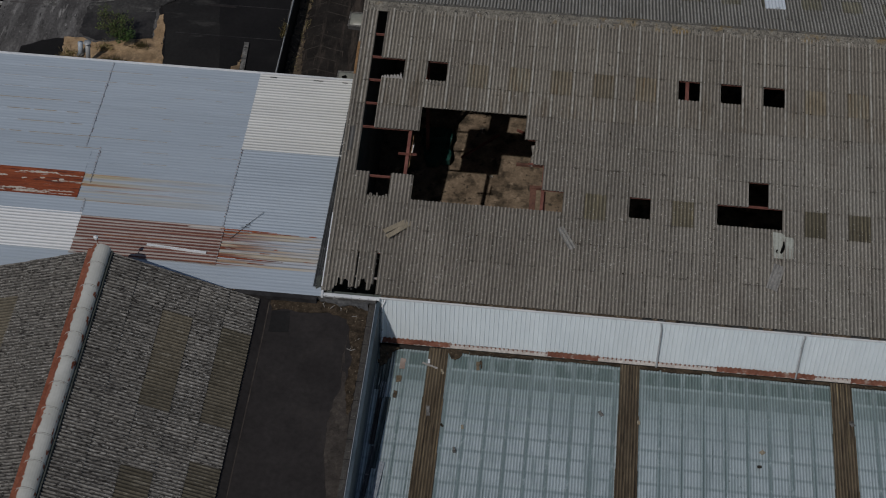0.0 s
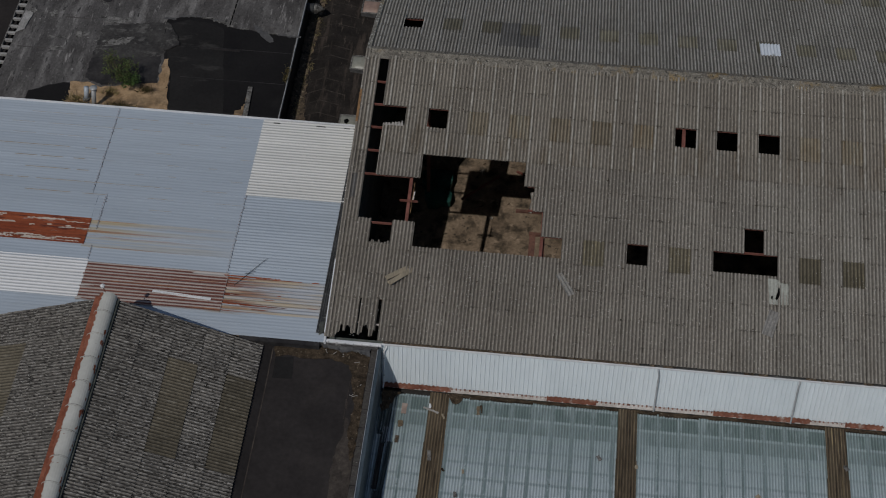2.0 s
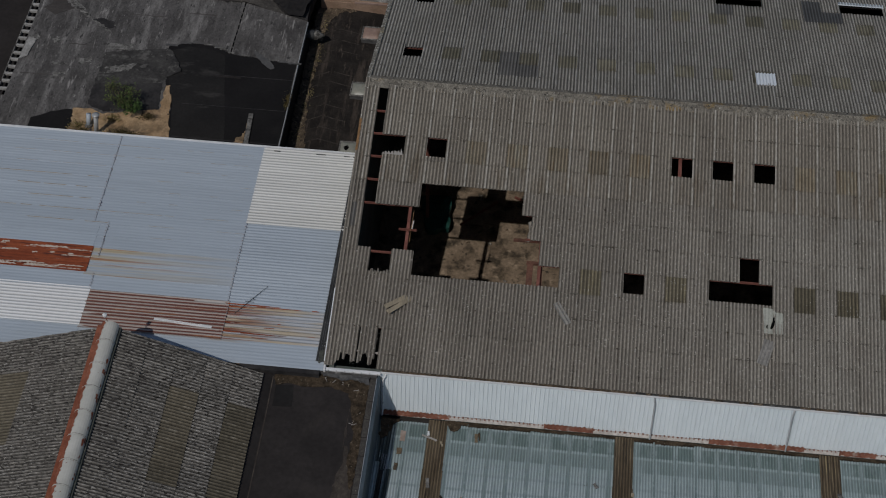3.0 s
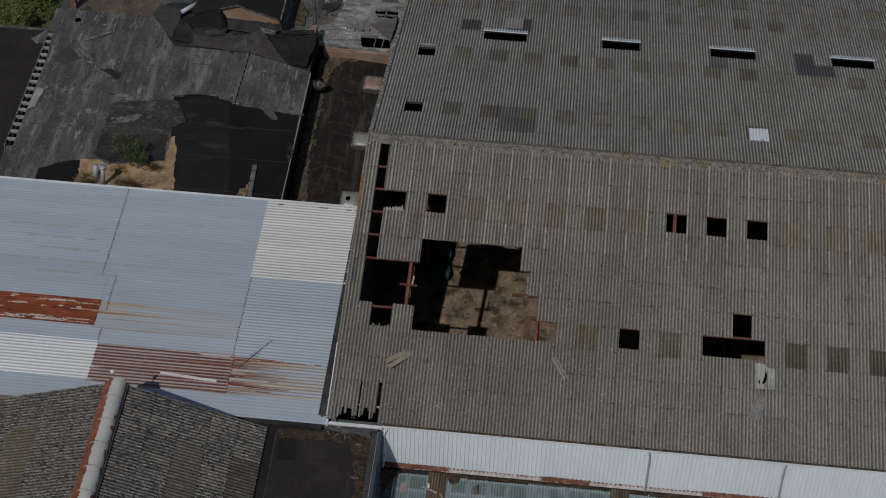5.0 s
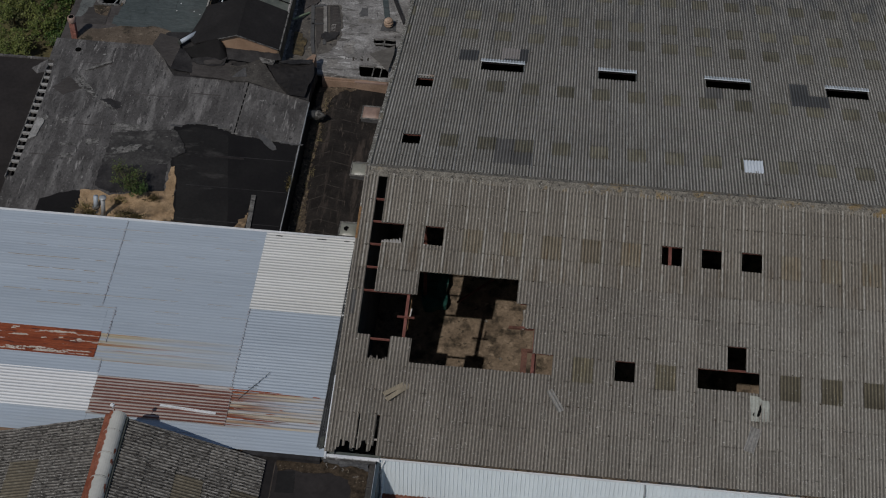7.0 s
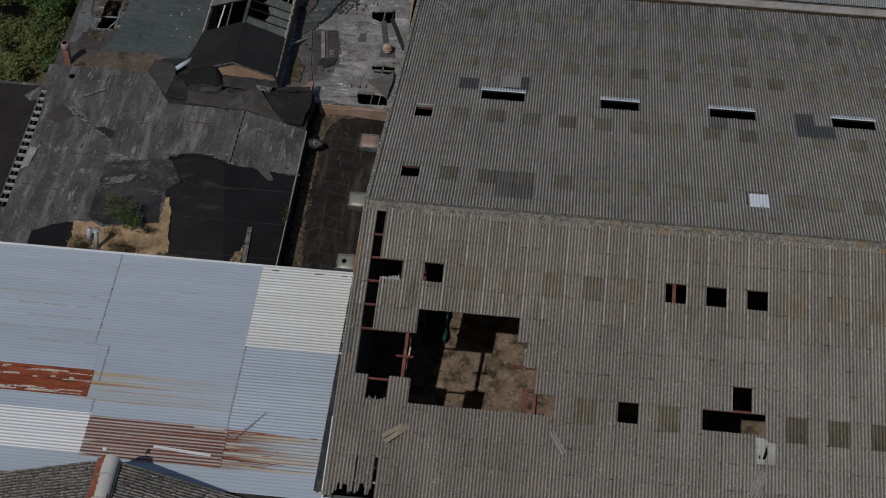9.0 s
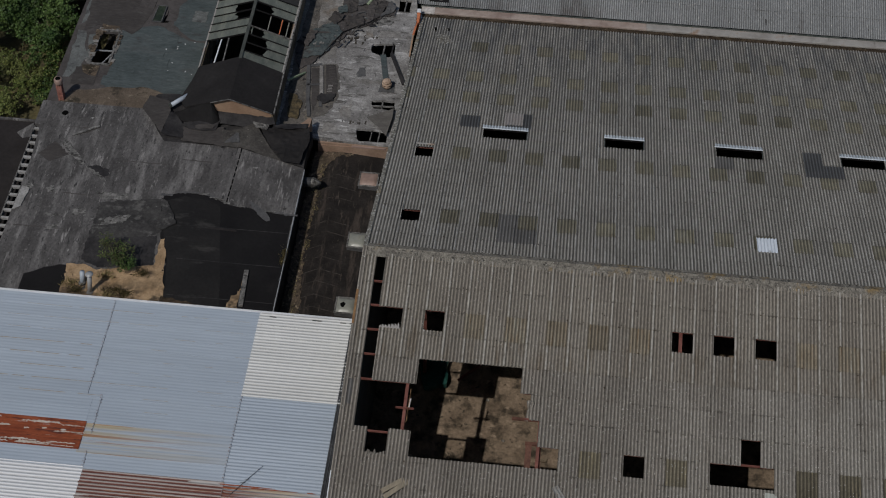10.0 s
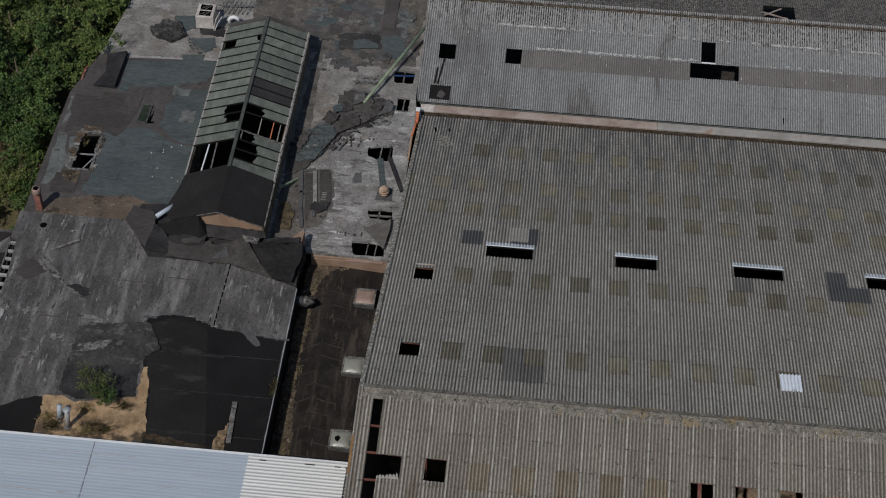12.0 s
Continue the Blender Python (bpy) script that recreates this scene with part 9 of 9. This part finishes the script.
for a, b, w, what in (((-1.10, 1.85), (-0.68, -1.3), 0.24, "felt_slab"), ((-0.68, -1.3), (-0.36, -2.85), 0.22, "felt_slab"), ((-0.28, 1.85), (0.12, -0.8), 0.24, "concrete"), ((-1.0, 1.8), (-0.3, 1.95), 0.2, "felt_slab"), ((0.1, -0.9), (0.2, -1.9), 0.2, "felt_slab"), ((-0.9, 0.0), (-0.1, 0.1), 0.12, "felt_slab")):
    Shape().beam((*a, 0.06), (*b, 0.06), w, 0.08).make("duct_piece", M[what], duct)
Shape().prism(ragged([(-0.85, 1.6), (-0.35, 1.7), (0.0, -0.6), (-0.2, -2.3), (-0.45, -1.4)], 0.2, 0.05, 3), 0.012, 0.03).make("duct_panel", M["felt_umber"], duct)
louvres = Shape().prism([(0.0, 2.0), (0.6, 2.06), (0.98, 0.4), (1.02, -0.75), (0.42, -0.85)], 0.012, 0.05).make("louvre_panel", M["felt_umber"], duct)
for q in range(17):
    y = -0.6 + q * 0.15
    x = 0.60 + (2.0 - y) * 0.14
    Shape().box(x - 0.42, x - 0.04, y, y + 0.05, 0.055, 0.07).make("louvre", M["felt_brown"], louvres)
for q in range(5):
    Shape().box(0.42, 0.72, -0.5 + q * 0.14, -0.46 + q * 0.14, 0.072, 0.085).make("pale_slat", M["concrete"], louvres)
Shape().prism(ragged([(0.05, -0.75), (1.05, -0.65), (0.95, -1.3), (0.3, -1.6), (-0.1, -1.3)], 0.12, 0.09, 8), 0.02, lambda x, y: 0.13 + 0.07 * noise.noise(Vector((4 * x, 4 * y, 0)))).make("crumpled_felt", M["felt_dark"], duct)
vc = thing("vent_cowl", "round terracotta vent cowl on a dark felt base", "vent", (-1.87, 19.85, CZ))
Shape().prism([(-0.5, -0.45), (0.5, -0.4), (0.45, 0.5), (-0.4, 0.55)], 0.013, 0.04).make("base", M["felt_slab"], vc)
for zz, r in ((0.05, 0.2), (0.2, 0.3), (0.36, 0.32), (0.52, 0.27)):
    Shape().tube([(0, 0, zz), (0, 0, zz + 0.08), (0, 0, zz + 0.14)], [r, r, r * 0.75], 18).make("ring", M["terracotta"], vc, smooth=True)
tagged(Shape().beam((-1.95, 23.0, CZ + 0.1), (-0.85, 20.2, CZ + 0.1), 0.2, 0.14).make("dark_beam", M["felt_dark"]), "dark steel beam lying on the deck", "beam")
tagged(Shape().beam((-2.5, 22.9, CZ + 0.03), (-2.0, 20.4, CZ + 0.03), 0.36, 0.04).make("felt_strip", M["felt_teal"]), "teal felt strip lying on the deck", "felt strip")
tagged(Shape().prism([(-2.76, 16.95), (-1.6, 17.45), (-1.17, 17.7), (-1.15, 16.9), (-1.35, 15.25), (-1.96, 16.11)], lambda x, y: CZ + 0.08 + 0.12 * (x + 3), lambda x, y: CZ + 0.12 + 0.12 * (x + 3)).make("tilted_sheet", M["board_grey"]), "grey sheet tilted over a roof hole", "sheet")
for hx in (-2.35, -1.85):
    tagged(Shape().beam((hx, 14.95, CZ - 0.1), (hx + 0.05, 16.0, CZ - 0.1), 0.06, 0.08).make("hole_bar", M["felt_pale"]), "bare pale bar across a roof hole", "bar", "bars across roof holes")
for a, b, what in (((-2.55, 22.7), (-2.5, 24.1), "felt_pale"), ((-2.0, 22.8), (-1.95, 24.1), "felt_dark"), ((-2.0, 17.8), (-1.95, 18.8), "felt_pale"), ((-2.8, 18.2), (-1.1, 18.25), "felt_pale"), ((-1.9, 29.8), (-1.9, 31.1), "felt_pale"), ((-1.65, 27.2), (-1.6, 28.7), "felt_pale"), ((-2.6, 30.6), (-1.2, 30.7), "blue_paint")):
    tagged(Shape().beam((*a, CZ - 0.1), (*b, CZ - 0.1), 0.09, 0.09).make("hole_bar", M[what]), "bare bar across a roof hole", "bar", "bars across roof holes")
for q, (pts, what, up) in enumerate((  # felt torn up round the air unit and at the rear
        ([(-16.22, 32.47), (-14.65, 32.75), (-14.35, 31.85), (-14.98, 31.22), (-16.03, 32.12)], "felt_teal", 0.02), ([(-17.67, 34.59), (-16.37, 34.74), (-16.06, 33.53), (-16.62, 33.18), (-17.57, 34.12)], "felt_teal", 0.02),
        ([(-16.52, 32.72), (-16.13, 32.01), (-15.5, 31.34), (-15.08, 31.12), (-15.42, 30.98), (-16.12, 31.64)], "felt_pale", 0.12), ([(-16.45, 30.86), (-14.94, 31.04), (-14.97, 30.2), (-16.17, 30.1)], "felt_teal", 0.02),
        ([(-15.9, 33.6), (-14.2, 33.9), (-14.1, 32.9), (-15.6, 33.0)], "felt_dark", 0.015), ([(-6.62, 33.98), (-5.91, 34.25), (-3.98, 34.29), (-3.68, 32.92), (-6.41, 32.5)], "felt_torn", 0.04),
        ([(-5.6, 33.4), (-4.9, 33.7), (-4.0, 33.3), (-3.9, 32.9), (-5.4, 32.7)], "felt_teal", 0.07), ([(-3.05, 36.41), (-2.66, 36.85), (-1.69, 36.09), (-2.02, 35.67), (-2.86, 35.86)], "felt_light", 0.10),
        ([(-3.5, 32.6), (-2.9, 32.3), (-3.0, 31.5), (-3.5, 31.7)], "felt_torn", 0.08))):
    tagged(draped(ragged(pts, 0.2, 0.07, 640 + q), lambda x, y: CZ + 0.03 + up + 0.4 * up * crumple(x, y, 0.5, 1.0), 0.1, 0.04).make("torn_sheet", M[what]), "torn felt sheet lying across the deck", "roofing felt", "torn sheets on the deck")
ac = thing("air_unit", "rusted white rooftop air unit with an open top", "air unit", (-15.4, 33.9, CZ))
casing = Shape().box(-0.62, 0.55, -0.35, 1.0, 0.05, 1.05, bevel=0.03).make("casing", M["white_dirty"], ac)
for y0, y1 in ((-0.22, 0.25), (0.36, 0.88)):
    Shape().prism([(-0.42, y0), (0.36, y0), (0.36, y1), (-0.42, y1)], 1.052, 1.058).make("open_top", M["void"], casing, "black panel painted as an opening")
    for q in range(2):
        Shape().beam((-0.40 + 0.3 * q, y0 + 0.05, 1.065), (0.1 + 0.22 * q, y1 - 0.05, 1.07), 0.04, 0.02).make("top_bar", M["felt_pale"], casing)
ob = Shape().box(0, 0.05, -0.55, 0.4, 0, 0.9).make("loose_panel", M["white_dirty"], ac)
ob.matrix_local = pose(0.6, 0.1, 0.05, 0, 12, -8)
ob = Shape().box(0, 0.04, -0.5, 0.3, 0, 0.75).make("loose_panel", M["white"], ac)
ob.matrix_local = pose(0.72, 0.0, 0.05, 0, 20, -14)
el = thing("elbow_vent", "white bent vent pipe on the deck", "vent", (-13.65, 34.3, CZ))
Shape().tube([(-0.3, 0, 0), (-0.3, 0, 0.35), (-0.18, 0, 0.52), (0.05, 0, 0.58), (0.25, 0, 0.5), (0.32, 0, 0.3)], [0.13] * 6, 12).make("pipe", M["white"], el, smooth=True)
pit = thing("scrap_rack", "tangle of rusty bare framing on the deck", "frame", (-13.9, 35.6, CZ))
for q in range(7):
    Shape().beam((-0.9 + 0.3 * q, -0.4, 0.1), (-0.7 + 0.3 * q, 0.7, 0.35 + 0.1 * (q % 2)), 0.05, 0.05).make("bar", M["felt_pale"], pit)
Shape().beam((-1.0, 0.1, 0.3), (1.2, 0.3, 0.3), 0.06, 0.06).make("rail", M["felt_pale"], pit)
tagged(Shape().prism([(-3.99, 37.87), (-3.05, 37.98), (-3.05, 34.84), (-3.94, 34.96)], CZ + 0.02, CZ + 0.10).make("felt_board", M["felt_brown"]), "long dark board on the concrete deck", "board")
ym = ragged([(-7.86, 18.6), (-7.5, 18.5), (-6.95, 17.8), (-7.05, 16.35), (-7.7, 16.5)], 0.2, 0.08, 5)
tagged(draped(ym, lambda x, y: CZ + 0.08 + 0.1 * abs(noise.noise(Vector((2 * x, 2 * y, 0)))), 0.12).make("moss_pile", M["yellow_moss"]), "yellow-brown moss pile in the roof corner", "moss", kind="stuff")
tagged(Shape().beam((-8.05, 19.2, CZ + 0.62), (-7.2, 20.6, CZ + 0.06), 0.12, 0.1).make("green_bar", M["green_pipe"]), "green painted bar leaning by the monitor", "bar")

# ---- trees beyond the works ----
TREES = [(-25.6, 25.6, 4.8, 2.6, 11), (-27.2, 29.5, 6.0, 3.2, 12), (-23.6, 31.2, 5.9, 2.6, 13), (-28.5, 33.6, 6.4, 3.4, 14), (-23.4, 35.2, 6.2, 2.5, 15), (-27.0, 38.2, 6.6, 3.4, 16), (-22.4, 39.5, 6.2, 2.6, 17),
         (-31.5, 37.5, 6.0, 3.2, 18), (-29.8, 26.2, 4.6, 2.8, 19), (-31.0, 30.5, 5.2, 3.0, 20), (-30.0, 43.0, 6.5, 3.4, 22), (-25.5, 44.0, 6.5, 3.4, 23)]
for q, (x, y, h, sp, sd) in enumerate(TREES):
    # trees past y 30.8 get the leaf colours lightened for sun
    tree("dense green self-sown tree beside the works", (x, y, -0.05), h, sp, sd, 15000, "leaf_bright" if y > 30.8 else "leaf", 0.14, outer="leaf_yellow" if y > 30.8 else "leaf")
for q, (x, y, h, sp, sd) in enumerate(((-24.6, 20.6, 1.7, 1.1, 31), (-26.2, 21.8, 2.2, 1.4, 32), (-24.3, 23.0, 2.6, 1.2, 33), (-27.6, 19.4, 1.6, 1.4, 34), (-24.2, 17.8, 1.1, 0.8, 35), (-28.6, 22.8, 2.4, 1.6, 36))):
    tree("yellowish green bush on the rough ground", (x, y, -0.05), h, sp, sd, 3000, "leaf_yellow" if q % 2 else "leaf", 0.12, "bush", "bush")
shed2 = thing("far_shed", "small dark felt-roofed shed among the trees", "shed", (-31.2, 36.4, 0))
Shape().prism([(-1.6, -1.6), (1.8, -1.2), (1.6, 1.4), (-1.8, 1.0)], 2.9, 3.1).make("roof", M["felt_dark"], shed2)
Shape().prism([(-1.5, -1.5), (1.7, -1.1), (1.5, 1.3), (-1.7, 0.9)], -0.05, 2.9).make("wall", M["brick"], shed2)
